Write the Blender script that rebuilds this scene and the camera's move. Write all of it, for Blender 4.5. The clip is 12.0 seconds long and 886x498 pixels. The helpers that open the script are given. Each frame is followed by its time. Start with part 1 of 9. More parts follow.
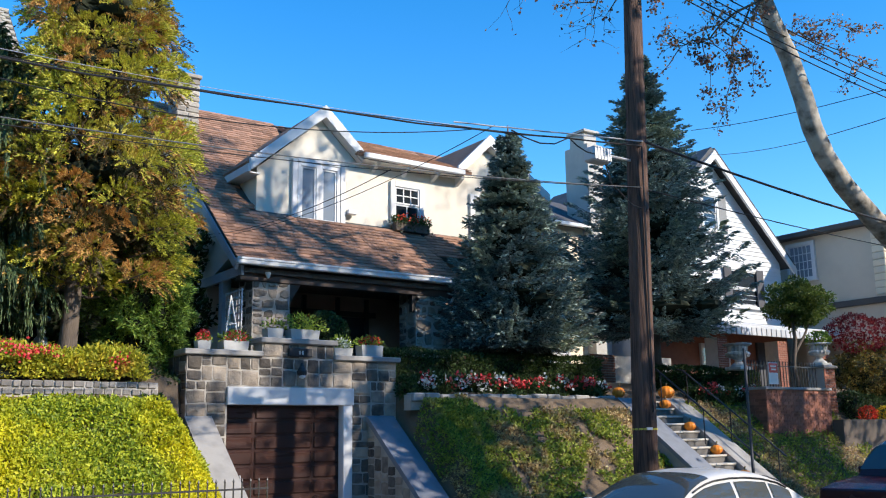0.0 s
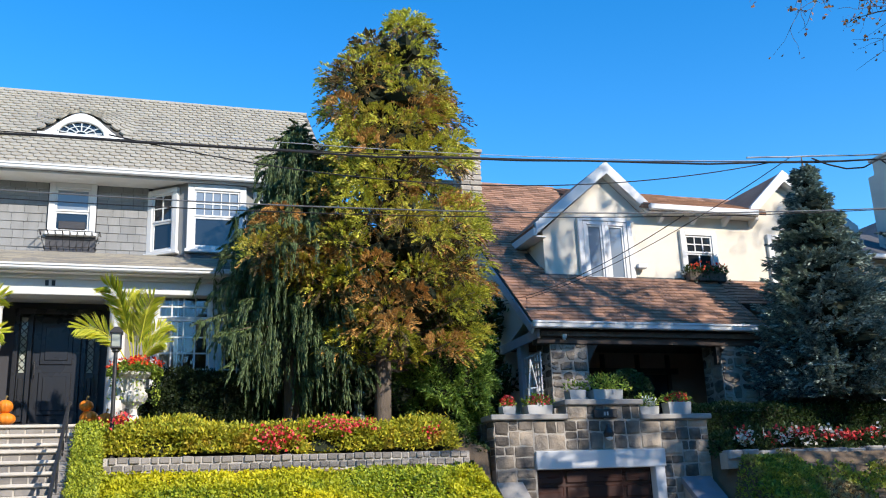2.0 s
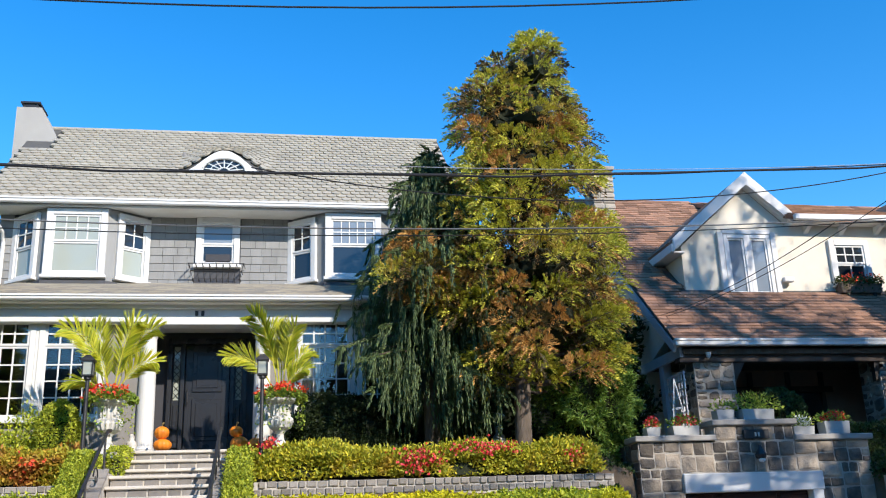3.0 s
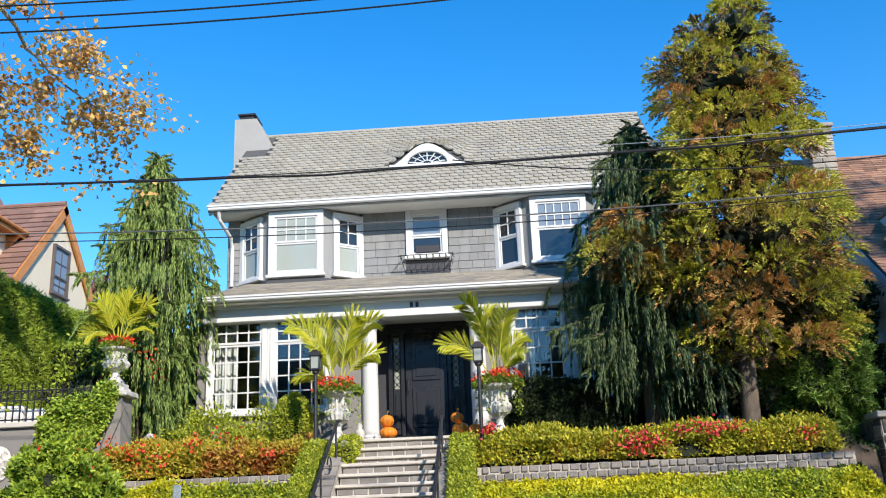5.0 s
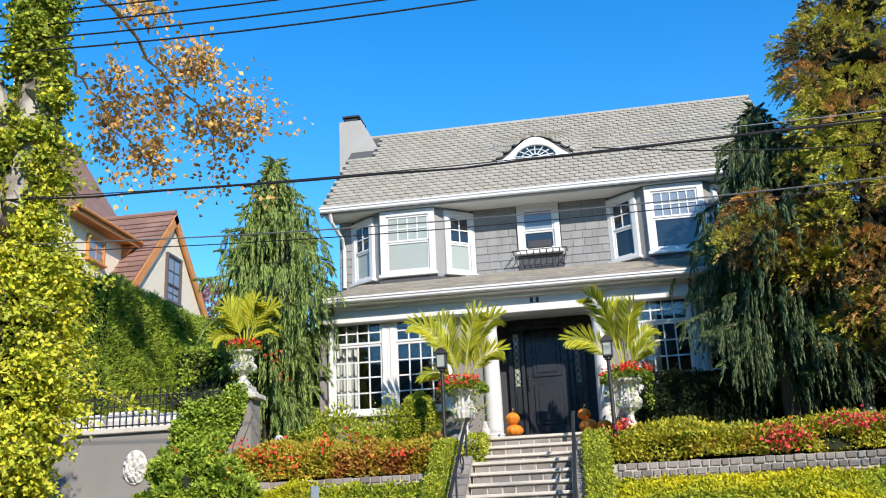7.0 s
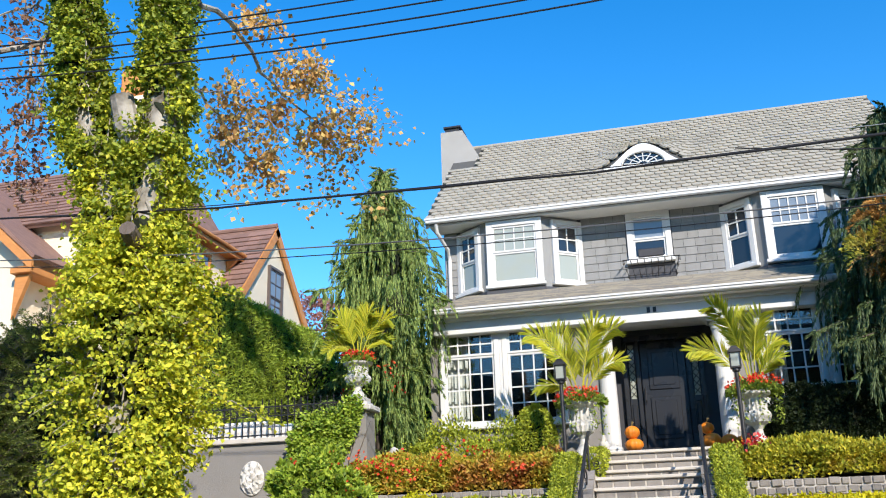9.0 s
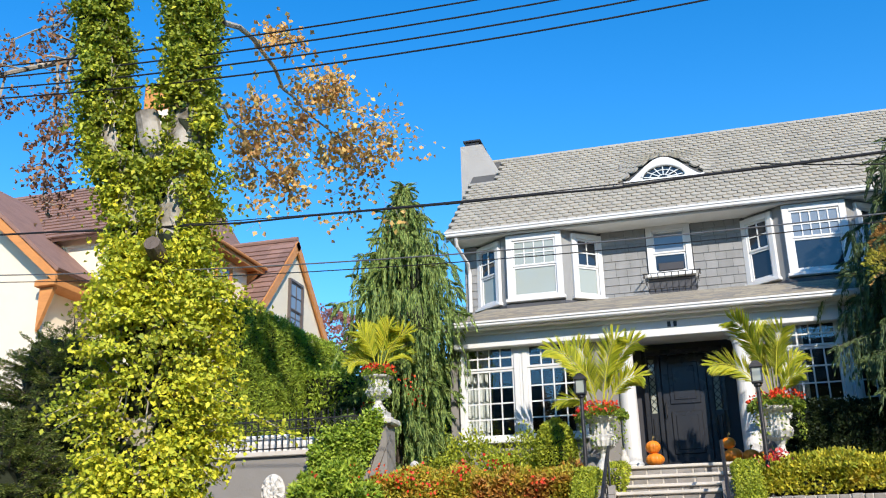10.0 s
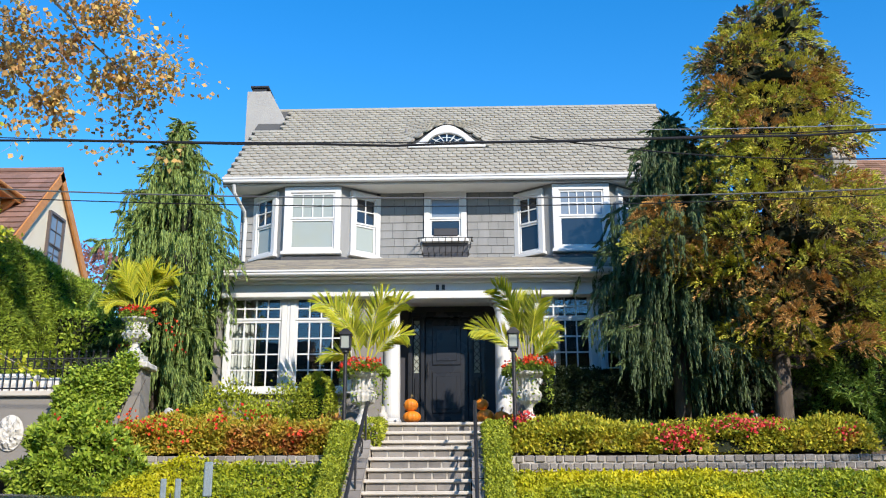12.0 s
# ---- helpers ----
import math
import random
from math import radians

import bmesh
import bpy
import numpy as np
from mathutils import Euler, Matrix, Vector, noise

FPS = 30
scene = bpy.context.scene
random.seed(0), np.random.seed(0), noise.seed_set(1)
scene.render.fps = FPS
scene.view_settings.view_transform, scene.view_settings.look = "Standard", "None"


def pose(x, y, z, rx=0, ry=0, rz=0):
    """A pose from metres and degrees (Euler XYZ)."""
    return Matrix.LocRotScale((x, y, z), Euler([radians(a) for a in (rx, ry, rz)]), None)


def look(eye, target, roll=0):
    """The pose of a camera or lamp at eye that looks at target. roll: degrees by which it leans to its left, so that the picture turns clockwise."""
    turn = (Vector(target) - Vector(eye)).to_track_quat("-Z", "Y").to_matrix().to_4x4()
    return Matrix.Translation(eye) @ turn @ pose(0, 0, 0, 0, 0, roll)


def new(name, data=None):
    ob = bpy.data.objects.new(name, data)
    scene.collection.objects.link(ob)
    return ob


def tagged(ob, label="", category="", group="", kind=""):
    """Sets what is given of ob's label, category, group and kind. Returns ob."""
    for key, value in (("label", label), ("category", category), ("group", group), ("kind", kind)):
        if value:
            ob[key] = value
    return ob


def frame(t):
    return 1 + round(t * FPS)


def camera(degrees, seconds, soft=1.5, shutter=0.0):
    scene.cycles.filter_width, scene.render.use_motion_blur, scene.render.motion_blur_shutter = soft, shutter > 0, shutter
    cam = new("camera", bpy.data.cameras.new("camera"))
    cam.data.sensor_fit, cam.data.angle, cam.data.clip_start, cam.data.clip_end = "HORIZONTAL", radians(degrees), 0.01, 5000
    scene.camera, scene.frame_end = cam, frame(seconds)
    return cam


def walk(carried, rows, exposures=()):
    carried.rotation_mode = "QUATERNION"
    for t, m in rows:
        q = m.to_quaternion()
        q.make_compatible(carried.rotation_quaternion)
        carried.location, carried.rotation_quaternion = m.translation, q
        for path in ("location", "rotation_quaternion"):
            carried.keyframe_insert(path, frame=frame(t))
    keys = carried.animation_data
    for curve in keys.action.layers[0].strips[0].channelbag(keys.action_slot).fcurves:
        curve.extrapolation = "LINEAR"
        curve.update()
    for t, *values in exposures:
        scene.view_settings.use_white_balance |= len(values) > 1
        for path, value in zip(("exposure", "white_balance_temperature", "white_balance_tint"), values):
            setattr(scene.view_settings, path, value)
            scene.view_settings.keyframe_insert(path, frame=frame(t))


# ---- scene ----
cam = camera(50.3, 12.0, soft=1.1)
PATH = [
    (0, (-0.296, -0.036, 1.687), (0.839, 1.564, 2.076), -0.9),
    (0.5, (-0.256, -0.004, 1.701), (0.706, 1.703, 2.101), -1.4),
    (1, (-0.262, 0.114, 1.693), (0.55, 1.89, 2.124), -2.3),
    (1.5, (-0.33, 0.174, 1.666), (0.381, 1.979, 2.151), -2.5),
    (2, (-0.329, 0.224, 1.669), (0.264, 2.058, 2.203), -2.4),
    (2.5, (-0.34, 0.258, 1.646), (0.12, 2.12, 2.215), -2.2),
    (3, (-0.357, 0.3, 1.652), (-0.037, 2.183, 2.244), -2.1),
    (3.2, (-0.371, 0.321, 1.648), (-0.096, 2.209, 2.245), -2.2),
    (5, (-0.351, 0.363, 1.729), (-0.466, 2.277, 2.297), -2.3),
    (5.5, (-0.453, 0.356, 1.737), (-0.621, 2.268, 2.3), -2.2),
    (6, (-0.6, 0.365, 1.742), (-0.784, 2.275, 2.307), -2.9),
    (6.5, (-0.779, 0.388, 1.751), (-0.985, 2.296, 2.315), -3.5),
    (7, (-0.987, 0.538, 1.756), (-1.282, 2.431, 2.33), -2.7),
    (7.2, (-1.09, 0.61, 1.758), (-1.44, 2.492, 2.337), -2.3),
    (8.8, (-1.521, 0.706, 1.81), (-1.973, 2.561, 2.403), -1.1),
    (9, (-1.574, 0.695, 1.804), (-2.038, 2.544, 2.41), -1.7),
    (9.5, (-1.613, 0.623, 1.803), (-2.102, 2.461, 2.421), -1.5),
    (10, (-1.576, 0.623, 1.81), (-2.076, 2.453, 2.442), -1.3),
    (10.5, (-1.544, 0.68, 1.784), (-1.946, 2.532, 2.421), -0.9),
    (11, (-1.522, 0.677, 1.76), (-1.745, 2.572, 2.36), -0.8),
    (11.5, (-1.507, 0.685, 1.763), (-1.607, 2.599, 2.334), -0.6),
    (12, (-1.496, 0.712, 1.747), (-1.547, 2.636, 2.291), -0.2),
]
EXPOSURES = [(0.0, 0.86), (2.5, 0.82), (5.0, 0.75), (7.0, 0.76), (9.5, 0.77), (10.5, 0.69), (12.0, 0.71)]
walk(cam, [(t, look(eye, target, roll)) for t, eye, target, roll in PATH], exposures=EXPOSURES)

# ---- world, sun ----
SUN_AZ, SUN_EL = 30.0, 29.8          # degrees to the right of the houses' front normal, and above the horizon
sun_way = Vector((math.sin(radians(SUN_AZ)) * math.cos(radians(SUN_EL)), -math.cos(radians(SUN_AZ)) * math.cos(radians(SUN_EL)), math.sin(radians(SUN_EL))))
world = bpy.data.worlds.new("sky_world")
scene.world = world
world.use_nodes = True
wt = world.node_tree
sky = wt.nodes.new("ShaderNodeTexSky")
sky.sky_type = "NISHITA"
sky.sun_disc = False
sky.sun_elevation = radians(SUN_EL)
sky.sun_rotation = math.atan2(sun_way.x, sun_way.y)
sky.air_density, sky.dust_density, sky.ozone_density = 1.0, 0.0, 2.5
wt.nodes["Background"].inputs["Strength"].default_value = 0.16
deep = wt.nodes.new("ShaderNodeHueSaturation")
deep.inputs["Hue"].default_value, deep.inputs["Saturation"].default_value = 0.5025, 1.41
wt.links.new(sky.outputs[0], deep.inputs["Color"])
wt.links.new(deep.outputs[0], wt.nodes["Background"].inputs["Color"])
sun_data = bpy.data.lights.new("sun", "SUN")
sun_data.energy, sun_data.angle, sun_data.color = 3.75, radians(0.53), (1.0, 0.905, 0.8)
sun = new("sun", sun_data)
sun.matrix_world = look(sun_way * 60, (0, 0, 0))


# ---- materials ----
def ramp_of(nt, fac, stops):
    r = nt.nodes.new("ShaderNodeValToRGB")
    while len(r.color_ramp.elements) < len(stops):
        r.color_ramp.elements.new(0.5)
    for e, (p, c) in zip(r.color_ramp.elements, stops):
        e.position, e.color = p, (*c, 1)
    nt.links.new(fac, r.inputs[0])
    return r.outputs[0]


def noise_of(nt, scale, detail=4.0, rough=0.6, stretch=(1, 1, 1), coords="Object"):
    tc = nt.nodes.new("ShaderNodeTexCoord")
    mp = nt.nodes.new("ShaderNodeMapping")
    mp.inputs["Scale"].default_value = stretch
    n = nt.nodes.new("ShaderNodeTexNoise")
    n.inputs["Scale"].default_value, n.inputs["Detail"].default_value, n.inputs["Roughness"].default_value = scale, detail, rough
    nt.links.new(tc.outputs[coords], mp.inputs[0])
    nt.links.new(mp.outputs[0], n.inputs["Vector"])
    return n.outputs["Fac"]


def mix_of(nt, fac, a, b, mode="MIX"):
    m = nt.nodes.new("ShaderNodeMix")
    m.data_type, m.blend_type = "RGBA", mode
    for sock, v in ((m.inputs[0], fac), (m.inputs[6], a), (m.inputs[7], b)):
        if isinstance(v, (int, float)):
            sock.default_value = v
        elif isinstance(v, tuple):
            sock.default_value = (*v, 1)
        else:
            nt.links.new(v, sock)
    return m.outputs[2]


def material(name, colour, dark=None, rough=0.7, grain=40.0, stain=1.2, bump=0.15, metal=0.0, vary=0.0, island=False, stretch=(1, 1, 1), stain_fac=0.5, spec=0.4):
    """A surface with fine grain, large stains and relief; vary: how much pieces differ from one another."""
    m = bpy.data.materials.new(name)
    m.use_nodes = True
    nt = m.node_tree
    b = nt.nodes["Principled BSDF"]
    dark = dark or tuple(c * 0.7 for c in colour)
    fine = noise_of(nt, grain, 5.0, 0.65, stretch)
    big = noise_of(nt, stain, 3.0, 0.6, stretch)
    col = mix_of(nt, fine, tuple(min(1, c * 1.08) for c in colour), tuple(c * 0.9 for c in colour))
    s = ramp_of(nt, big, [(0.42, (0, 0, 0)), (0.72, (stain_fac,) * 3)])
    col = mix_of(nt, s, col, dark)
    if vary:
        src = nt.nodes.new("ShaderNodeNewGeometry").outputs["Random Per Island"] if island else nt.nodes.new("ShaderNodeObjectInfo").outputs["Random"]
        v = ramp_of(nt, src, [(0.0, (1 - vary,) * 3), (1.0, (1 + vary * 0.6,) * 3)])
        col = mix_of(nt, 1.0, col, v, "MULTIPLY")
    nt.links.new(col, b.inputs["Base Color"])
    rr = ramp_of(nt, big, [(0.3, (max(0, rough - 0.08),) * 3), (0.8, (min(1, rough + 0.1),) * 3)])
    nt.links.new(rr, b.inputs["Roughness"])
    b.inputs["Metallic"].default_value = metal
    b.inputs["Specular IOR Level"].default_value = spec
    if bump:
        bp = nt.nodes.new("ShaderNodeBump")
        bp.inputs["Strength"].default_value, bp.inputs["Distance"].default_value = bump, 0.02
        nt.links.new(fine, bp.inputs["Height"])
        nt.links.new(bp.outputs[0], b.inputs["Normal"])
    return m


def leafage(name, stops, patch=None, patch_scale=1.2, patch_at=(0.5, 0.62), rough=0.55, through_light=0.35):
    """Leaves: each takes its own tone from the stops; patch: stops for patches of another colour."""
    m = bpy.data.materials.new(name)
    m.use_nodes = True
    nt = m.node_tree
    b = nt.nodes["Principled BSDF"]
    rnd = nt.nodes.new("ShaderNodeNewGeometry").outputs["Random Per Island"]
    n = len(stops)
    col = ramp_of(nt, rnd, [(i / max(1, n - 1), c) for i, c in enumerate(stops)])
    if patch:
        k = len(patch)
        pc = ramp_of(nt, rnd, [(i / max(1, k - 1), c) for i, c in enumerate(patch)])
        f = ramp_of(nt, noise_of(nt, patch_scale, 3.0, 0.6), [(patch_at[0], (0, 0, 0)), (patch_at[1], (1, 1, 1))])
        col = mix_of(nt, f, col, pc)
    nt.links.new(col, b.inputs["Base Color"])
    b.inputs["Roughness"].default_value = rough
    b.inputs["Specular IOR Level"].default_value = 0.35
    tr = nt.nodes.new("ShaderNodeBsdfTranslucent")
    nt.links.new(col, tr.inputs["Color"])
    mx = nt.nodes.new("ShaderNodeMixShader")
    mx.inputs[0].default_value = through_light
    nt.links.new(b.outputs[0], mx.inputs[1])
    nt.links.new(tr.outputs[0], mx.inputs[2])
    nt.links.new(mx.outputs[0], nt.nodes["Material Output"].inputs["Surface"])
    return m


def glassy(name, tint=(0.02, 0.025, 0.03), rough=0.03):
    """A window pane before a dark room: dark body, mirror-like face."""
    m = bpy.data.materials.new(name)
    m.use_nodes = True
    nt = m.node_tree
    b = nt.nodes["Principled BSDF"]
    b.inputs["Base Color"].default_value = (*tint, 1)
    b.inputs["Specular IOR Level"].default_value = 0.8
    bp = nt.nodes.new("ShaderNodeBump")
    bp.inputs["Strength"].default_value, bp.inputs["Distance"].default_value = 0.06, 0.02
    nt.links.new(noise_of(nt, 1.6, 1.0), bp.inputs["Height"])
    nt.links.new(bp.outputs[0], b.inputs["Normal"])
    b.inputs["Roughness"].default_value = rough
    return m


def clear_glass(name):
    m = bpy.data.materials.new(name)
    m.use_nodes = True
    nt = m.node_tree
    gl = nt.nodes.new("ShaderNodeBsdfGlossy")
    gl.inputs["Roughness"].default_value = 0.02
    tp = nt.nodes.new("ShaderNodeBsdfTransparent")
    tp.inputs["Color"].default_value = (0.82, 0.86, 0.86, 1)
    fr = nt.nodes.new("ShaderNodeFresnel")
    fr.inputs["IOR"].default_value = 1.7
    mx = nt.nodes.new("ShaderNodeMixShader")
    bp = nt.nodes.new("ShaderNodeBump")
    bp.inputs["Strength"].default_value, bp.inputs["Distance"].default_value = 0.05, 0.02
    nt.links.new(noise_of(nt, 1.4, 1.0), bp.inputs["Height"])
    nt.links.new(bp.outputs[0], gl.inputs["Normal"])
    nt.links.new(fr.outputs[0], mx.inputs[0])
    nt.links.new(tp.outputs[0], mx.inputs[1])
    nt.links.new(gl.outputs[0], mx.inputs[2])
    nt.links.new(mx.outputs[0], nt.nodes["Material Output"].inputs["Surface"])
    return m


WHITE = material("white_paint", (0.66, 0.66, 0.64), (0.56, 0.55, 0.52), 0.45, 60, 2.0, 0.05, stain_fac=0.3)
CREAM_TRIM = material("soffit_paint", (0.8, 0.79, 0.74), (0.66, 0.63, 0.56), 0.6, 50, 1.5, 0.05)
GREY_SHINGLE = material("grey_cedar_shingle", (0.255, 0.258, 0.25), (0.19, 0.19, 0.185), 0.75, 25, 1.5, 0.3, vary=0.11, stretch=(3, 3, 0.5))
GREY_SHADE = material("charcoal_and_shade_grey", (0.07, 0.072, 0.08), None, 0.7, 40, 2, 0.1)
GREY_ROOF = material("grey_scalloped_roof_shingle", (0.39, 0.355, 0.285), (0.29, 0.27, 0.225), 0.9, 90, 0.9, 0.35, vary=0.12)
GREY_ROOF_I = material("grey_roof_shingle_field", (0.39, 0.355, 0.285), (0.29, 0.27, 0.225), 0.9, 90, 0.9, 0.35, vary=0.12, island=True)
ROOF_UNDER = material("roofing_felt", (0.09, 0.088, 0.082), None, 0.95, 60, 1, 0.2)
NIGHT_SLATE = material("dark_slate_roof", (0.085, 0.085, 0.09), (0.055, 0.055, 0.06), 0.8, 70, 1.5, 0.3, vary=0.2)
DARK_SLATE = material("slate_grey_porch_roof_shingle", (0.29, 0.28, 0.265), (0.2, 0.19, 0.185), 0.85, 70, 1.5, 0.3, vary=0.15)
STUCCO_GREY = material("grey_stucco", (0.25, 0.236, 0.215), (0.2, 0.188, 0.17), 0.9, 120, 0.8, 0.4)
CHIMNEY_GREY = material("light_grey_stucco", (0.38, 0.365, 0.34), (0.3, 0.29, 0.27), 0.9, 120, 0.8, 0.4)
STUCCO_CREAM = material("cream_stucco", (0.78, 0.68, 0.51), (0.68, 0.59, 0.44), 0.9, 110, 0.9, 0.4, stain_fac=0.35)
STUCCO_WHITE = material("white_stucco", (0.72, 0.66, 0.545), (0.6, 0.54, 0.435), 0.9, 110, 0.8, 0.45, stain_fac=0.4)
STUCCO_BEIGE = material("beige_stucco", (0.62, 0.54, 0.42), (0.5, 0.43, 0.33), 0.9, 110, 0.8, 0.4)
DOOR_BLACK = material("black_gloss_door_paint", (0.025, 0.027, 0.032), (0.02, 0.02, 0.022), 0.3, 30, 2, 0.04)
IRON = material("black_wrought_iron", (0.02, 0.02, 0.022), (0.03, 0.025, 0.02), 0.45, 80, 6, 0.15, spec=0.5)
STONE_LIGHT = material("pale_cast_stone", (0.62, 0.6, 0.55), (0.36, 0.35, 0.31), 0.9, 45, 5, 0.4, stain_fac=0.7)
COBBLE = material("grey_cobble", (0.27, 0.245, 0.215), (0.16, 0.145, 0.13), 0.85, 60, 8, 0.5, vary=0.3)
MORTAR = material("pale_mortar", (0.52, 0.48, 0.42), (0.27, 0.25, 0.22), 0.95, 90, 3, 0.5)
WHITE_STONE = material("white_cut_stone", (0.8, 0.77, 0.71), (0.66, 0.62, 0.55), 0.85, 50, 4, 0.3, stain_fac=0.5)
TREAD = material("pale_limestone_tread", (0.58, 0.535, 0.46), (0.38, 0.345, 0.29), 0.85, 70, 3, 0.3)
STEP_MORTAR = material("pale_step_mortar", (0.5, 0.46, 0.39), (0.34, 0.31, 0.26), 0.9, 60, 4, 0.3)
RISER = material("grey_slate_riser_block", (0.25, 0.23, 0.205), (0.14, 0.13, 0.12), 0.8, 50, 6, 0.4, vary=0.28)
FIELDSTONE = material("brown_grey_fieldstone", (0.215, 0.18, 0.14), (0.05, 0.047, 0.046), 0.85, 14, 2.6, 1.0, vary=0.55, stain_fac=1.0)
TAN_STONE = material("pale_tan_fieldstone", (0.4, 0.33, 0.25), (0.2, 0.165, 0.13), 0.85, 16, 3.0, 0.9, vary=0.3, stain_fac=0.8)
STONE_MORTAR = material("sandy_pointing_mortar", (0.42, 0.38, 0.32), (0.22, 0.2, 0.175), 0.95, 90, 3, 0.5)
CONCRETE = material("concrete_coping", (0.33, 0.315, 0.29), (0.2, 0.19, 0.175), 0.9, 80, 2.5, 0.3, stain_fac=0.7)
BLUESTONE = material("bluestone_coping", (0.2, 0.215, 0.24), (0.13, 0.14, 0.15), 0.8, 60, 2.5, 0.3)
ASPHALT = material("asphalt", (0.055, 0.055, 0.056), (0.035, 0.035, 0.036), 0.9, 130, 0.7, 0.6)
PAVING = material("concrete_paving", (0.4, 0.385, 0.36), (0.28, 0.27, 0.25), 0.9, 90, 1.2, 0.3)
SOIL = material("dry_brown_garden_soil", (0.17, 0.12, 0.075), (0.09, 0.065, 0.042), 0.95, 30, 2, 0.9)
BARK = material("grey_brown_bark", (0.14, 0.11, 0.085), (0.07, 0.055, 0.04), 0.9, 14, 3, 1.0, stretch=(3, 3, 0.5))
# Streaky weathered wood, its tone also lowered to carry shade on the pole.
POLE_WOOD = material("weathered_brown_pole_wood", (0.12, 0.066, 0.044), (0.018, 0.012, 0.01), 0.85, 9, 6, 1.0, stretch=(5, 5, 0.2), stain_fac=0.95)
BROWN_SHINGLE = material("brown_asphalt_shingle", (0.33, 0.185, 0.118), (0.2, 0.115, 0.075), 0.9, 120, 1.2, 0.4, vary=0.45, island=True)
BROWN_TILE = material("brown_roof_tile", (0.26, 0.15, 0.115), (0.17, 0.105, 0.085), 0.8, 60, 2, 0.3, vary=0.2, island=True)
DARK_FRAME = material("dark_brown_window_frame", (0.11, 0.085, 0.075), None, 0.5, 30, 3, 0.1)
CEDAR_TRIM = material("orange_stained_cedar", (0.6, 0.25, 0.07), (0.42, 0.16, 0.05), 0.6, 20, 2, 0.2, stretch=(1, 1, 4))
GARAGE_WOOD = material("dark_mahogany_garage_door", (0.05, 0.021, 0.015), (0.022, 0.011, 0.009), 0.32, 25, 2, 0.15, vary=0.15, stretch=(0.4, 2, 4))
GLASS = glassy("window_glass")
GLASS_PALE = glassy("window_glass_with_pale_blind", (0.34, 0.37, 0.32), 0.06)
# Blue body tint stands in for sky reflection and pale curtains.
GLASS_BLUE = glassy("sky_and_curtain_tinted_glass", (0.2, 0.24, 0.28), 0.04)
CLEAR = clear_glass("clear_window_glass")
CURTAIN = material("white_net_curtain", (0.75, 0.75, 0.72), (0.55, 0.55, 0.52), 0.9, 30, 3, 0.2)
# Near-black colour stands in for unlit rooms and a garage opening.
ROOM_DARK = material("unlit_room_dark", (0.05, 0.045, 0.04), None, 0.9, 20, 1, 0.1)
PUMPKIN = material("orange_pumpkin_skin", (0.78, 0.24, 0.02), (0.6, 0.15, 0.01), 0.45, 30, 5, 0.1)
STEM = material("dry_pumpkin_stem", (0.2, 0.16, 0.07), None, 0.8, 30, 5, 0.3)
CABLE = material("black_cable_sheath", (0.015, 0.015, 0.016), None, 0.6, 60, 2, 0.1)
GALV = material("galvanised_grey_metal", (0.55, 0.56, 0.57), (0.4, 0.4, 0.4), 0.45, 40, 4, 0.1, metal=0.6)


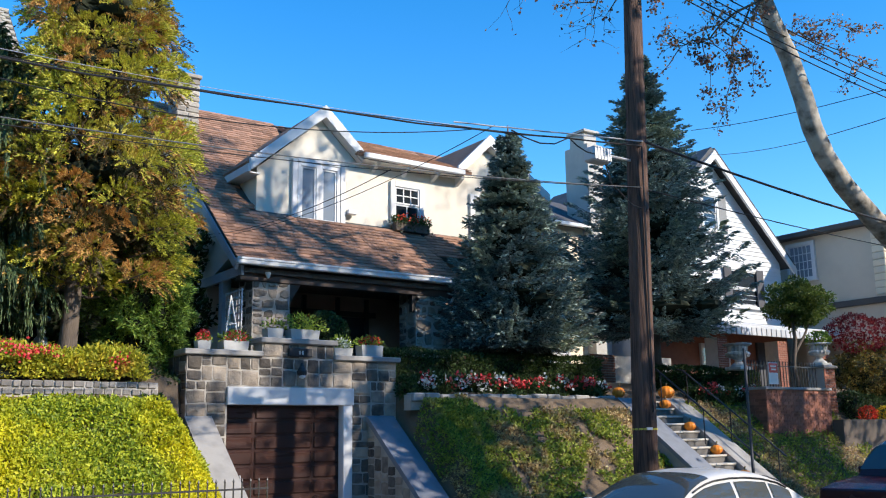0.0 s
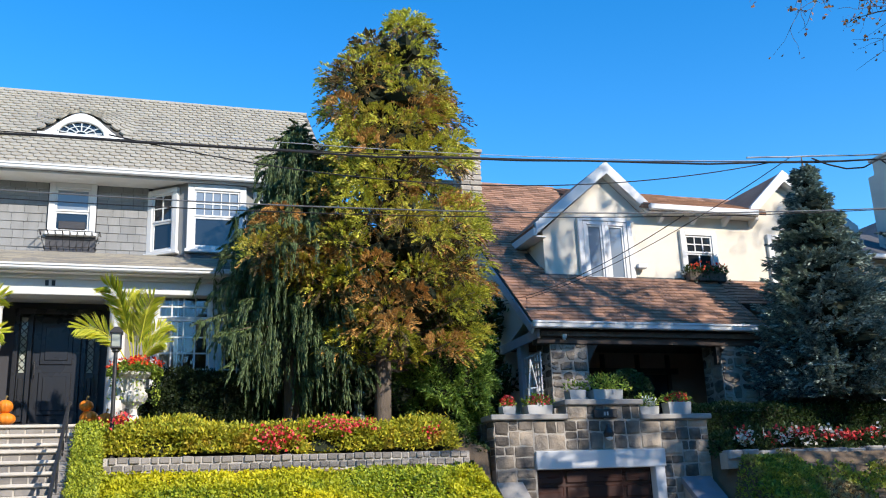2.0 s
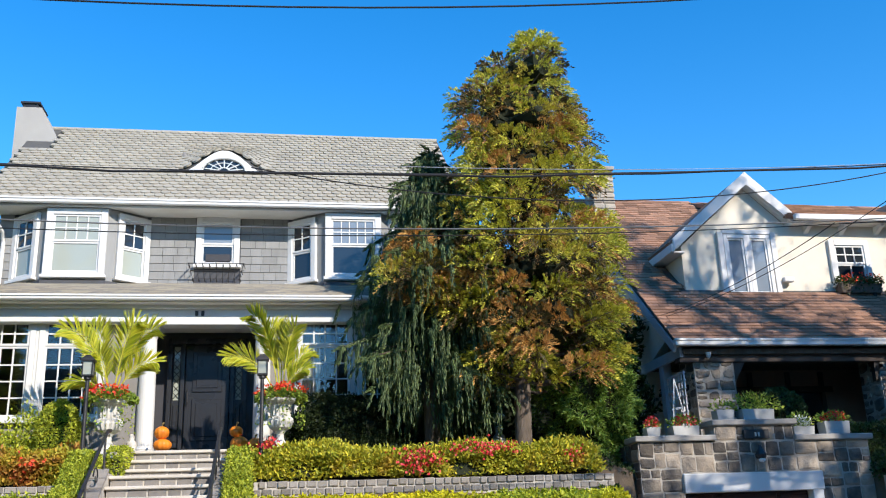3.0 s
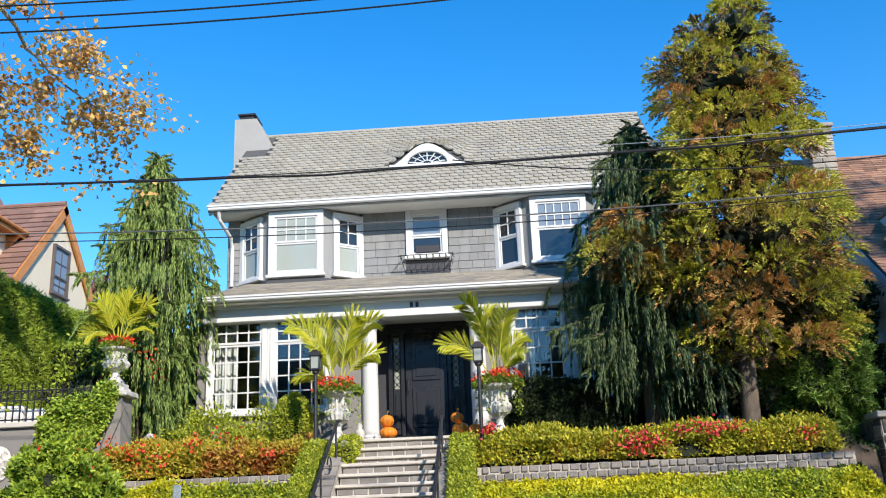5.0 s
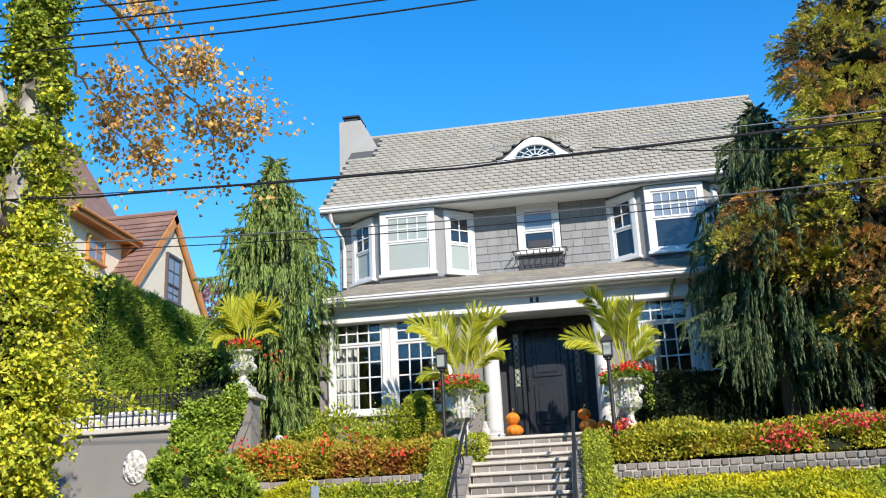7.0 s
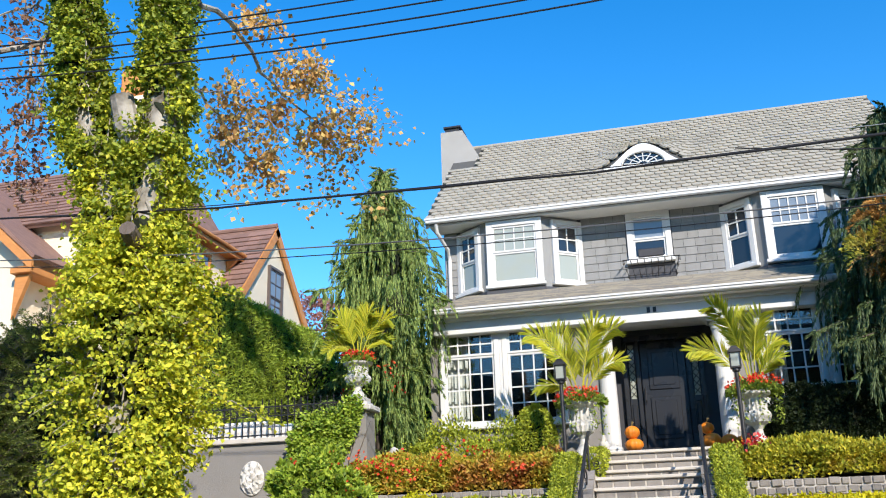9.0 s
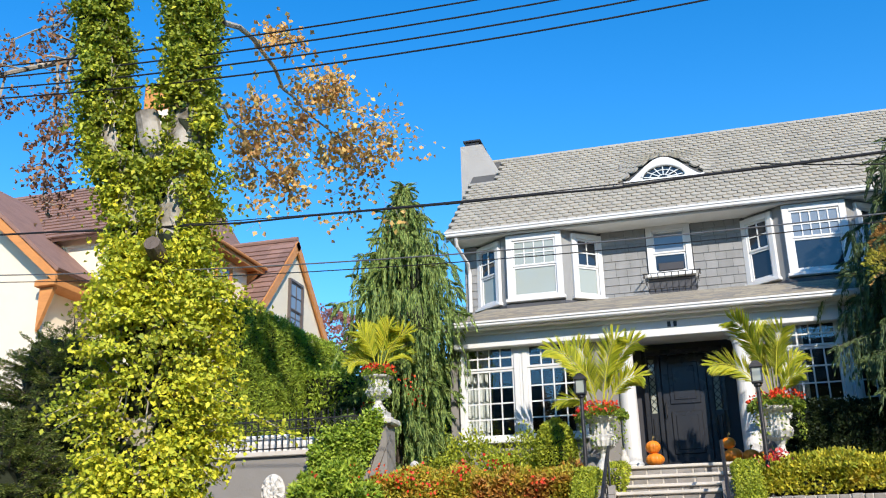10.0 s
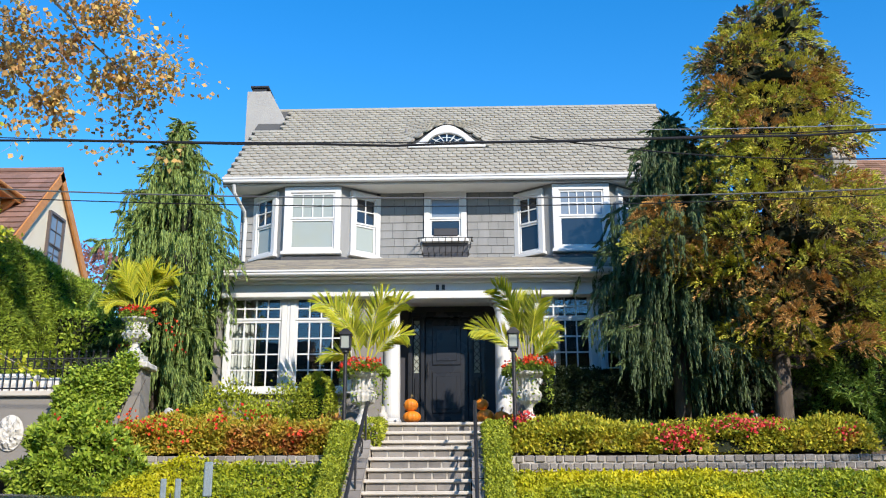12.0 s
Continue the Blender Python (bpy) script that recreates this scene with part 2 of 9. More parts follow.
# ---- mesh builder ----
class Shape:
    """Gathers vertices and faces of one mesh."""
    def __init__(self):
        self.v, self.f = [], []

    def add(self, verts, faces):
        o = len(self.v)
        self.v += [tuple(p) for p in verts]
        self.f += [tuple(i + o for i in f) for f in faces]
        return self

    def box(self, x0, x1, y0, y1, z0, z1, c=0.0):
        if c <= 0:
            vs = [(x, y, z) for z in (z0, z1) for y in (y0, y1) for x in (x0, x1)]
            return self.add(vs, [(0, 2, 3, 1), (4, 5, 7, 6), (0, 1, 5, 4), (2, 6, 7, 3), (0, 4, 6, 2), (1, 3, 7, 5)])
        vs, idx = [], {}
        lo, hi = (x0, y0, z0), (x1, y1, z1)
        for sx in (0, 1):
            for sy in (0, 1):
                for sz in (0, 1):
                    s = (sx, sy, sz)
                    for k in range(3):
                        p = [(hi[a] - c if s[a] else lo[a] + c) for a in range(3)]
                        p[k] = hi[k] if s[k] else lo[k]
                        idx[s, k] = len(vs)
                        vs.append(p)
        fs = []
        for k in range(3):
            a, b = (k + 1) % 3, (k + 2) % 3
            for side in (0, 1):
                ring = []
                for ua, ub in ((0, 0), (1, 0), (1, 1), (0, 1)):
                    s = [0, 0, 0]
                    s[k], s[a], s[b] = side, ua, ub
                    ring.append(idx[tuple(s), k])
                fs.append(ring if side else ring[::-1])
        for k in range(3):
            a, b = (k + 1) % 3, (k + 2) % 3
            for ua in (0, 1):
                for ub in (0, 1):
                    s0, s1 = [0, 0, 0], [0, 0, 0]
                    s0[a], s0[b], s1[a], s1[b], s1[k] = ua, ub, ua, ub, 1
                    fs.append([idx[tuple(s0), a], idx[tuple(s1), a], idx[tuple(s1), b], idx[tuple(s0), b]])
        for s in [(i, j, k) for i in (0, 1) for j in (0, 1) for k in (0, 1)]:
            fs.append([idx[s, 0], idx[s, 1], idx[s, 2]])
        return self.add(vs, fs)

    def prism(self, poly, axis, a, b):
        """A flat outline in the two other axes, drawn out along axis from a to b."""
        def at(p, t):
            return {"x": (t, p[0], p[1]), "y": (p[0], t, p[1]), "z": (p[0], p[1], t)}[axis]
        n = len(poly)
        vs = [at(p, a) for p in poly] + [at(p, b) for p in poly]
        fs = [tuple(range(n))[::-1], tuple(range(n, 2 * n))] + [(i, (i + 1) % n, n + (i + 1) % n, n + i) for i in range(n)]
        return self.add(vs, fs)

    def slab(self, a, b, c, d, t):
        """A thick four-sided sheet: the corners of its upper face in order, and its thickness below."""
        a, b, c, d = (Vector(p) for p in (a, b, c, d))
        n = (b - a).cross(d - a).normalized() * t
        return self.add([a, b, c, d, a - n, b - n, c - n, d - n], [(0, 1, 2, 3), (7, 6, 5, 4), (0, 4, 5, 1), (1, 5, 6, 2), (2, 6, 7, 3), (3, 7, 4, 0)])

    def tube(self, pts, radii, n=8, cap=True):
        pts = [Vector(p) for p in pts]
        if isinstance(radii, (int, float)):
            radii = [radii] * len(pts)
        vs, fs = [], []
        for i, p in enumerate(pts):
            d = (pts[min(i + 1, len(pts) - 1)] - pts[max(i - 1, 0)]).normalized()
            u = d.cross(Vector((0, 0, 1)) if abs(d.z) < 0.95 else Vector((1, 0, 0))).normalized()
            w = d.cross(u)
            vs += [p + (u * math.cos(2 * math.pi * k / n) + w * math.sin(2 * math.pi * k / n)) * radii[i] for k in range(n)]
        for i in range(len(pts) - 1):
            fs += [(i * n + k, i * n + (k + 1) % n, (i + 1) * n + (k + 1) % n, (i + 1) * n + k) for k in range(n)]
        if cap:
            fs += [tuple(range(n))[::-1], tuple(range((len(pts) - 1) * n, len(pts) * n))]
        return self.add(vs, fs)

    def lathe(self, profile, centre=(0, 0, 0), n=20, flute=0.0, lobes=0):
        """Turned round a vertical axis: rows of (radius, height)."""
        vs, fs = [], []
        for r, z in profile:
            for k in range(n):
                a = 2 * math.pi * k / n
                q = r * (1 + flute * math.cos(lobes * a)) if lobes else r
                vs.append((centre[0] + q * math.cos(a), centre[1] + q * math.sin(a), centre[2] + z))
        m = len(profile)
        for i in range(m - 1):
            fs += [(i * n + k, i * n + (k + 1) % n, (i + 1) * n + (k + 1) % n, (i + 1) * n + k) for k in range(n)]
        fs += [tuple(range(n))[::-1], tuple(range((m - 1) * n, m * n))]
        return self.add(vs, fs)

    def blob(self, c, r, n=10, rough=0.2, seed=0):
        """A lumpy closed ball."""
        rnd = random.Random(seed)
        off = Vector((rnd.uniform(0, 50), rnd.uniform(0, 50), rnd.uniform(0, 50)))
        vs, fs = [], []
        for i in range(n + 1):
            th = math.pi * i / n
            for k in range(2 * n):
                ph = math.pi * k / n
                d = Vector((math.sin(th) * math.cos(ph), math.sin(th) * math.sin(ph), math.cos(th)))
                s = 1 + rough * noise.noise(d * 2.2 + off)
                vs.append((c[0] + r[0] * d.x * s, c[1] + r[1] * d.y * s, c[2] + r[2] * d.z * s))
        for i in range(n):
            for k in range(2 * n):
                fs.append((i * 2 * n + k, (i + 1) * 2 * n + k, (i + 1) * 2 * n + (k + 1) % (2 * n), i * 2 * n + (k + 1) % (2 * n)))
        return self.add(vs, fs)

    def mesh(self, name, mat, origin=(0, 0, 0), smooth=False):
        me = bpy.data.meshes.new(name)
        o = Vector(origin)
        me.from_pydata([(p[0] - o.x, p[1] - o.y, p[2] - o.z) for p in self.v], [], self.f)
        bm = bmesh.new()
        bm.from_mesh(me)
        bmesh.ops.recalc_face_normals(bm, faces=bm.faces)
        bm.to_mesh(me)
        bm.free()
        me.materials.append(mat)
        if smooth:
            me.polygons.foreach_set("use_smooth", [True] * len(me.polygons))
        me.update()
        return me


def origin_of(ob):
    while ob.parent:
        ob = ob.parent
    return ob.location


def part(name, shape, mat, parent, label="", smooth=False, kind=""):
    ob = new(name, shape.mesh(name, mat, origin_of(parent), smooth))
    ob.parent = parent
    return tagged(ob, label=label, kind=kind)


def thing(name, at, label, category, group="", kind=""):
    """An empty at the base of a thing, which holds its parts."""
    ob = new(name)
    ob.empty_display_size = 0.2
    ob.location = at
    return tagged(ob, label, category, group, kind)


def solid(name, shape, mat, label="", category="", kind="", group="", smooth=False):
    return tagged(new(name, shape.mesh(name, mat, (0, 0, 0), smooth)), label, category, group, kind)


def leaf_mesh(name, P, D, N, length, width, mat, fold=0.25):
    """One mesh of many small folded leaves: bases P, ways D, faces N (arrays of n x 3)."""
    n = len(P)
    D = D / (np.linalg.norm(D, axis=1, keepdims=True) + 1e-9)
    S = np.cross(D, N)
    S /= np.linalg.norm(S, axis=1, keepdims=True) + 1e-9
    N2 = np.cross(S, D)
    L = np.reshape(length, (-1, 1)) * np.ones((n, 1))
    W = np.reshape(width, (-1, 1)) * np.ones((n, 1)) * 0.5
    V = np.empty((n, 4, 3))
    V[:, 0] = P
    V[:, 1] = P + D * L * 0.5 + S * W + N2 * W * fold
    V[:, 2] = P + D * L - N2 * L * 0.12
    V[:, 3] = P + D * L * 0.5 - S * W + N2 * W * fold
    me = bpy.data.meshes.new(name)
    me.vertices.add(4 * n)
    me.vertices.foreach_set("co", V.reshape(-1))
    me.loops.add(6 * n)
    base = (np.arange(n) * 4)[:, None]
    me.loops.foreach_set("vertex_index", (base + np.array([0, 1, 2, 0, 2, 3])).reshape(-1).astype(np.int32))
    me.polygons.add(2 * n)
    me.polygons.foreach_set("loop_start", np.arange(0, 6 * n, 3, dtype=np.int32))
    me.update(calc_edges=True)
    me.materials.append(mat)
    return me


def crown_of(name, P, D, N, length, width, mat, parent=None, label="", category="", kind="", fold=0.25, group=""):
    o = np.array(origin_of(parent)) if parent else np.zeros(3)
    ob = new(name, leaf_mesh(name, P - o, D, N, length, width, mat, fold))
    ob.parent = parent
    return tagged(ob, label, category, group, kind)


def unit(rng, n):
    v = rng.normal(size=(n, 3))
    return v / np.linalg.norm(v, axis=1, keepdims=True)


def moved(shape, m):
    out = Shape()
    out.v = [tuple(m @ Vector(p)) for p in shape.v]
    out.f = list(shape.f)
    return out


def window_on(parent, m, w, h, casing=0.12, split=0.5, up=(4, 2), low=(1, 1), glass_up=None, glass_low=None, sill=True, paint=None, label="", deep=0.1, transom=False):
    """A window of width w and height h on a wall whose outer face is local y = 0, seen from -y. m: from the local origin at its lower left."""
    paint = paint or WHITE
    glass_up, glass_low = glass_up or GLASS, glass_low or GLASS
    c = casing
    fr = Shape()
    fr.box(0, c, -0.085, deep, 0, h, 0.006).box(w - c, w, -0.085, deep, 0, h, 0.006)
    fr.box(c, w - c, -0.09, deep, h - c, h, 0.006).box(c, w - c, -0.09, deep, 0, c * 0.6, 0.006)
    win = part("window", moved(fr, m), paint, parent, label)
    if sill:
        part("window_sill", moved(Shape().box(-0.04, w + 0.04, -0.14, 0.0, -0.05, 0.02, 0.008), m), paint, win)
    z0, z1 = c * 0.6, h - c
    zm = z0 + (z1 - z0) * split
    for zlo, zhi, (nc, nr), gl, y, nm in ((zm, z1, up, glass_up, -0.06, "upper_sash"), (z0, zm, low, glass_low, -0.042, "lower_sash")):
        if zhi - zlo < 0.05:
            continue
        s = Shape()
        r = 0.045
        s.box(c, c + r, y, y + 0.036, zlo, zhi, 0.004).box(w - c - r, w - c, y, y + 0.036, zlo, zhi, 0.004)
        s.box(c + r, w - c - r, y, y + 0.036, zlo, zlo + r, 0.004).box(c + r, w - c - r, y, y + 0.036, zhi - r, zhi, 0.004)
        xa, xb, za, zb = c + r, w - c - r, zlo + r, zhi - r
        for i in range(1, nc):
            x = xa + (xb - xa) * i / nc
            s.box(x - 0.013, x + 0.013, y + 0.002, y + 0.022, za, zb)
        for j in range(1, nr):
            z = za + (zb - za) * j / nr
            s.box(xa, xb, y + 0.004, y + 0.02, z - 0.013, z + 0.013)
        sash = part(nm, moved(s, m), paint, win)
        pane = part("pane", moved(Shape().box(xa - 0.01, xb + 0.01, y + 0.024, y + 0.029, za - 0.01, zb + 0.01), m), gl, sash)
        pane.visible_shadow = gl is not CLEAR
    return win


def split_part(name, shape, mat, parent, label=""):
    """Each closed piece of the shape as a part of its own."""
    root = list(range(len(shape.v)))

    def find(i):
        while root[i] != i:
            root[i] = root[root[i]]
            i = root[i]
        return i
    for f in shape.f:
        for i in f[1:]:
            root[find(i)] = find(f[0])
    groups = {}
    for f in shape.f:
        groups.setdefault(find(f[0]), []).append(f)
    made = []
    for fs in groups.values():
        ids = sorted({i for f in fs for i in f})
        back = {i: k for k, i in enumerate(ids)}
        made.append(part(name, Shape().add([shape.v[i] for i in ids], [[back[i] for i in f] for f in fs]), mat, parent, label))
    return made


def at(x, y, z, rz=0):
    return pose(x, y, z, 0, 0, rz)


# ---- ground ----
def ground_z(x, y):
    def lerp(a, b, t):
        return a + (b - a) * max(0.0, min(1.0, t))
    if y < 12.3:
        return -0.42
    if 5.55 < x < 10.0 and y < 16.4 or x < -7.35 and y < 16.4:
        return lerp(-0.2, 0.1, (y - 12.3) / 3.9) - 0.02
    if 15.7 < x < 17.65 and y < 15.7:
        return lerp(-0.3, 2.0, (y - 12.6) / 3.0)
    if y < 16.2 and 4.4 < x < 11.0:
        side = min(1.0, (5.55 - x) / 0.6 if x < 7 else (x - 10.0) / 0.22)
        low = max(0.2, 2.06 + 0.8 * (y - 16.16))
        return lerp(low, lerp(0.05, 2.36, (y - 12.5) / 2.9) if x < 7 else lerp(0.1, 2.36, (y - 13.3) / 2.05), side)
    if y < 15.5:
        return lerp(0.05, 2.36, (y - 12.5) / 2.9) if x < 10.9 else lerp(0.1, 2.36, (y - 13.3) / 2.05)
    if -3.35 < x < -0.7 and y < 18.3:
        return lerp(2.4, 2.6, (y - 15.6) / 2.0)
    up = 3.22 if x < 5.3 else 2.95
    if x < -7.35:
        up = 3.6
    return lerp(2.45, up, (y - 15.6) / 1.5)


def grid_axis(spans):
    out = []
    for a, b, n in spans:
        out += [a + (b - a) * i / n for i in range(n)]
    return out + [spans[-1][1]]


def build_ground():
    xs = grid_axis([(-900, -60, 10), (-60, -16, 14), (-16, -7.4, 18), (-7.4, -7.3, 1), (-7.3, 5.5, 44), (5.5, 5.6, 1), (5.6, 9.95, 12), (9.95, 10.05, 1), (10.05, 15.65, 20),
                    (15.65, 15.75, 1), (15.75, 17.6, 6), (17.6, 17.7, 1), (17.7, 30, 26), (30, 90, 14), (90, 900, 10)])
    ys = grid_axis([(-900, -30, 8), (-30, 12.2, 12), (12.2, 12.35, 1), (12.35, 15.5, 16), (15.5, 16.35, 6), (16.35, 16.45, 1), (16.45, 20, 12), (20, 60, 12), (60, 900, 10)])
    s = Shape()
    nx = len(xs)
    vs = [(x, y, ground_z(x, y) + (0.05 * noise.noise(Vector((x * 0.9, y * 0.9, 0))) if 12.6 < y < 17 else 0)) for y in ys for x in xs]
    fs = [(j * nx + i, j * nx + i + 1, (j + 1) * nx + i + 1, (j + 1) * nx + i) for j in range(len(ys) - 1) for i in range(nx - 1)]
    solid("ground", s.add(vs, fs), SOIL, "dry brown soil of the banks and front gardens", "ground", "structure", smooth=True)
    solid("road", Shape().box(-300, 300, 1.75, 9.85, -0.5, -0.25), ASPHALT, "dark worn asphalt street between two kerbs", "road", "structure")
    for nm, y0, y1 in (("pavement", 10.0, 12.45), ("pavement", -3.2, 1.6)):
        pv = solid(nm, Shape().box(-300, 300, y0, y1, -0.5, -0.106), PAVING, "pale grey concrete pavement along the street", "pavement", "structure")
        me = None
        for i in range(-14, 22):
            if me is None:
                me = Shape().box(0.006, 1.494, y0 + 0.01, y1 - 0.01, -0.12, -0.1, 0.004).mesh("paving_slab", PAVING)
            sl = new("paving_slab", me)
            sl.location.x = i * 1.5
            sl.parent = pv
    for y0, y1 in ((9.85, 10.0), (1.6, 1.75)):
        solid("kerb", Shape().box(-300, 300, y0, y1, -0.5, -0.1, 0.02), CONCRETE, "worn concrete kerb edging the street", "kerb", "structure")
    solid("driveway", Shape().slab((5.9, 12.45, -0.1), (9.9, 12.45, -0.1), (9.9, 16.45, 0.13), (5.9, 16.45, 0.13), 0.08), PAVING, "concrete driveway sloping up to the garage", "driveway", "structure")
    solid("driveway", Shape().slab((-16, 12.45, -0.1), (-7.4, 12.45, -0.1), (-7.4, 16.4, 0.13), (-16, 16.4, 0.13), 0.08), PAVING, "concrete driveway before the stucco retaining wall", "driveway", "structure")


build_ground()

# ---- grey house ----
GX0, GX1 = -7.0, 3.7
EAVE_Y, EAVE_Z, RIDGE_Y, RIDGE_Z = 20.7, 9.1, 24.6, 12.5
G_SLOPE = (RIDGE_Z - EAVE_Z) / (RIDGE_Y - EAVE_Y)
grey = thing("house", (-1.65, 24.6, 3.0), "grey cedar-shingled house with white trim and a scalloped roof", "house")


def build_grey_walls():
    w = Shape()
    # upper storey box, gables included
    w.prism([(21.5, 6.6), (27.3, 6.6), (27.3, 9.0), (24.6, 12.2), (21.5, 9.6)], "x", -6.75, -6.55)
    w.prism([(21.5, 3.0), (27.3, 3.0), (27.3, 9.0), (24.6, 12.2), (21.5, 9.6)], "x", 3.25, 3.45)
    w.box(-6.55, 3.25, 21.5, 21.7, 6.6, 9.5).box(-6.55, 3.25, 27.1, 27.3, 3.0, 9.5)
    # Bare gable sides use charcoal in place of shade on grey shingles.
    split_part("wall", w, GREY_SHADE, grey)
    g = Shape()
    # lower wing walls, open at the windows and the entrance
    for x0, x1, a, b in ((-6.3, -3.0, -6.1, -3.68), (-0.95, 2.9, -0.24, 2.1)):
        g.box(x0, a, 18.25, 18.45, 2.8, 6.0).box(b, x1, 18.25, 18.45, 2.8, 6.0)
        g.box(a, b, 18.25, 18.45, 2.8, 3.95).box(a, b, 18.25, 18.45, 5.88, 6.0)
    g.box(-6.3, -6.1, 18.45, 22, 2.8, 6.6).box(2.7, 2.9, 18.45, 22, 2.8, 6.6)
    g.box(-3.2, -3.0, 18.45, 19.3, 2.8, 6.0).box(-0.95, -0.75, 18.45, 19.3, 2.8, 6.0)
    g.box(-6.75, -6.55, 21.6, 27.3, 2.8, 6.6)
    split_part("wall", g, STUCCO_GREY, grey, "grey stucco ground-floor wall")
    part("back_wall", Shape().box(-6.1, 2.7, 21.2, 21.34, 2.9, 6.4).box(-6.1, -3.2, 18.46, 21.2, 3.2, 3.3).box(-0.75, 2.7, 18.46, 21.2, 3.2, 3.3), ROOM_DARK, grey, "interior wall darkened to look unlit")
    # entrance recess
    part("wall", Shape().box(-3.0, -0.95, 19.3, 19.45, 3.3, 6.0), material("charcoal_porch_panelling", (0.045, 0.045, 0.052), None, 0.5, 30, 2, 0.08), grey, "charcoal panelled entrance wall")
    part("porch_floor", Shape().box(-3.2, -0.75, 17.3, 19.3, 2.9, 3.31, 0.01), BLUESTONE, grey)
    part("porch_ceiling", Shape().box(-3.0, -0.95, 18.2, 19.3, 5.8, 5.9), CREAM_TRIM, grey)
    fz = Shape().box(-6.15, 2.95, 17.98, 18.25, 5.72, 6.02, 0.01).box(-6.2, 3.0, 17.9, 18.25, 5.96, 6.04, 0.01)
    fz.box(-3.1, -0.85, 17.94, 18.3, 5.66, 5.75, 0.01)
    part("frieze", fz, WHITE, grey, "white painted frieze board")
    part("soffit", Shape().box(-6.3, 3.05, 17.72, 18.3, 6.03, 6.07), CREAM_TRIM, grey)
    part("gutter", Shape().box(-6.15, 3.05, 17.6, 17.73, 6.05, 6.14, 0.02).box(-6.15, 3.05, 17.58, 17.6, 6.115, 6.15), WHITE, grey, "white porch gutter")
    # porch roof
    part("porch_roof", Shape().slab((-6.2, 17.66, 6.13), (3.1, 17.66, 6.13), (3.1, 21.5, 7.4), (-6.2, 21.5, 7.4), 0.06), ROOF_UNDER, grey)
    # main eaves
    part("soffit", Shape().box(GX0 + 0.05, GX1 - 0.05, 20.78, 21.55, 8.98, 9.03), CREAM_TRIM, grey, "white boarded soffit")
    part("gutter", Shape().box(GX0, GX1, 20.62, 20.76, 8.99, 9.1, 0.02).box(GX0, GX1, 20.6, 20.62, 9.07, 9.11).box(GX0, GX1, 20.76, 20.8, 8.95, 9.02), WHITE, grey, "white main gutter")
    # roof
    r = Shape()
    for s in (1, -1):
        r.slab((GX0, RIDGE_Y - s * 3.95, EAVE_Z - 0.045), (GX1, RIDGE_Y - s * 3.95, EAVE_Z - 0.045), (GX1, RIDGE_Y, RIDGE_Z), (GX0, RIDGE_Y, RIDGE_Z), 0.1 * s)
    split_part("roof", r, ROOF_UNDER, grey, "grey scalloped shingle roof")
    part("ridge_cap", Shape().tube([(GX0, RIDGE_Y, RIDGE_Z), (GX1, RIDGE_Y, RIDGE_Z)], 0.055, 8), GREY_ROOF_I, grey)
    part("bargeboard", Shape().slab((GX0 - 0.02, 20.75, 9.05), (GX0 + 0.04, 20.75, 9.05), (GX0 + 0.04, 24.6, 12.42), (GX0 - 0.02, 24.6, 12.42), 0.15), WHITE, grey)
    part("bargeboard", Shape().slab((GX1 - 0.04, 20.75, 9.05), (GX1 + 0.02, 20.75, 9.05), (GX1 + 0.02, 24.6, 12.42), (GX1 - 0.04, 24.6, 12.42), 0.15), WHITE, grey)
    # chimney
    ch = part("chimney", Shape().prism([(-7.33, 9.5), (-6.3, 9.5), (-6.3, 11.9), (-6.72, 12.7), (-7.33, 12.7)], "y", 23.75, 24.8), CHIMNEY_GREY, grey, "grey stuccoed chimney")
    part("flue_cap", Shape().box(-7.22, -6.85, 23.9, 24.6, 12.7, 12.86).box(-7.28, -6.79, 23.85, 24.65, 12.86, 12.92, 0.01), IRON, ch, "black metal flue cap")
    # bays
    for cx, right in ((-4.97, 0), (1.07, 1)):
        f0, f1, b0, b1 = cx - 0.64, cx + 0.64, cx - 1.45, cx + 1.45
        bay = part("bay", Shape().prism([(b0, 21.55), (f0, 20.93), (f1, 20.93), (b1, 21.55)], "z", 7.12, 8.98), GREY_SHINGLE, grey, "three-sided shingled bay")
        part("bay_base", Shape().prism([(b0 - 0.05, 21.55), (f0 - 0.03, 20.86), (f1 + 0.03, 20.86), (b1 + 0.05, 21.55)], "z", 7.2, 7.3), GREY_SHADE, bay)
        window_on(grey, at(f0, 20.93, 7.4), 1.28, 1.54, 0.14, 0.53, (5 if right else 4, 2), (1, 1), GLASS_PALE if not right else GLASS_BLUE, GLASS_PALE if not right else GLASS, label="white double-hung bay window")
        for (xa, ya), (xb, yb) in (((b0, 21.55), (f0, 20.93)), ((f1, 20.93), (b1, 21.55))):
            d = math.hypot(xb - xa, yb - ya)
            ang = math.degrees(math.atan2(yb - ya, xb - xa))
            ww = 0.78
            off = d - ww - 0.22 if xa < cx else 0.22
            m = at(xa, ya, 7.4, ang) @ at(off, 0, 0)
            window_on(grey, m, ww, 1.5, 0.12, 0.5, (2, 2), (1, 1), GLASS, GLASS if right else GLASS_PALE, label="white narrow side window of the bay")
    # middle window
    window_on(grey, at(-2.48, 21.5, 7.82), 0.98, 1.16, 0.13, 0.45, (1, 1), (1, 1), GLASS_BLUE, label="white double-hung window above the entrance")
    # ground-floor windows with transom lights
    for x0, cols in ((-6.1, (4, 4)), (-4.86, (4, 4)), (-0.24, (4, 4)), (0.96, (4, 4))):
        w = 1.18 if x0 < -1 else 1.14
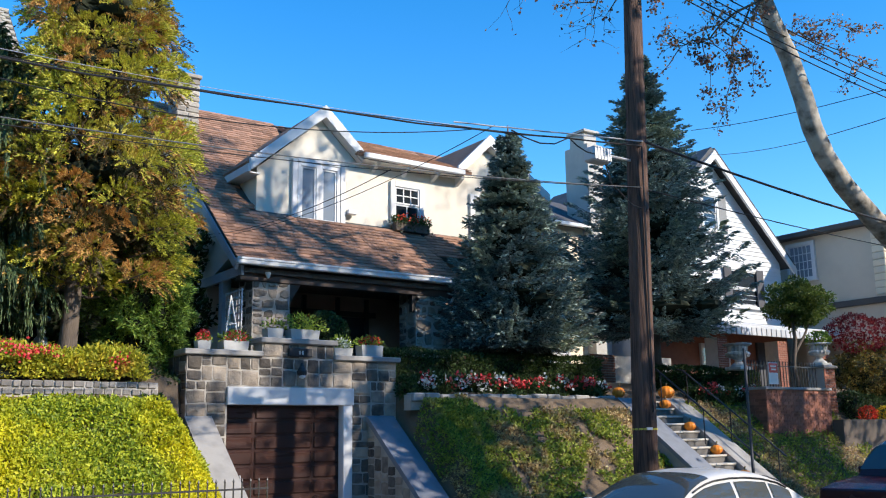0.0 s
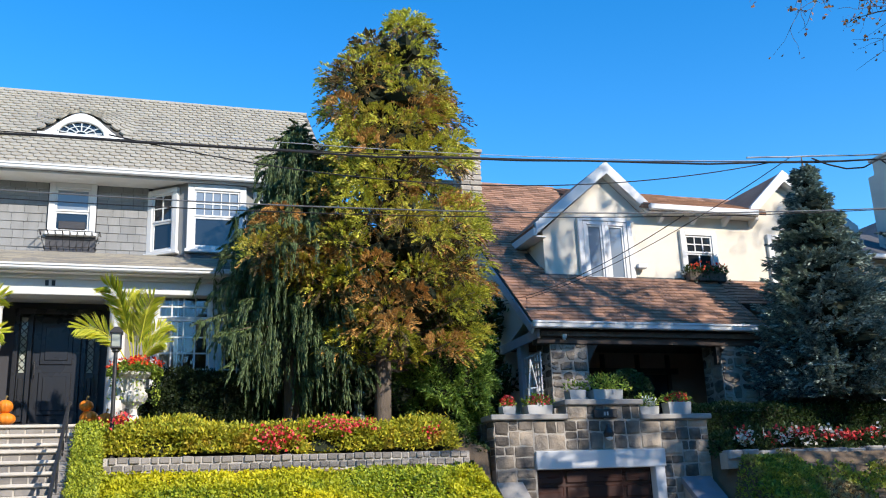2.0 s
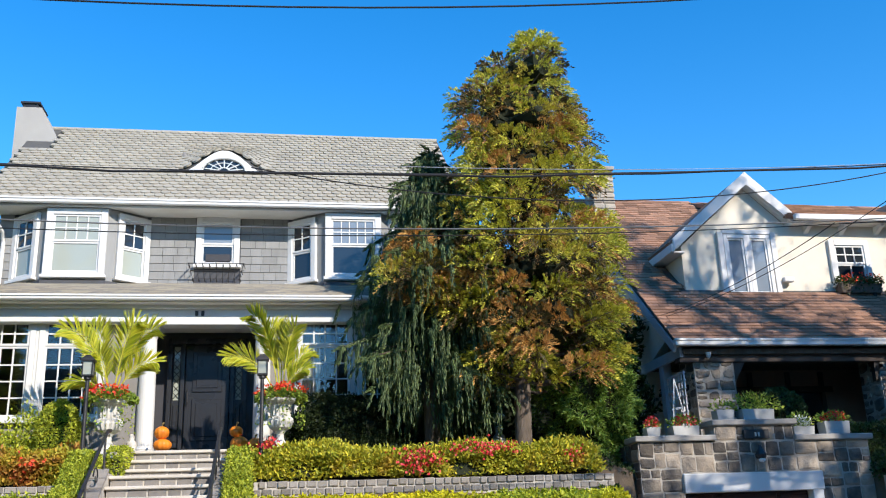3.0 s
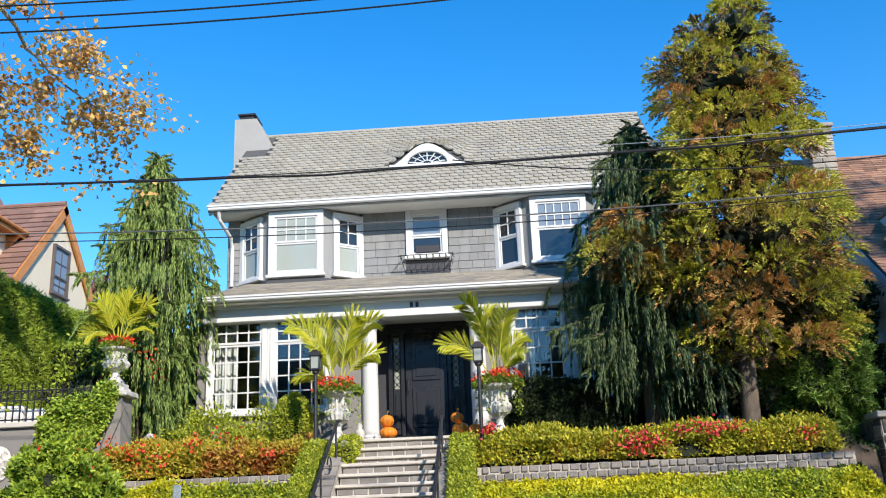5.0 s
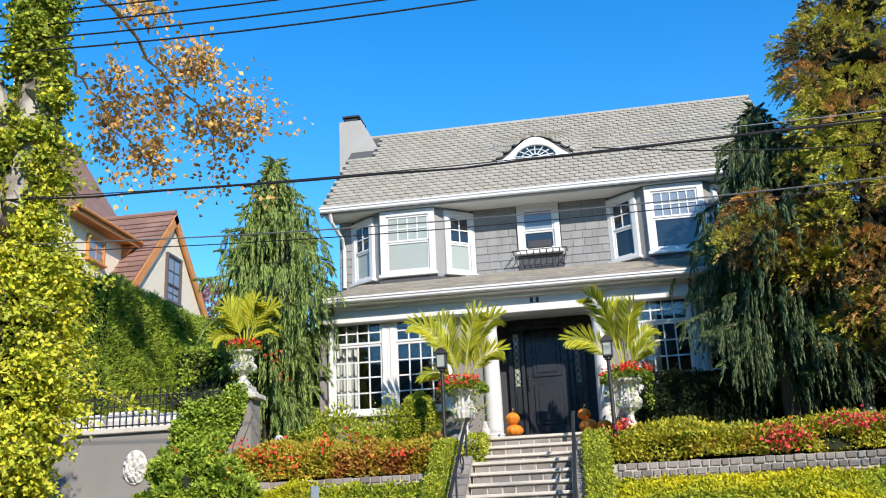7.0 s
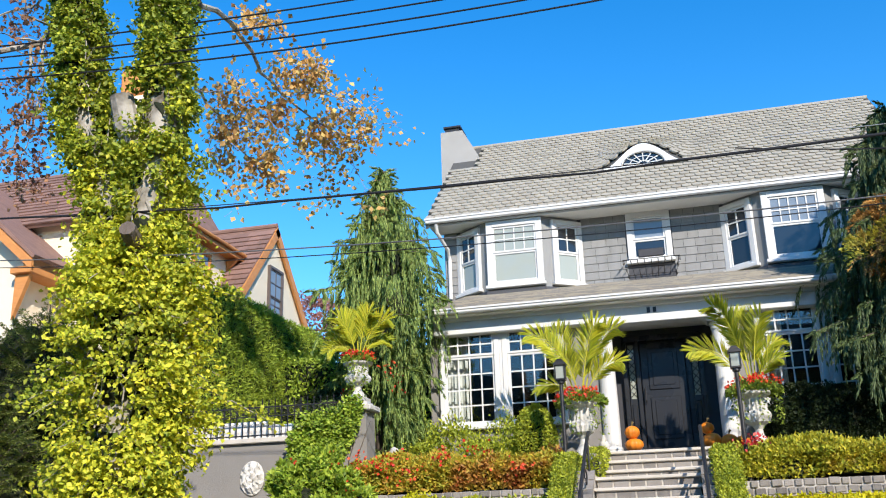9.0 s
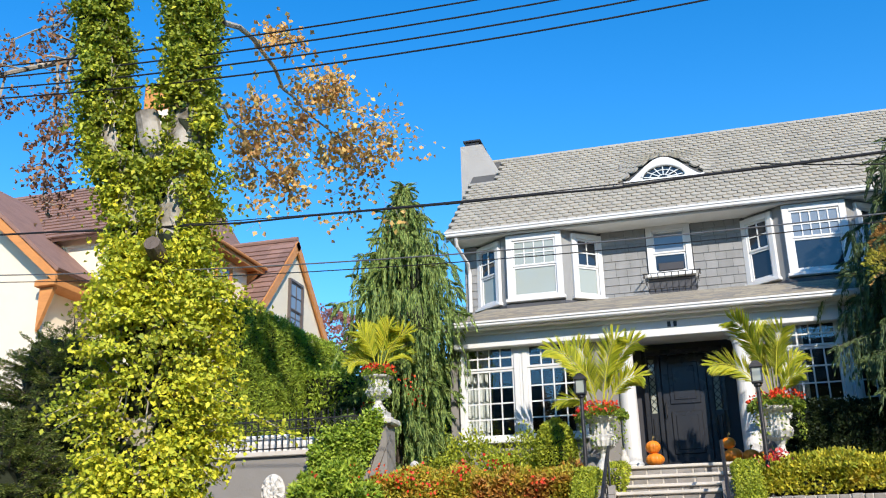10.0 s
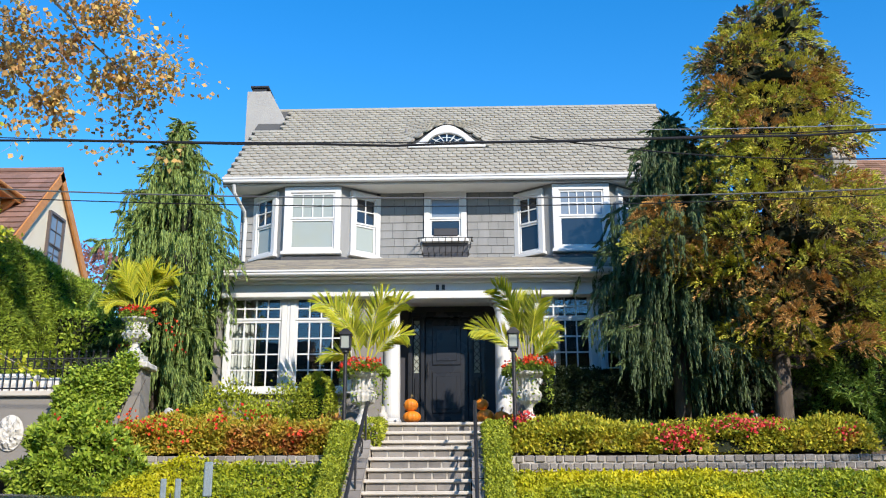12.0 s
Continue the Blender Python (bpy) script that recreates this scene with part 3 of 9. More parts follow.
        window_on(grey, at(x0, 18.25, 3.97), w, 1.9, 0.1, 0.74, (4, 2), (4, 4), CLEAR, CLEAR, label="tall white many-paned window")
    part("mullion", Shape().box(-4.92, -4.86, 18.18, 18.4, 3.95, 5.88, 0.01), WHITE, grey)
    part("mullion", Shape().box(0.9, 0.96, 18.18, 18.4, 3.95, 5.88, 0.01), WHITE, grey)
    # door
    door = part("door", Shape().box(-2.34, -1.5, 19.23, 19.29, 3.5, 5.52, 0.008), DOOR_BLACK, grey, "black panelled front door")
    pn = Shape()
    for z0, z1 in ((3.66, 4.46), (4.6, 5.4)):
        pn.box(-2.21, -1.64, 19.205, 19.23, z0, z1, 0.012)
        pn.box(-2.13, -1.72, 19.19, 19.206, z0 + 0.08, z1 - 0.08, 0.008)
    part("door_panel", pn, DOOR_BLACK, door)
    part("door_handle", Shape().tube([(-2.29, 19.2, 4.35), (-2.29, 19.16, 4.4), (-2.29, 19.16, 4.6), (-2.29, 19.2, 4.65)], 0.012, 6), IRON, door, "dark metal door handle")
    part("threshold", Shape().box(-2.9, -1.1, 19.05, 19.29, 3.3, 3.5, 0.01), DOOR_BLACK, grey)
    split_part("door_frame", Shape().box(-2.43, -2.36, 19.18, 19.3, 3.5, 5.56).box(-1.48, -1.41, 19.18, 19.3, 3.5, 5.56).box(-2.68, -1.16, 19.17, 19.3, 5.56, 5.66, 0.01).box(-2.68, -2.6, 19.18, 19.3, 3.5, 5.56).box(-1.24, -1.16, 19.18, 19.3, 3.5, 5.56), DOOR_BLACK, grey)
    for x0, x1 in ((-2.59, -2.44), (-1.4, -1.25)):
        sl = part("sidelight", Shape().box(x0, x1, 19.23, 19.29, 3.55, 4.45).box(x0 + 0.03, x1 - 0.03, 19.21, 19.23, 3.65, 4.35, 0.01), DOOR_BLACK, grey)
        part("pane", Shape().box(x0 + 0.02, x1 - 0.02, 19.25, 19.27, 4.45, 5.5), GLASS_PALE, sl, "leaded glass pane")
        for i in range(7):
            za = 4.47 + i * 0.14
            part("lead_came", Shape().tube([(x0 + 0.01, 19.245, za), (x1 - 0.01, 19.245, za + 0.14)], 0.008, 4), IRON, sl)
            part("lead_came", Shape().tube([(x1 - 0.01, 19.245, za), (x0 + 0.01, 19.245, za + 0.14)], 0.008, 4), IRON, sl)
    # columns
    for x in (-2.92, -0.84):
        prof = [(0.2, 0), (0.2, 0.06), (0.178, 0.08), (0.188, 0.11), (0.158, 0.16), (0.158, 0.85), (0.138, 2.14), (0.155, 2.17), (0.155, 2.21), (0.185, 2.26), (0.185, 2.31)]
        c = part("column", Shape().lathe(prof, (x, 18.25, 3.31), 24), WHITE, grey, "round white entrance column", smooth=False)
        part("capital", Shape().box(x - 0.22, x + 0.22, 18.03, 18.47, 5.6, 5.68, 0.01).prism([(x - 0.2, 5.6), (x + 0.2, 5.6), (x + 0.28, 5.68), (x - 0.28, 5.68)], "y", 18.1, 18.4), WHITE, c)
    # downspout
    part("downspout", Shape().tube([(-6.75, 20.7, 8.98), (-6.75, 20.8, 8.8), (-6.62, 21.3, 8.5), (-6.62, 21.43, 8.3), (-6.62, 21.43, 7.35)], 0.045, 8), WHITE, grey, "white metal downspout")


build_grey_walls()

# ---- white house with the garage ----
WS = 0.83                       # roof slope
white = thing("house", (12.0, 22.0, 2.9), "white stucco house with a brown shingle roof and stone porch", "house")


def w_roof_z(y):
    return 5.3 + WS * (y - 17.75)


def build_white_house():
    w = Shape()
    w.prism([(19.9, 2.8), (28.6, 2.8), (28.6, 6.7), (24.2, 10.4), (18.3, 5.6), (19.9, 5.1)], "x", 7.4, 7.6)
    w.box(7.6, 17.6, 19.9, 20.1, 2.8, 6.6).box(17.4, 17.6, 20.1, 28.6, 2.8, 6.8).box(7.6, 17.4, 28.4, 28.6, 2.8, 6.7)
    split_part("wall", w, STUCCO_WHITE, white, "white stucco wall")
    r = Shape()
    r.slab((7.2, 17.75, 5.3), (12.75, 17.75, 5.3), (12.75, 24.2, w_roof_z(24.2)), (7.2, 24.2, w_roof_z(24.2)), 0.12)
    r.slab((12.75, 18.6, w_roof_z(18.6)), (17.9, 18.6, w_roof_z(18.6)), (17.9, 24.2, w_roof_z(24.2)), (12.75, 24.2, w_roof_z(24.2)), 0.12)
    r.slab((17.9, 29.0, w_roof_z(19.4)), (7.2, 29.0, w_roof_z(19.4)), (7.2, 24.2, w_roof_z(24.2)), (17.9, 24.2, w_roof_z(24.2)), 0.12)
    split_part("roof", r, ROOF_UNDER, white, "brown asphalt shingle roof")
    part("gutter", Shape().box(7.15, 12.8, 17.63, 17.75, 5.18, 5.31, 0.02).box(7.15, 12.8, 17.61, 17.63, 5.28, 5.32), WHITE, white, "white porch gutter")
    # wide front dormer
    d = Shape()
    d.prism([(8.39, 6.5), (17.0, 6.5), (17.0, 8.45), (15.1, 9.45), (14.1, 8.42), (11.0, 8.42), (10.05, 9.3), (8.39, 7.85)], "y", 19.6, 19.8)
    d.prism([(19.8, 6.6), (22.0, 8.0), (19.8, 8.0)], "x", 8.39, 8.55)
    d.prism([(19.8, 6.6), (22.3, 8.5), (19.8, 8.5)], "x", 16.84, 17.0)
    split_part("dormer_wall", d, STUCCO_WHITE, white, "white stucco dormer wall")
    dr = Shape()
    gables = ((10.05, 9.47, 8.12, 7.83, 11.1, 8.5), (15.1, 9.6, 14.0, 8.55, 17.2, 8.2))
    meet = lambda z: 17.75 + (z - 5.3) / WS
    for px, pz, xl, zl, xr, zr in gables:
        dr.slab((xl, 19.43, zl), (px, 19.43, pz), (px, meet(pz), pz), (xl, meet(zl), zl), -0.1)
        dr.slab((px, 19.43, pz), (xr, 19.43, zr), (xr, meet(zr), zr), (px, meet(pz), pz), -0.1)
    dr.slab((10.9, 19.28, 8.57), (14.4, 19.28, 8.57), (14.4, 24.15, 10.62), (10.9, 24.15, 10.62), 0.1)
    split_part("dormer_roof", dr, BROWN_SHINGLE, white, "brown shingled dormer roof")
    rk = Shape()
    for px, pz, xl, zl, xr, zr in gables:
        for xe, ze in ((xl, zl), (xr, zr)):
            rk.prism([(xe, ze + 0.15), (px, pz + 0.15), (px, pz - 0.16), (xe, ze - 0.12)], "y", 19.34, 19.425)
            rk.prism([(xe, ze - 0.105), (px, pz - 0.105), (px, pz - 0.16), (xe, ze - 0.15)], "y", 19.43, 19.6)
    rk.box(11.05, 14.1, 19.16, 19.28, 8.42, 8.56, 0.02)
    rk.box(8.06, 8.14, 19.36, 20.85, 7.66, 7.85, 0.01).box(8.14, 8.4, 19.43, 20.7, 7.66, 7.69)
    split_part("rake_board", rk, WHITE, white, "white rake boards and eave gutter")
    cb = Shape()
    for x in (11.5, 12.4, 13.3, 14.1):
        cb.prism([(19.6, 8.2), (19.6, 8.4), (19.28, 8.4), (19.3, 8.35)], "x", x - 0.05, x + 0.05)
    split_part("bracket", cb, WHITE, white)
    part("soffit", Shape().box(11.1, 14.1, 19.3, 19.6, 8.405, 8.42), CREAM_TRIM, white)
    for x in (9.4, 9.96):
        window_on(white, at(x, 19.6, 6.7), 0.58, 1.44, 0.09, 0.0, (1, 1), (1, 1), glass_up=GLASS_BLUE, sill=False, label="white casement of the dormer window")
    part("window_casing", Shape().box(9.26, 9.39, 19.5, 19.6, 6.6, 8.2, 0.01).box(10.55, 10.68, 19.5, 19.6, 6.6, 8.2, 0.01).box(9.39, 10.55, 19.5, 19.6, 8.15, 8.25, 0.01).box(9.26, 10.68, 19.46, 19.6, 6.55, 6.69, 0.01), WHITE, white)
    window_on(white, at(12.0, 19.6, 6.95), 1.0, 1.1, 0.13, 0.5, (3, 2), (2, 1), label="white double-hung dormer window")
    window_on(white, at(14.5, 19.6, 6.8), 0.95, 1.25, 0.13, 0.5, (2, 2), (1, 1), glass_up=GLASS_PALE, glass_low=GLASS_PALE, label="white double-hung dormer window")
    # porch
    part("porch_floor", Shape().box(7.4, 13.0, 17.9, 19.9, 2.6, 2.95), CONCRETE, white)
    part("porch_ceiling", Shape().box(7.4, 12.7, 17.85, 19.9, 5.05, 5.15), BARK, white)
    part("porch_beam", Shape().box(7.35, 12.75, 17.95, 18.2, 4.9, 5.2, 0.01), material("dark_brown_timber", (0.09, 0.06, 0.045), None, 0.6, 20, 2, 0.2), white)
    part("porch_wall", Shape().box(8.6, 17.4, 19.84, 19.9, 2.9, 5.1), material("brown_porch_boards", (0.3, 0.2, 0.14), None, 0.7, 20, 2, 0.2), white)
    for x0, x1 in ((7.65, 8.5), (11.7, 12.55)):
        part("pillar", Shape().box(x0, x1, 18.0, 18.7, 2.7, 5.0), STONE_MORTAR, white, "fieldstone porch pillar")
    # stone garage
    pale_stone = material("pale_tan_chimney_stone", (0.42, 0.37, 0.3), (0.22, 0.19, 0.16), 0.9, 40, 4, 0.5, vary=0.35)
    ch = part("chimney", Shape().box(7.58, 8.14, 22.85, 23.55, 8.0, 11.05), STONE_MORTAR, white, "pale stone chimney with a flat cap")
    rc = random.Random(6)
    for j in range(9):
        z, cut = 9.6 + 0.155 * j, rc.uniform(7.75, 7.97)
        for a, b in ((7.56, cut - 0.01), (cut + 0.01, 8.16)):
            part("stone", Shape().box(a, b, 22.82, 23.2, z + 0.01, z + 0.145, 0.02), pale_stone, ch)
    part("chimney_cap", Shape().box(7.52, 8.2, 22.78, 23.62, 11.02, 11.12, 0.015), pale_stone, ch)


build_white_house()

garage = thing("garage", (7.8, 16.8, 0.1), "low fieldstone garage built into the bank with a mahogany door", "garage")


def build_garage():
    w = Shape()
    w.box(5.65, 6.42, 16.2, 16.6, -0.2, 3.18).box(8.95, 10.0, 16.2, 16.6, -0.2, 3.16).box(6.42, 8.95, 16.2, 16.6, 2.62, 3.16)
    w.box(7.08, 8.57, 16.2, 16.6, 3.16, 3.44).box(5.65, 6.0, 16.6, 18.2, -0.2, 3.18).box(9.7, 10.0, 16.6, 18.2, -0.2, 3.16)
    split_part("wall", w, STONE_MORTAR, garage, "fieldstone garage front")
    cp = Shape().box(5.58, 7.08, 16.12, 16.7, 3.18, 3.28, 0.015).box(8.57, 10.08, 16.12, 16.7, 3.16, 3.26, 0.015).box(7.02, 8.64, 16.12, 16.7, 3.44, 3.54, 0.015)
    split_part("coping", cp, CONCRETE, garage, "pale concrete coping")
    part("terrace", Shape().box(6.0, 9.7, 16.6, 18.0, 2.7, 2.9), CONCRETE, garage)
    part("lintel", Shape().box(6.4, 9.0, 16.13, 16.5, 2.3, 2.62, 0.01), WHITE, garage, "white painted lintel")
    part("jamb", Shape().box(8.77, 8.97, 16.14, 16.5, 0.1, 2.3, 0.01), WHITE, garage, "white door jamb")
    dr = part("garage_door", Shape().box(6.42, 8.77, 16.34, 16.4, 0.12, 2.3), GARAGE_WOOD, garage, "dark mahogany panelled garage door")
    for j in range(8):
        z0 = 0.12 + j * 0.2725
        for x0, x1 in ((6.42, 7.0), (7.0, 8.2), (8.2, 8.77)):
            part("panel", Shape().box(x0 + 0.03, x1 - 0.03, 16.31, 16.345, z0 + 0.025, z0 + 0.2475, 0.02), GARAGE_WOOD, dr)


build_garage()



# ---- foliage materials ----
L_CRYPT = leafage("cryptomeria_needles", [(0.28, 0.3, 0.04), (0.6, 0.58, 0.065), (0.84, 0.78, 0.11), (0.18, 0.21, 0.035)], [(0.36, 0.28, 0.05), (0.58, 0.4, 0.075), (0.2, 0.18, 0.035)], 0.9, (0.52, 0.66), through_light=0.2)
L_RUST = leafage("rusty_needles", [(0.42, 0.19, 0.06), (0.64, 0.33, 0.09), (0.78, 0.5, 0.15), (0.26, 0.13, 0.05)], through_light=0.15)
# Dark needle tones that put the crown's inner shade into colour.
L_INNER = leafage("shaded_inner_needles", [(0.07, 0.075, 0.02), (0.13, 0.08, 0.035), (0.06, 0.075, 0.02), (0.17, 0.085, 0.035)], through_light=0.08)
L_WEEP = leafage("weeping_cedar_foliage", [(0.07, 0.13, 0.03), (0.18, 0.27, 0.06), (0.36, 0.46, 0.11), (0.1, 0.16, 0.04)], through_light=0.2)
# Cedar tones lowered to carry the shade of the taller conifer.
L_WEEP_DARK = leafage("shade_darkened_cedar_foliage", [(0.035, 0.062, 0.026), (0.072, 0.115, 0.042), (0.16, 0.22, 0.07), (0.045, 0.076, 0.03)], through_light=0.15)
L_SPRUCE = leafage("blue_spruce_needles", [(0.08, 0.125, 0.12), (0.18, 0.26, 0.24), (0.44, 0.55, 0.49), (0.11, 0.16, 0.145)], [(0.3, 0.36, 0.23), (0.5, 0.55, 0.37), (0.18, 0.23, 0.14)], 0.5, (0.5, 0.66), through_light=0.15)
L_COVER = leafage("yellow_green_ground_cover", [(0.3, 0.38, 0.028), (0.56, 0.58, 0.035), (0.1, 0.17, 0.018), (0.44, 0.52, 0.04)], [(0.78, 0.68, 0.016), (0.5, 0.47, 0.018), (0.84, 0.78, 0.03)], 0.3, (0.48, 0.58), through_light=0.32)
L_BANK = leafage("bank_grass_and_ivy", [(0.13, 0.19, 0.03), (0.26, 0.32, 0.04), (0.45, 0.48, 0.07), (0.07, 0.11, 0.02)], [(0.5, 0.38, 0.17), (0.34, 0.22, 0.1), (0.66, 0.55, 0.26)], 0.9, (0.5, 0.58))
L_AUTUMN = leafage("autumn_shrub_leaves", [(0.5, 0.47, 0.04), (0.28, 0.34, 0.035), (0.74, 0.64, 0.05), (0.2, 0.19, 0.03)], [(0.5, 0.2, 0.035), (0.62, 0.4, 0.05), (0.32, 0.21, 0.035)], 1.5, (0.6, 0.74))
L_AUTUMN_RED = leafage("reddening_autumn_shrub_leaves", [(0.48, 0.43, 0.045), (0.32, 0.34, 0.035), (0.68, 0.54, 0.055), (0.54, 0.28, 0.05)], [(0.55, 0.13, 0.05), (0.4, 0.2, 0.05), (0.6, 0.3, 0.06)], 1.3, (0.54, 0.66))
L_BOX = leafage("clipped_box_leaves", [(0.218, 0.291, 0.033), (0.437, 0.491, 0.046), (0.601, 0.619, 0.055), (0.146, 0.2, 0.027)])
L_FRESH = leafage("sunlit_shrub_leaves", [(0.16, 0.27, 0.03), (0.33, 0.46, 0.05), (0.55, 0.66, 0.08), (0.1, 0.17, 0.025)])
L_GREEN = leafage("fresh_green_leaves", [(0.11, 0.2, 0.028), (0.25, 0.36, 0.045), (0.46, 0.55, 0.075), (0.06, 0.11, 0.02)])
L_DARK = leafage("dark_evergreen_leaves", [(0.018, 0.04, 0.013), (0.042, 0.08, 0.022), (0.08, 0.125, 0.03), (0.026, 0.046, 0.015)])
L_ARBOR = leafage("arborvitae_hedge_leaves", [(0.2, 0.3, 0.035), (0.36, 0.48, 0.05), (0.54, 0.66, 0.075), (0.12, 0.19, 0.03)])
L_IVY = leafage("yellow_green_ivy_leaves", [(0.28, 0.34, 0.028), (0.58, 0.6, 0.04), (0.82, 0.78, 0.06), (0.42, 0.5, 0.04), (0.86, 0.74, 0.06), (0.34, 0.42, 0.035)], [(0.12, 0.19, 0.025), (0.32, 0.4, 0.04), (0.08, 0.13, 0.02)], 0.55, (0.52, 0.66), through_light=0.3)
L_IVY_HIGH = leafage("green_ivy_leaves", [(0.12, 0.19, 0.02), (0.28, 0.36, 0.03), (0.5, 0.54, 0.04), (0.08, 0.13, 0.02), (0.36, 0.42, 0.035)], [(0.1, 0.16, 0.02), (0.5, 0.5, 0.04), (0.2, 0.27, 0.025)], 0.6, (0.45, 0.6), through_light=0.3)
# Inner ivy leaves coloured darker to suggest shade behind the sprays.
L_IVY_DARK = leafage("shade_toned_inner_ivy_leaves", [(0.1, 0.14, 0.02), (0.2, 0.26, 0.03), (0.34, 0.37, 0.04), (0.2, 0.16, 0.06)])
L_YEW = leafage("olive_yew_needles", [(0.1, 0.14, 0.03), (0.2, 0.25, 0.05), (0.33, 0.37, 0.08), (0.06, 0.085, 0.022)])
L_THUJA = leafage("thuja_sprays", [(0.06, 0.13, 0.025), (0.16, 0.28, 0.045), (0.34, 0.48, 0.08), (0.04, 0.08, 0.02)])
# Needles made near-black in place of the shade these shrubs lie in.
L_SHADE = leafage("shade_darkened_shrub_needles", [(0.01, 0.022, 0.009), (0.025, 0.045, 0.014), (0.05, 0.075, 0.02), (0.014, 0.026, 0.01)])
L_PLANE = leafage("autumn_plane_leaves", [(0.66, 0.36, 0.11), (0.82, 0.52, 0.18), (0.46, 0.23, 0.08), (0.82, 0.64, 0.2), (0.6, 0.34, 0.11)], [(0.2, 0.1, 0.05), (0.36, 0.17, 0.06)], 0.9, (0.55, 0.7))
L_BROWN = leafage("dry_and_backlit_brown_leaves", [(0.3, 0.14, 0.08), (0.5, 0.25, 0.11), (0.2, 0.1, 0.07), (0.6, 0.36, 0.15)], [(0.24, 0.11, 0.09), (0.15, 0.08, 0.06)], 0.9, (0.5, 0.65))
L_RED = leafage("red_autumn_leaves", [(0.18, 0.012, 0.015), (0.27, 0.024, 0.024), (0.096, 0.009, 0.012)])
L_OLIVE = leafage("olive_autumn_shrub_leaves", [(0.16, 0.12, 0.03), (0.26, 0.2, 0.04), (0.1, 0.1, 0.025), (0.3, 0.16, 0.04)])
L_PALM = leafage("palm_leaflets", [(0.36, 0.44, 0.03), (0.64, 0.64, 0.05), (0.76, 0.72, 0.08), (0.24, 0.34, 0.03)], through_light=0.45)
B_RED = leafage("red_blossom", [(0.7, 0.03, 0.02), (0.85, 0.12, 0.03), (0.6, 0.02, 0.04)], through_light=0.2)
B_PINK = leafage("pink_red_blossom", [(0.75, 0.08, 0.09), (0.6, 0.02, 0.03), (0.85, 0.2, 0.16)], through_light=0.2)
B_WHITE = leafage("white_blossom", [(0.8, 0.8, 0.75), (0.7, 0.7, 0.62)], through_light=0.2)
B_YELLOW = leafage("yellow_blossom", [(0.8, 0.6, 0.03), (0.7, 0.45, 0.02)], through_light=0.2)
# Near-black fill for crowns and hedges, standing in for their inner shade.
CORE = material("deep_shade_fill", (0.018, 0.024, 0.01), None, 0.95, 12, 2, 0.8)
PALE_BARK = material("pale_mottled_plane_bark", (0.44, 0.4, 0.33), (0.1, 0.085, 0.06), 0.85, 14, 3.4, 0.6, stain_fac=1.0)


def lowest(P):
    return np.array([ground_z(x, y) for x, y in P[:, :2]])


# ---- planting ----
def hedge(name, x0, x1, y0, y1, z0, z1, mat, n, size, label, category="hedge", lump=0.06, blossoms=(), seed=1, slope=0.0, top_round=0.25, core=True, group="", slim=0.5):
    """A clipped or loose hedge: a near-black core painting in the inner shade, and leaves all over its front, top and
    ends. slope: rise of its top along x.
    """
    rng = np.random.default_rng(seed)
    ob = thing(name, ((x0 + x1) / 2, (y0 + y1) / 2, z0), label, category, group)
    ins = min(0.12, (z1 - z0) * 0.2)
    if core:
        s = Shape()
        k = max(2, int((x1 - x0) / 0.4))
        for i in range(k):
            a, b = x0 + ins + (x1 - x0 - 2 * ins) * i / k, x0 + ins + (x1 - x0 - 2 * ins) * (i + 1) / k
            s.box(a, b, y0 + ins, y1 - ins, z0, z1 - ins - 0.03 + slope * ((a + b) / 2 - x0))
        part("shade_core", s, CORE, ob)
    wx, wy, wz = x1 - x0, y1 - y0, z1 - z0
    areas = np.array([wx * wz, wx * wy, wy * wz, wy * wz])
    pick = rng.choice(4, n, p=areas / areas.sum())
    u, v = rng.random(n), rng.random(n)
    P = np.empty((n, 3))
    N = np.empty((n, 3))
    for f, (pt, nn) in enumerate((((x0 + u * wx, y0 + 0 * u, z0 + v * wz), (0, -1, 0.25)), ((x0 + u * wx, y0 + v * wy, z1 + 0 * u), (0, -0.2, 1)),
                                  ((x0 + 0 * u, y0 + u * wy, z0 + v * wz), (-1, -0.2, 0.2)), ((x1 + 0 * u, y0 + u * wy, z0 + v * wz), (1, -0.2, 0.2)))):
        k = pick == f
        P[k] = np.stack(pt, 1)[k]
        N[k] = nn
    fx = np.array([noise.noise(Vector((p[0] * 1.7, p[1] * 1.7 + seed, p[2] * 2.3))) for p in P])
    N /= np.linalg.norm(N, axis=1, keepdims=True)
    P += N * (fx[:, None] * lump * 1.6 + rng.normal(size=(n, 1)) * lump * 0.35 - 0.02)
    edge = np.clip((P[:, 2] - (z1 - top_round)) / max(top_round, 1e-3), 0, 1) * np.clip(1 - (P[:, 1] - y0) / max(top_round, 1e-3), 0, 1)
    P[:, 2] -= edge * top_round * 0.35
    P[:, 2] += slope * (P[:, 0] - x0)
    D = N * 0.7 + unit(rng, n) * 0.8 + np.array([0, 0, 0.25])
    crown_of("leaves", P, D, unit(rng, n) + N, size * rng.uniform(0.7, 1.3, n), size * slim, mat, ob)
    for bm, spots, radius, per, bs in blossoms:
        Q = np.concatenate([np.array(c) + rng.normal(size=(per, 3)) * np.array([radius, radius * 0.5, radius * 0.55]) for c in spots])
        nb = len(Q)
        crown_of("blossom", Q, unit(rng, nb) + np.array([0, -0.5, 0.4]), unit(rng, nb), bs * rng.uniform(0.7, 1.2, nb), bs * 0.9, bm, ob)
    return ob


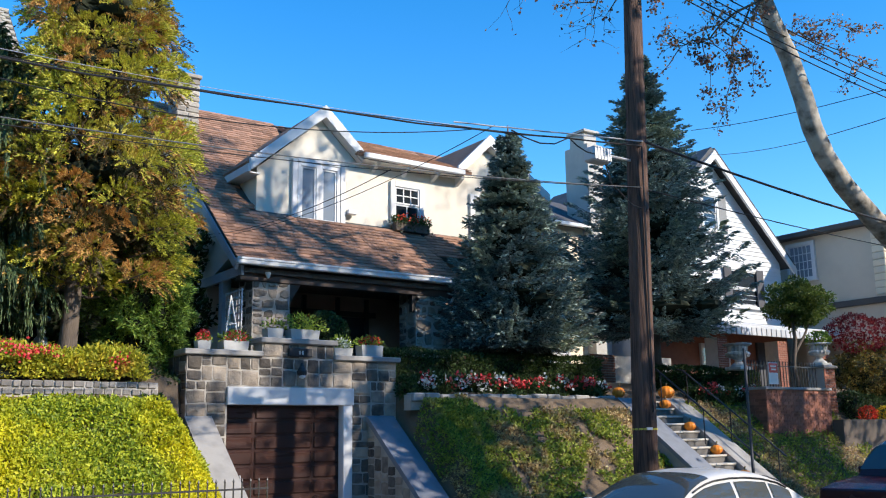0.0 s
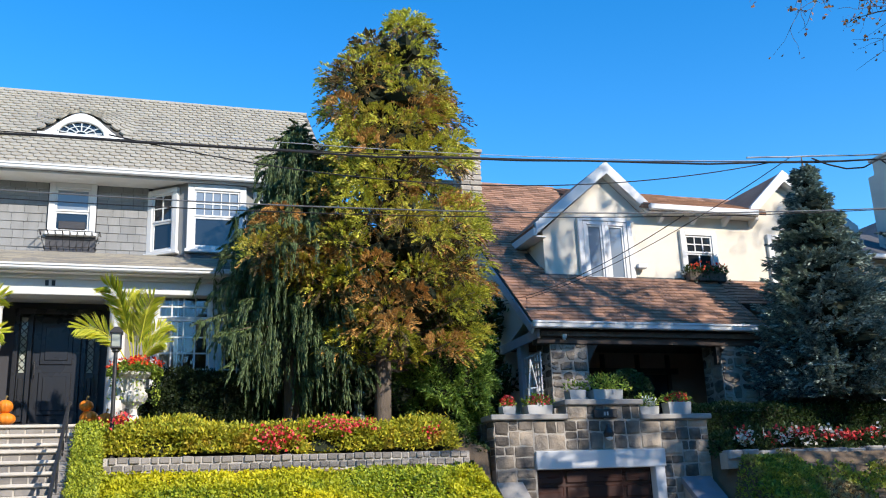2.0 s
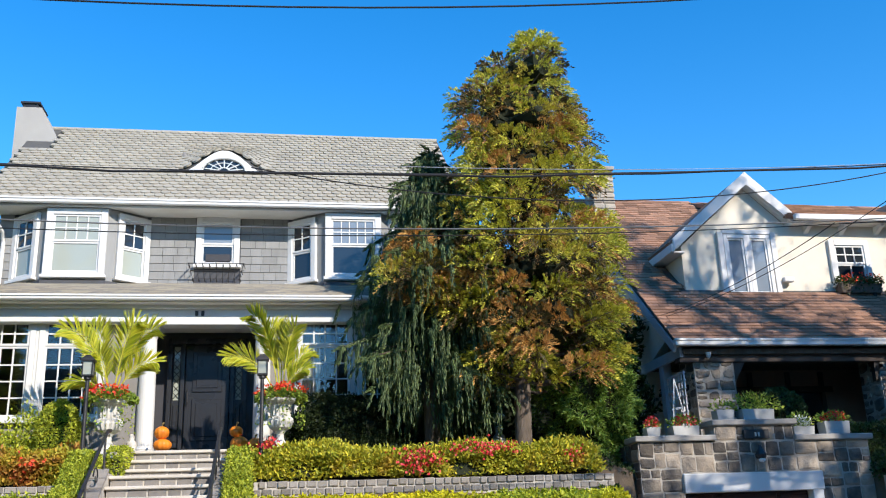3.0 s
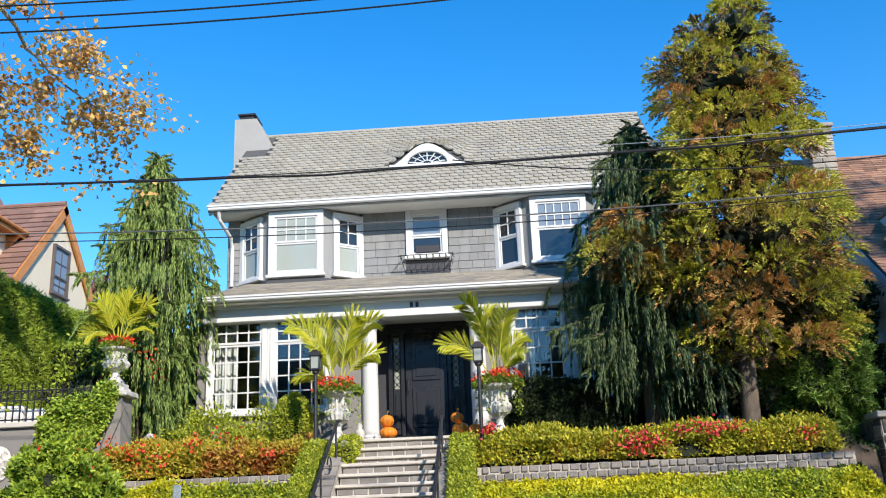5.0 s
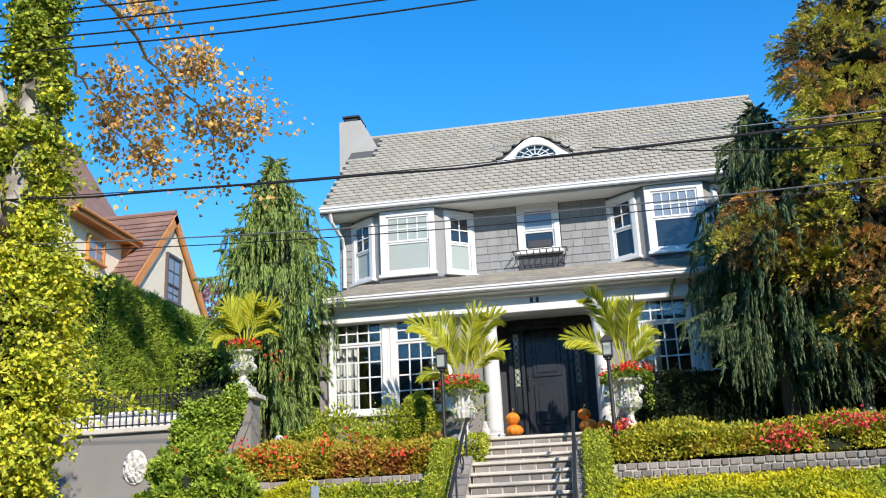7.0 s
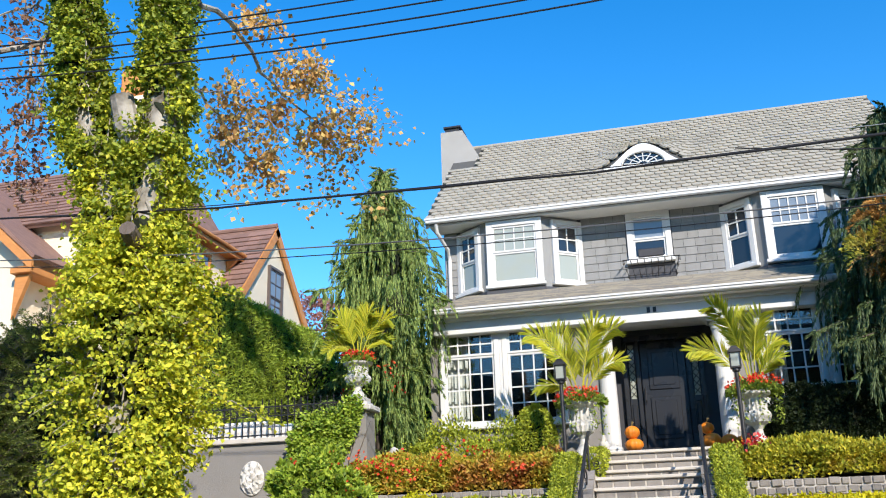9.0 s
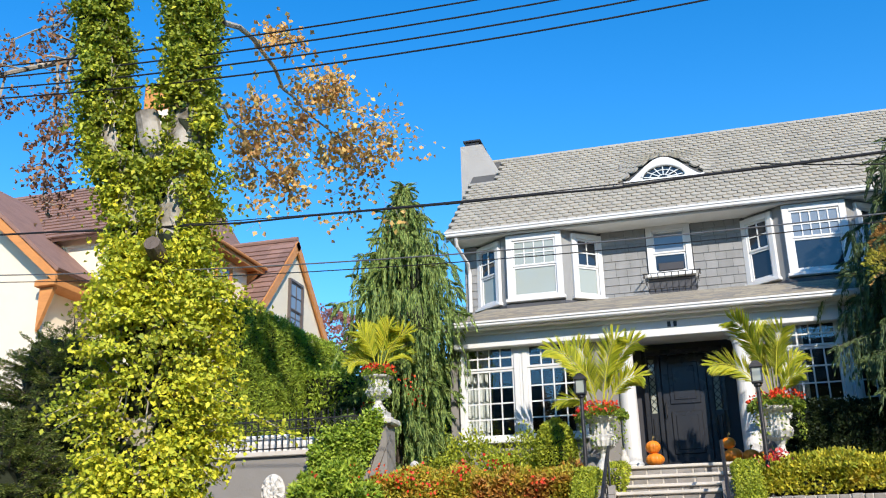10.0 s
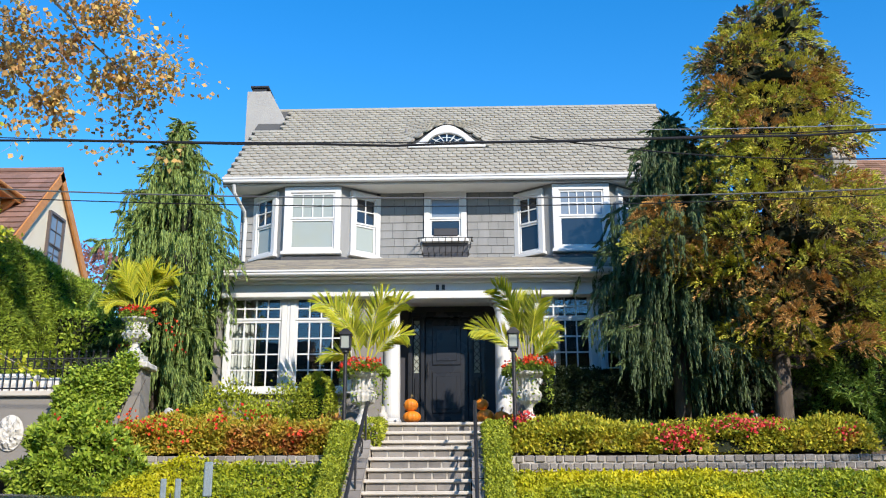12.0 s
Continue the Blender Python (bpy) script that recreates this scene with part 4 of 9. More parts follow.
def round_bush(name, c, r, mat, n, size, label, category="shrub", seed=1, lump=0.18, core=True, droop=0.0, blossoms=(), group="", slim=0.5):
    rng = np.random.default_rng(seed)
    ob = thing(name, (c[0], c[1], c[2] - r[2]), label, category, group)
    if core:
        part("shade_core", Shape().blob(c, tuple(k * 0.86 for k in r), 9, 0.3, seed), CORE, ob)
    d = unit(rng, n)
    d[:, 1] = np.where(rng.random(n) < 0.5, -np.abs(d[:, 1]), d[:, 1])
    bumps = np.array([noise.noise(Vector((q[0] * 2.6 + seed, q[1] * 2.6, q[2] * 2.6))) + 0.5 * noise.noise(Vector((q[0] * 6 + seed, q[1] * 6, q[2] * 6))) for q in d])
    P = np.array(c) + d * np.array(r) * (1 + lump * bumps[:, None] - 0.12 * rng.random((n, 1)) ** 2)
    D = d * 0.7 + unit(rng, n) * 0.8 + np.array([0, 0, 0.2 - droop])
    crown_of("leaves", P, D, unit(rng, n) + d, size * rng.uniform(0.7, 1.3, n), size * slim, mat, ob)
    for bm, spots, radius, per, bs in blossoms:
        Q = np.concatenate([np.array(q) + rng.normal(size=(per, 3)) * radius for q in spots])
        nb = len(Q)
        crown_of("blossom", Q, unit(rng, nb) + np.array([0, -0.5, 0.4]), unit(rng, nb), bs * rng.uniform(0.7, 1.2, nb), bs * 0.9, bm, ob)
    return ob


def cover(name, x0, x1, y0, y1, mat, n, size, label, seed=1, lift=0.05, bare=1.0, back=0.25):
    """Low leaves all over a bank."""
    rng = np.random.default_rng(seed)
    P = np.stack([rng.uniform(x0, x1, n), rng.uniform(y0, y1, n), np.zeros(n)], 1)
    h = np.array([noise.noise(Vector((p[0] * 1.3, p[1] * 1.3, 3))) + 0.6 * noise.noise(Vector((p[0] * 4, p[1] * 4, 7))) for p in P])
    if bare < 1:
        keep = np.array([noise.noise(Vector((p[0] * 0.8, p[1] * 1.1, 11))) + 0.6 * noise.noise(Vector((p[0] * 3, p[1] * 3, 5))) for p in P]) < bare
        P, h = P[keep], h[keep]
        n = len(P)
    P[:, 2] = lowest(P) + lift * np.clip((15.5 - P[:, 1]) / 0.7, back, 1) * (1.4 + h) + rng.uniform(-0.05, 0.03, n)
    N = np.tile([0.0, -0.6, 0.8], (n, 1))
    D = unit(rng, n) + N * 0.6
    return crown_of(name, P, D, unit(rng, n) * 0.8 + N, size * rng.uniform(0.7, 1.35, n), size * 0.62, mat, None, label, "ground cover", "stuff")


cover("ground_cover", -7.3, -3.45, 12.5, 15.34, L_COVER, 42000, 0.064, "yellow-green ground cover blanketing the sunny front bank", 2, 0.17, back=1.0)
cover("ground_cover", -1.0, 5.75, 12.5, 15.34, L_COVER, 72000, 0.064, "yellow-green ground cover blanketing the sunny front bank", 3, 0.15)
cover("ground_cover", 9.98, 15.75, 12.5, 15.2, L_BANK, 20000, 0.085, "patchy grass and ivy on the shaded brown bank", 4, 0.05, 0.06)
cover("ground_cover", 10.02, 11.3, 12.6, 15.6, L_BANK, 12000, 0.06, "ivy and grass spilling beside the garage cheek wall", 9, 0.06)
cover("ground_cover", 17.6, 23.5, 12.5, 15.4, L_BANK, 14000, 0.075, "patchy dark ivy and grass beside the steps", 5, 0.06)
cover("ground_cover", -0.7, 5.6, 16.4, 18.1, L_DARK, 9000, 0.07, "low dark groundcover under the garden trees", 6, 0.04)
cover("ground_cover", -6.9, -3.5, 16.4, 18.1, L_GREEN, 5000, 0.07, "low green groundcover below the window", 7, 0.04)
cover("ground_cover", 4.6, 5.6, 14.6, 16.3, L_DARK, 3500, 0.07, "low dark leaves filling the corner beside the garage", 8, 0.06)

# beds before the grey house
hedge("flowering_hedge", -7.0, -3.62, 15.68, 16.35, 2.68, 3.2, L_AUTUMN_RED, 14400, 0.078, "low autumn-coloured hedge with red blossoms above the brick edging", lump=0.12, seed=11,
      blossoms=[(B_RED, [(-6.9, 15.55, 3.2), (-6.5, 15.5, 3.05), (-6.2, 15.5, 3.2), (-5.4, 15.5, 3.2), (-4.9, 15.6, 3.3), (-5.9, 15.5, 2.95), (-4.2, 15.5, 3.0)], 0.13, 26, 0.06)])
hedge("flowering_hedge", -0.85, 1.4, 15.68, 16.4, 2.68, 3.12, L_AUTUMN, 13600, 0.078, "low yellow-green autumn hedge above the brick edging", lump=0.12, seed=12,
      blossoms=[(B_PINK, [(-0.75, 15.6, 3.18), (-0.6, 15.6, 3.22)], 0.08, 30, 0.06)])
hedge("flowering_hedge", 1.4, 2.15, 15.68, 16.3, 2.68, 3.08, L_AUTUMN, 3680, 0.078, "autumn shrub covered in bright red blossoms", lump=0.14, seed=13,
      blossoms=[(B_PINK, [(1.55, 15.5, 2.95), (1.75, 15.5, 3.0), (1.65, 15.52, 2.8), (1.95, 15.5, 2.9)], 0.11, 50, 0.055)])
hedge("flowering_hedge", 2.15, 4.75, 15.68, 16.35, 2.68, 3.1, L_AUTUMN, 10400, 0.078, "autumn hedge with red blossoms over yellow leaves", lump=0.14, seed=14,
      blossoms=[(B_PINK, [(2.4, 15.55, 3.08), (2.65, 15.55, 3.12), (2.95, 15.55, 3.1), (2.8, 15.5, 3.02), (3.2, 15.55, 3.08), (4.3, 15.55, 2.95)], 0.09, 34, 0.055)])


def slope_hedge(x0, x1, label, seed):
    """A slim clipped hedge that runs down beside the steps."""
    rng = np.random.default_rng(seed)
    ob = thing("box_hedge", ((x0 + x1) / 2, 14.5, 1.2), label, "hedge", "clipped hedges beside the steps")
    n = 12
    s = Shape()
    for i in range(n):
        y = 12.7 + i * 0.33
        z = 0.3 + (y - 12.7) * 0.66
        s.box(x0 + 0.04, x1 - 0.04, y, y + 0.34, max(0.0, z - 0.1), min(3.04, z + 0.86))
    part("shade_core", s, CORE, ob)
    m = 24000
    y = rng.uniform(12.7, 16.6, m)
    face = rng.integers(0, 4, m)
    y = np.where(face == 3, 12.7, y)
    face = np.where((face == 3) & (rng.random(m) < 0.8), 2, face)
    y = np.where((face == 2) & (y == 12.7), rng.uniform(12.7, 16.6, m), y)
    top = np.minimum(3.12, 0.3 + (y - 12.7) * 0.66 + 0.9)
    t = rng.random(m)
    bot = top - 0.85
    x = np.where(face == 0, x0, np.where(face == 1, x1, rng.uniform(x0, x1, m)))
    z = np.where(face <= 1, bot + t * 0.85, np.where(face == 2, top, bot + t * 0.85))
    P = np.stack([x, y, z], 1) + rng.normal(size=(m, 3)) * 0.025
    N = np.stack([np.where(face == 0, -1.0, np.where(face == 1, 1.0, 0)), np.where(face >= 2, -0.5, -0.3), np.where(face == 2, 1.0, 0.2)], 1)
    crown_of("leaves", P, N * 0.6 + unit(rng, m) * 0.7, unit(rng, m) + N, 0.046 * rng.uniform(0.7, 1.3, m), 0.026, L_BOX, ob)


slope_hedge(-3.6, -3.31, "slim clipped box hedge running down beside the steps", 21)
slope_hedge(-1.24, -0.93, "slim clipped box hedge running down beside the steps", 22)
hedge("box_hedge", -3.2, -2.95, 16.3, 17.1, 2.7, 3.3, L_BOX, 1800, 0.06, "small clipped hedge at the head of the steps", lump=0.04, seed=23)
round_bush("flowering_shrub", (-7.45, 15.2, 2.42), (0.8, 0.6, 0.8), L_FRESH, 15000, 0.1, "full green shrub with small red berries beside the stucco wall", seed=24, lump=0.5,
           blossoms=[(B_RED, [(-7.2, 14.95, 3.1), (-6.95, 14.95, 2.9), (-7.5, 15.0, 3.2), (-6.85, 15.0, 2.7)], 0.11, 16, 0.05)])


def climbing_ivy():
    """Ivy that spreads over the wall's top and climbs slantwise up the face of the pier."""
    rng = np.random.default_rng(25)
    ob = thing("ivy_clump", (-7.5, 15.95, 3.2), "bright ivy climbing over the wall and the stone pier", "climber")
    P = []
    while len(P) < 5200:
        u, v = rng.uniform(-8.2, -6.86), rng.uniform(3.25, 4.36)
        crest = np.interp(u, [-8.2, -7.9, -7.4, -7.1, -6.95, -6.85], [3.7, 4.04, 4.08, 4.3, 4.36, 4.2])
        foot = np.interp(u, [-8.2, -7.3, -7.05, -6.86], [3.3, 3.3, 3.6, 4.05])
        if foot < v + 0.06 * rng.normal() and v + 0.07 * rng.normal() < crest:
            bulge = 0.5 + 0.5 * noise.noise(Vector((u * 4, v * 4, 2)))
            P.append((u, 15.98 - rng.uniform(0.0, 0.22) * bulge - 0.06, v))
    P = np.array(P)
    n = len(P)
    crown_of("leaves", P, unit(rng, n) * 0.8 + np.array([0, -0.5, -0.1]), unit(rng, n) * 0.6 + np.array([0.1, -0.6, 0.6]), 0.07 * rng.uniform(0.6, 1.3, n), 0.05, L_FRESH, ob)
    stems = Shape()
    for k in range(7):
        u = -7.9 + 0.14 * k
        stems.tube([(u, 15.99, 2.7), (u + 0.06, 15.97, 3.3), (u + 0.12 + 0.03 * k, 15.96, 3.9)], [0.012, 0.009, 0.004], 4)
    part("stem", stems, BARK, ob, kind="stuff")


climbing_ivy()
round_bush("box_ball", (-4.12, 17.0, 3.5), (0.36, 0.36, 0.62), L_BOX, 5000, 0.06, "round clipped yellow-green box bush below the window", seed=26, lump=0.06)
hedge("low_shrub", -6.1, -4.5, 17.0, 17.7, 3.0, 3.72, L_BOX, 5200, 0.075, "loose sunny green shrubs below the tall window", lump=0.4, seed=27, core=False, category="shrub", top_round=0.5)
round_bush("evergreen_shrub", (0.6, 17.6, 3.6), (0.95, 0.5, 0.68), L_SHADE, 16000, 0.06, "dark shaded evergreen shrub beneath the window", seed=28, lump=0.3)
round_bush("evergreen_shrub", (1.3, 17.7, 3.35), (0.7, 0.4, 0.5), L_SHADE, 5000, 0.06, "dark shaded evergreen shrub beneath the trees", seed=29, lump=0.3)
round_bush("evergreen_shrub", (5.1, 17.2, 4.1), (0.8, 0.7, 1.2), L_THUJA, 22000, 0.12, "bright green arborvitae shrub beside the garage", seed=30, lump=0.6, droop=0.1, slim=0.22)
# Dark hedge added so the gap behind the conifer trunk reads as shade.
hedge("dark_hedge", 2.4, 7.2, 19.6, 20.4, 3.0, 6.2, L_DARK, 9000, 0.14, "tall dark hedge added to fill the shaded gap between the houses", lump=0.3, seed=32)

hedge("dark_hedge", -10.5, -6.85, 20.2, 21.0, 3.0, 6.0, L_ARBOR, 9000, 0.11, "tall green evergreen hedge beside the house", lump=0.35, seed=33)


# ---- conifers ----
def needle_ropes(rng, root, way, length, needles, thick, droop, flare=0.5):
    """Needles set round drooping ropes: returns bases, ways and faces for roots, ways and lengths given row by row."""
    m = len(root)
    t = rng.random((m, needles, 1))
    axis = root[:, None] + way[:, None] * t * length[:, None, None]
    axis[:, :, 2:] -= droop * length[:, None, None] * t ** 2
    off = unit(rng, m * needles).reshape(m, needles, 3)
    P = axis + off * thick * (1.15 - t)
    D = way[:, None] * 0.95 + off * flare + np.array([0, 0, -0.7 * droop]) * t
    return P, D, off


def feathery_conifer():
    """The tall autumn-tinted conifer between the houses: clumps of drooping rope-like sprays, rusty beneath, with gaps between them."""
    rng = np.random.default_rng(41)
    y, z0 = 16.6, 2.9
    zs = np.array([4.2, 4.7, 5.5, 6.6, 7.5, 8.5, 9.45, 10.3, 10.9, 11.35])
    rs = np.array([0.8, 1.2, 1.46, 1.46, 1.32, 1.15, 1.04, 0.82, 0.42, 0.08])
    xs = np.array([4.0, 4.1, 4.05, 4.05, 4.12, 4.08, 3.92, 4.05, 4.38, 4.52])
    axis_x = lambda z: float(np.interp(z, zs, xs))
    ob = thing("conifer_tree", (3.72, y, z0), "tall feathery conifer turning rusty brown among yellow-green tufts", "tree")
    part("trunk", Shape().tube([(3.7, y, z0 - 0.2), (3.72, y, z0 + 0.4), (3.8, y, 5.5), (4.0, y, 8.5), (4.35, y, 11.0)], [0.2, 0.15, 0.13, 0.09, 0.03], 10), BARK, ob, smooth=True)
    limbs = Shape()
    C, W, S = [], [], []
    tries = 0
    while len(C) < 205 and tries < 9000:
        tries += 1
        z = rng.uniform(4.3, 11.3)
        r = float(np.interp(z, zs, rs))
        if rng.random() > 0.35 + r / 1.7:
            continue
        a = rng.uniform(0, 2 * math.pi)
        k = rng.uniform(0.75, 1.16) if rng.random() < 0.85 else rng.uniform(0.35, 0.7)
        p = np.array((axis_x(z) + r * k * math.cos(a), y + r * k * math.sin(a) * 0.92, z))
        if any(np.sum((p - q) ** 2) < 0.12 for q in C):
            continue
        C.append(p)
        W.append((math.cos(a), math.sin(a)))
        S.append(rng.uniform(0.26, 0.44) * (1.0 if z < 10.4 else 0.75))
        limbs.tube([(axis_x(z - 0.2), y, z - 0.25), ((axis_x(z) + p[0]) / 2, (y + p[1]) / 2, z - 0.16), tuple(p)], [0.03, 0.018, 0.008], 5, cap=False)
    # the broad low bough on the house side
    for _ in range(15):
        C.append(np.array((2.0 + rng.normal() * 0.36, y - 0.5 + rng.normal() * 0.25, 6.25 + rng.normal() * 0.3)))
        W.append((-0.5, -0.85))
        S.append(rng.uniform(0.26, 0.36))
    limbs.tube([(3.9, y, 5.9), (3.0, y - 0.3, 6.1), (2.0, y - 0.5, 6.2)], [0.05, 0.03, 0.012], 6)
    part("limb", limbs, BARK, ob, kind="stuff")
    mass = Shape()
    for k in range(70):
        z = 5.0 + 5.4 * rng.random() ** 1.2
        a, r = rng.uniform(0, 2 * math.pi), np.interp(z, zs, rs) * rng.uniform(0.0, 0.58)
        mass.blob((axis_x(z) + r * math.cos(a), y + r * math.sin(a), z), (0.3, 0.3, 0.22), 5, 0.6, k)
    part("shade_core", mass, CORE, ob, kind="stuff")
    C, W, S = np.array(C), np.array(W), np.array(S)
    ropes, needles = 56, 26
    m = len(C) * ropes
    out = np.repeat(np.concatenate([W, rng.uniform(0.05, 0.5, (len(W), 1))], 1), ropes, 0)
    out /= np.linalg.norm(out, axis=1, keepdims=True)
    size = np.repeat(S, ropes)
    ball = unit(rng, m)
    way = ball * 0.9 + out * 0.55 + np.array([0, 0, 0.3])
    way /= np.linalg.norm(way, axis=1, keepdims=True)
    root = np.repeat(C, ropes, 0) + (ball * np.array([0.7, 0.7, 0.42]) - out * 0.3) * size[:, None]
    length = size * rng.uniform(0.45, 0.95, m)
    P, D, off = needle_ropes(rng, root, way, length, needles, 0.026, 0.5, 0.3)
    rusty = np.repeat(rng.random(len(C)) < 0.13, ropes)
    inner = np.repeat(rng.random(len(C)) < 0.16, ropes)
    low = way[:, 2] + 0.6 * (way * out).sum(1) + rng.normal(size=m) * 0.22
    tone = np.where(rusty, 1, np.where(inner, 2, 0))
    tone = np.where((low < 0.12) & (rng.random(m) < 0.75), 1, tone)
    # Undersides take the near-black needles: clump shade set by colour.
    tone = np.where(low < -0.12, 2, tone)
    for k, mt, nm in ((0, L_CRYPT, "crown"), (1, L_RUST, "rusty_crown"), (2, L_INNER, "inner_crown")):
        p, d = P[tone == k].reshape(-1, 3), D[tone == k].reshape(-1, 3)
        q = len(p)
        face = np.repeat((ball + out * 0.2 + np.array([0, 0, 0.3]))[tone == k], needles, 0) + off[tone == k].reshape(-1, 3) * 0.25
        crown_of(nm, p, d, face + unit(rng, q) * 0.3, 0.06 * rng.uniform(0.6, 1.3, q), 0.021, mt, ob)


feathery_conifer()


def weeping_conifer(x, y, z0, top, profile, mat, label, seed, boughs=95, lean=0.0, low=0.35):
    """Arching boughs with upturned ends, hung with thick separate strands. profile: rows of height and reach."""
    rng = np.random.default_rng(seed)
    ob = thing("weeping_conifer", (x, y, z0), label, "tree")
    part("trunk", Shape().tube([(x, y, z0 - 0.2), (x, y, z0 + 2), (x + lean * 0.5, y, z0 + (top - z0) * 0.6), (x + lean, y, top - 0.1)], [0.15, 0.12, 0.07, 0.02], 8), BARK, ob, smooth=True)
    hs, rs = [p[0] for p in profile], [p[1] for p in profile]
    limbs, mass = Shape(), Shape()
    roots, lens, ways = [], [], []
    for i in range(boughs):
        t = ((i + rng.random()) / boughs) ** 0.9
        z = z0 + low + (top - z0 - low) * t
        r = float(np.interp(z, hs, rs)) * rng.uniform(0.55, 1.08) * (1.1 if i % 5 == 0 else 1.0)
        a = i * 2.39996 + rng.normal() * 0.3
        ca, sa = math.cos(a), math.sin(a)
        cx = x + lean * t
        rise = rng.uniform(0.1, 0.3) * r

        def bough(q):
            return np.array([cx + r * q * ca, y + r * q * sa, z + rise * math.sin(q * 2.6) - 0.3 * r * q ** 2 + 0.16 * r * q ** 5])
        limbs.tube([tuple(bough(q)) for q in (0.0, 0.35, 0.7, 1.0)], [0.03, 0.022, 0.014, 0.006], 5, cap=False)
        if i % 3 == 0 and r > 0.95:
            c = bough(0.3)
            mass.blob((c[0], c[1], c[2] - 0.2), (0.14 * r, 0.14 * r, 0.25), 5, 0.6, i)
        for q0 in np.arange(0.15, 1.0, 0.16 / max(0.3, r)):
            roots.append(bough(q0))
            ways.append((bough(min(1.0, q0 + 0.1)) - bough(q0)) / (np.linalg.norm(bough(min(1.0, q0 + 0.1)) - bough(q0)) + 1e-6))
            lens.append(0.2)
        k = int(8 + 12 * r)
        for j in range(k):
            q = 0.2 + 0.82 * (j + rng.random()) / k
            roots.append(bough(min(q, 1.02)) + np.array([-sa, ca, 0]) * rng.normal() * (0.05 + 0.07 * r))
            lens.append(rng.uniform(0.25, 0.78) * (0.45 + 0.55 * min(1.0, r)) * (0.6 if q > 0.9 else 1.0))
            ways.append(np.array([ca * 0.08, sa * 0.08, -1.0]) if q < 0.93 else np.array([ca * 0.45, sa * 0.45, -0.8]))
    roots, lens, ways = np.array(roots), np.array(lens), np.array(ways)
    P, D, off = needle_ropes(rng, roots, ways, lens, 46, 0.028, 0.15, 0.24)
    n = P.shape[0] * P.shape[1]
    part("limb", limbs, BARK, ob, kind="stuff")
    part("shade_core", mass, CORE, ob, kind="stuff")
    face = off.reshape(-1, 3) + (P.reshape(-1, 3) - np.array([x, y, 0])) * np.array([0.5, 0.5, 0])
    crown_of("crown", P.reshape(-1, 3), D.reshape(-1, 3), face + unit(rng, n) * 0.3, 0.1 * rng.uniform(0.6, 1.3, n), 0.017, mat, ob)


weeping_conifer(-7.08, 17.6, 3.0, 9.15, [(3.0, 0.75), (3.7, 0.85), (4.6, 1.0), (5.4, 1.15), (6.0, 1.25), (6.8, 1.3), (7.4, 1.12), (7.9, 0.85), (8.4, 0.5), (8.8, 0.25), (9.15, 0.06)], L_WEEP, "weeping green cedar at the corner of the house", 51, 128, 0.06)
weeping_conifer(2.2, 17.2, 3.0, 8.95, [(3.4, 0.85), (4.2, 1.25), (5.0, 1.55), (5.6, 1.75), (6.3, 1.72), (7.0, 1.3), (7.9, 0.85), (8.4, 0.6), (8.95, 0.08)], L_WEEP_DARK, "weeping cedar darkened for shade, with drooping boughs before the house", 52, 136, 0.12, low=0.9)


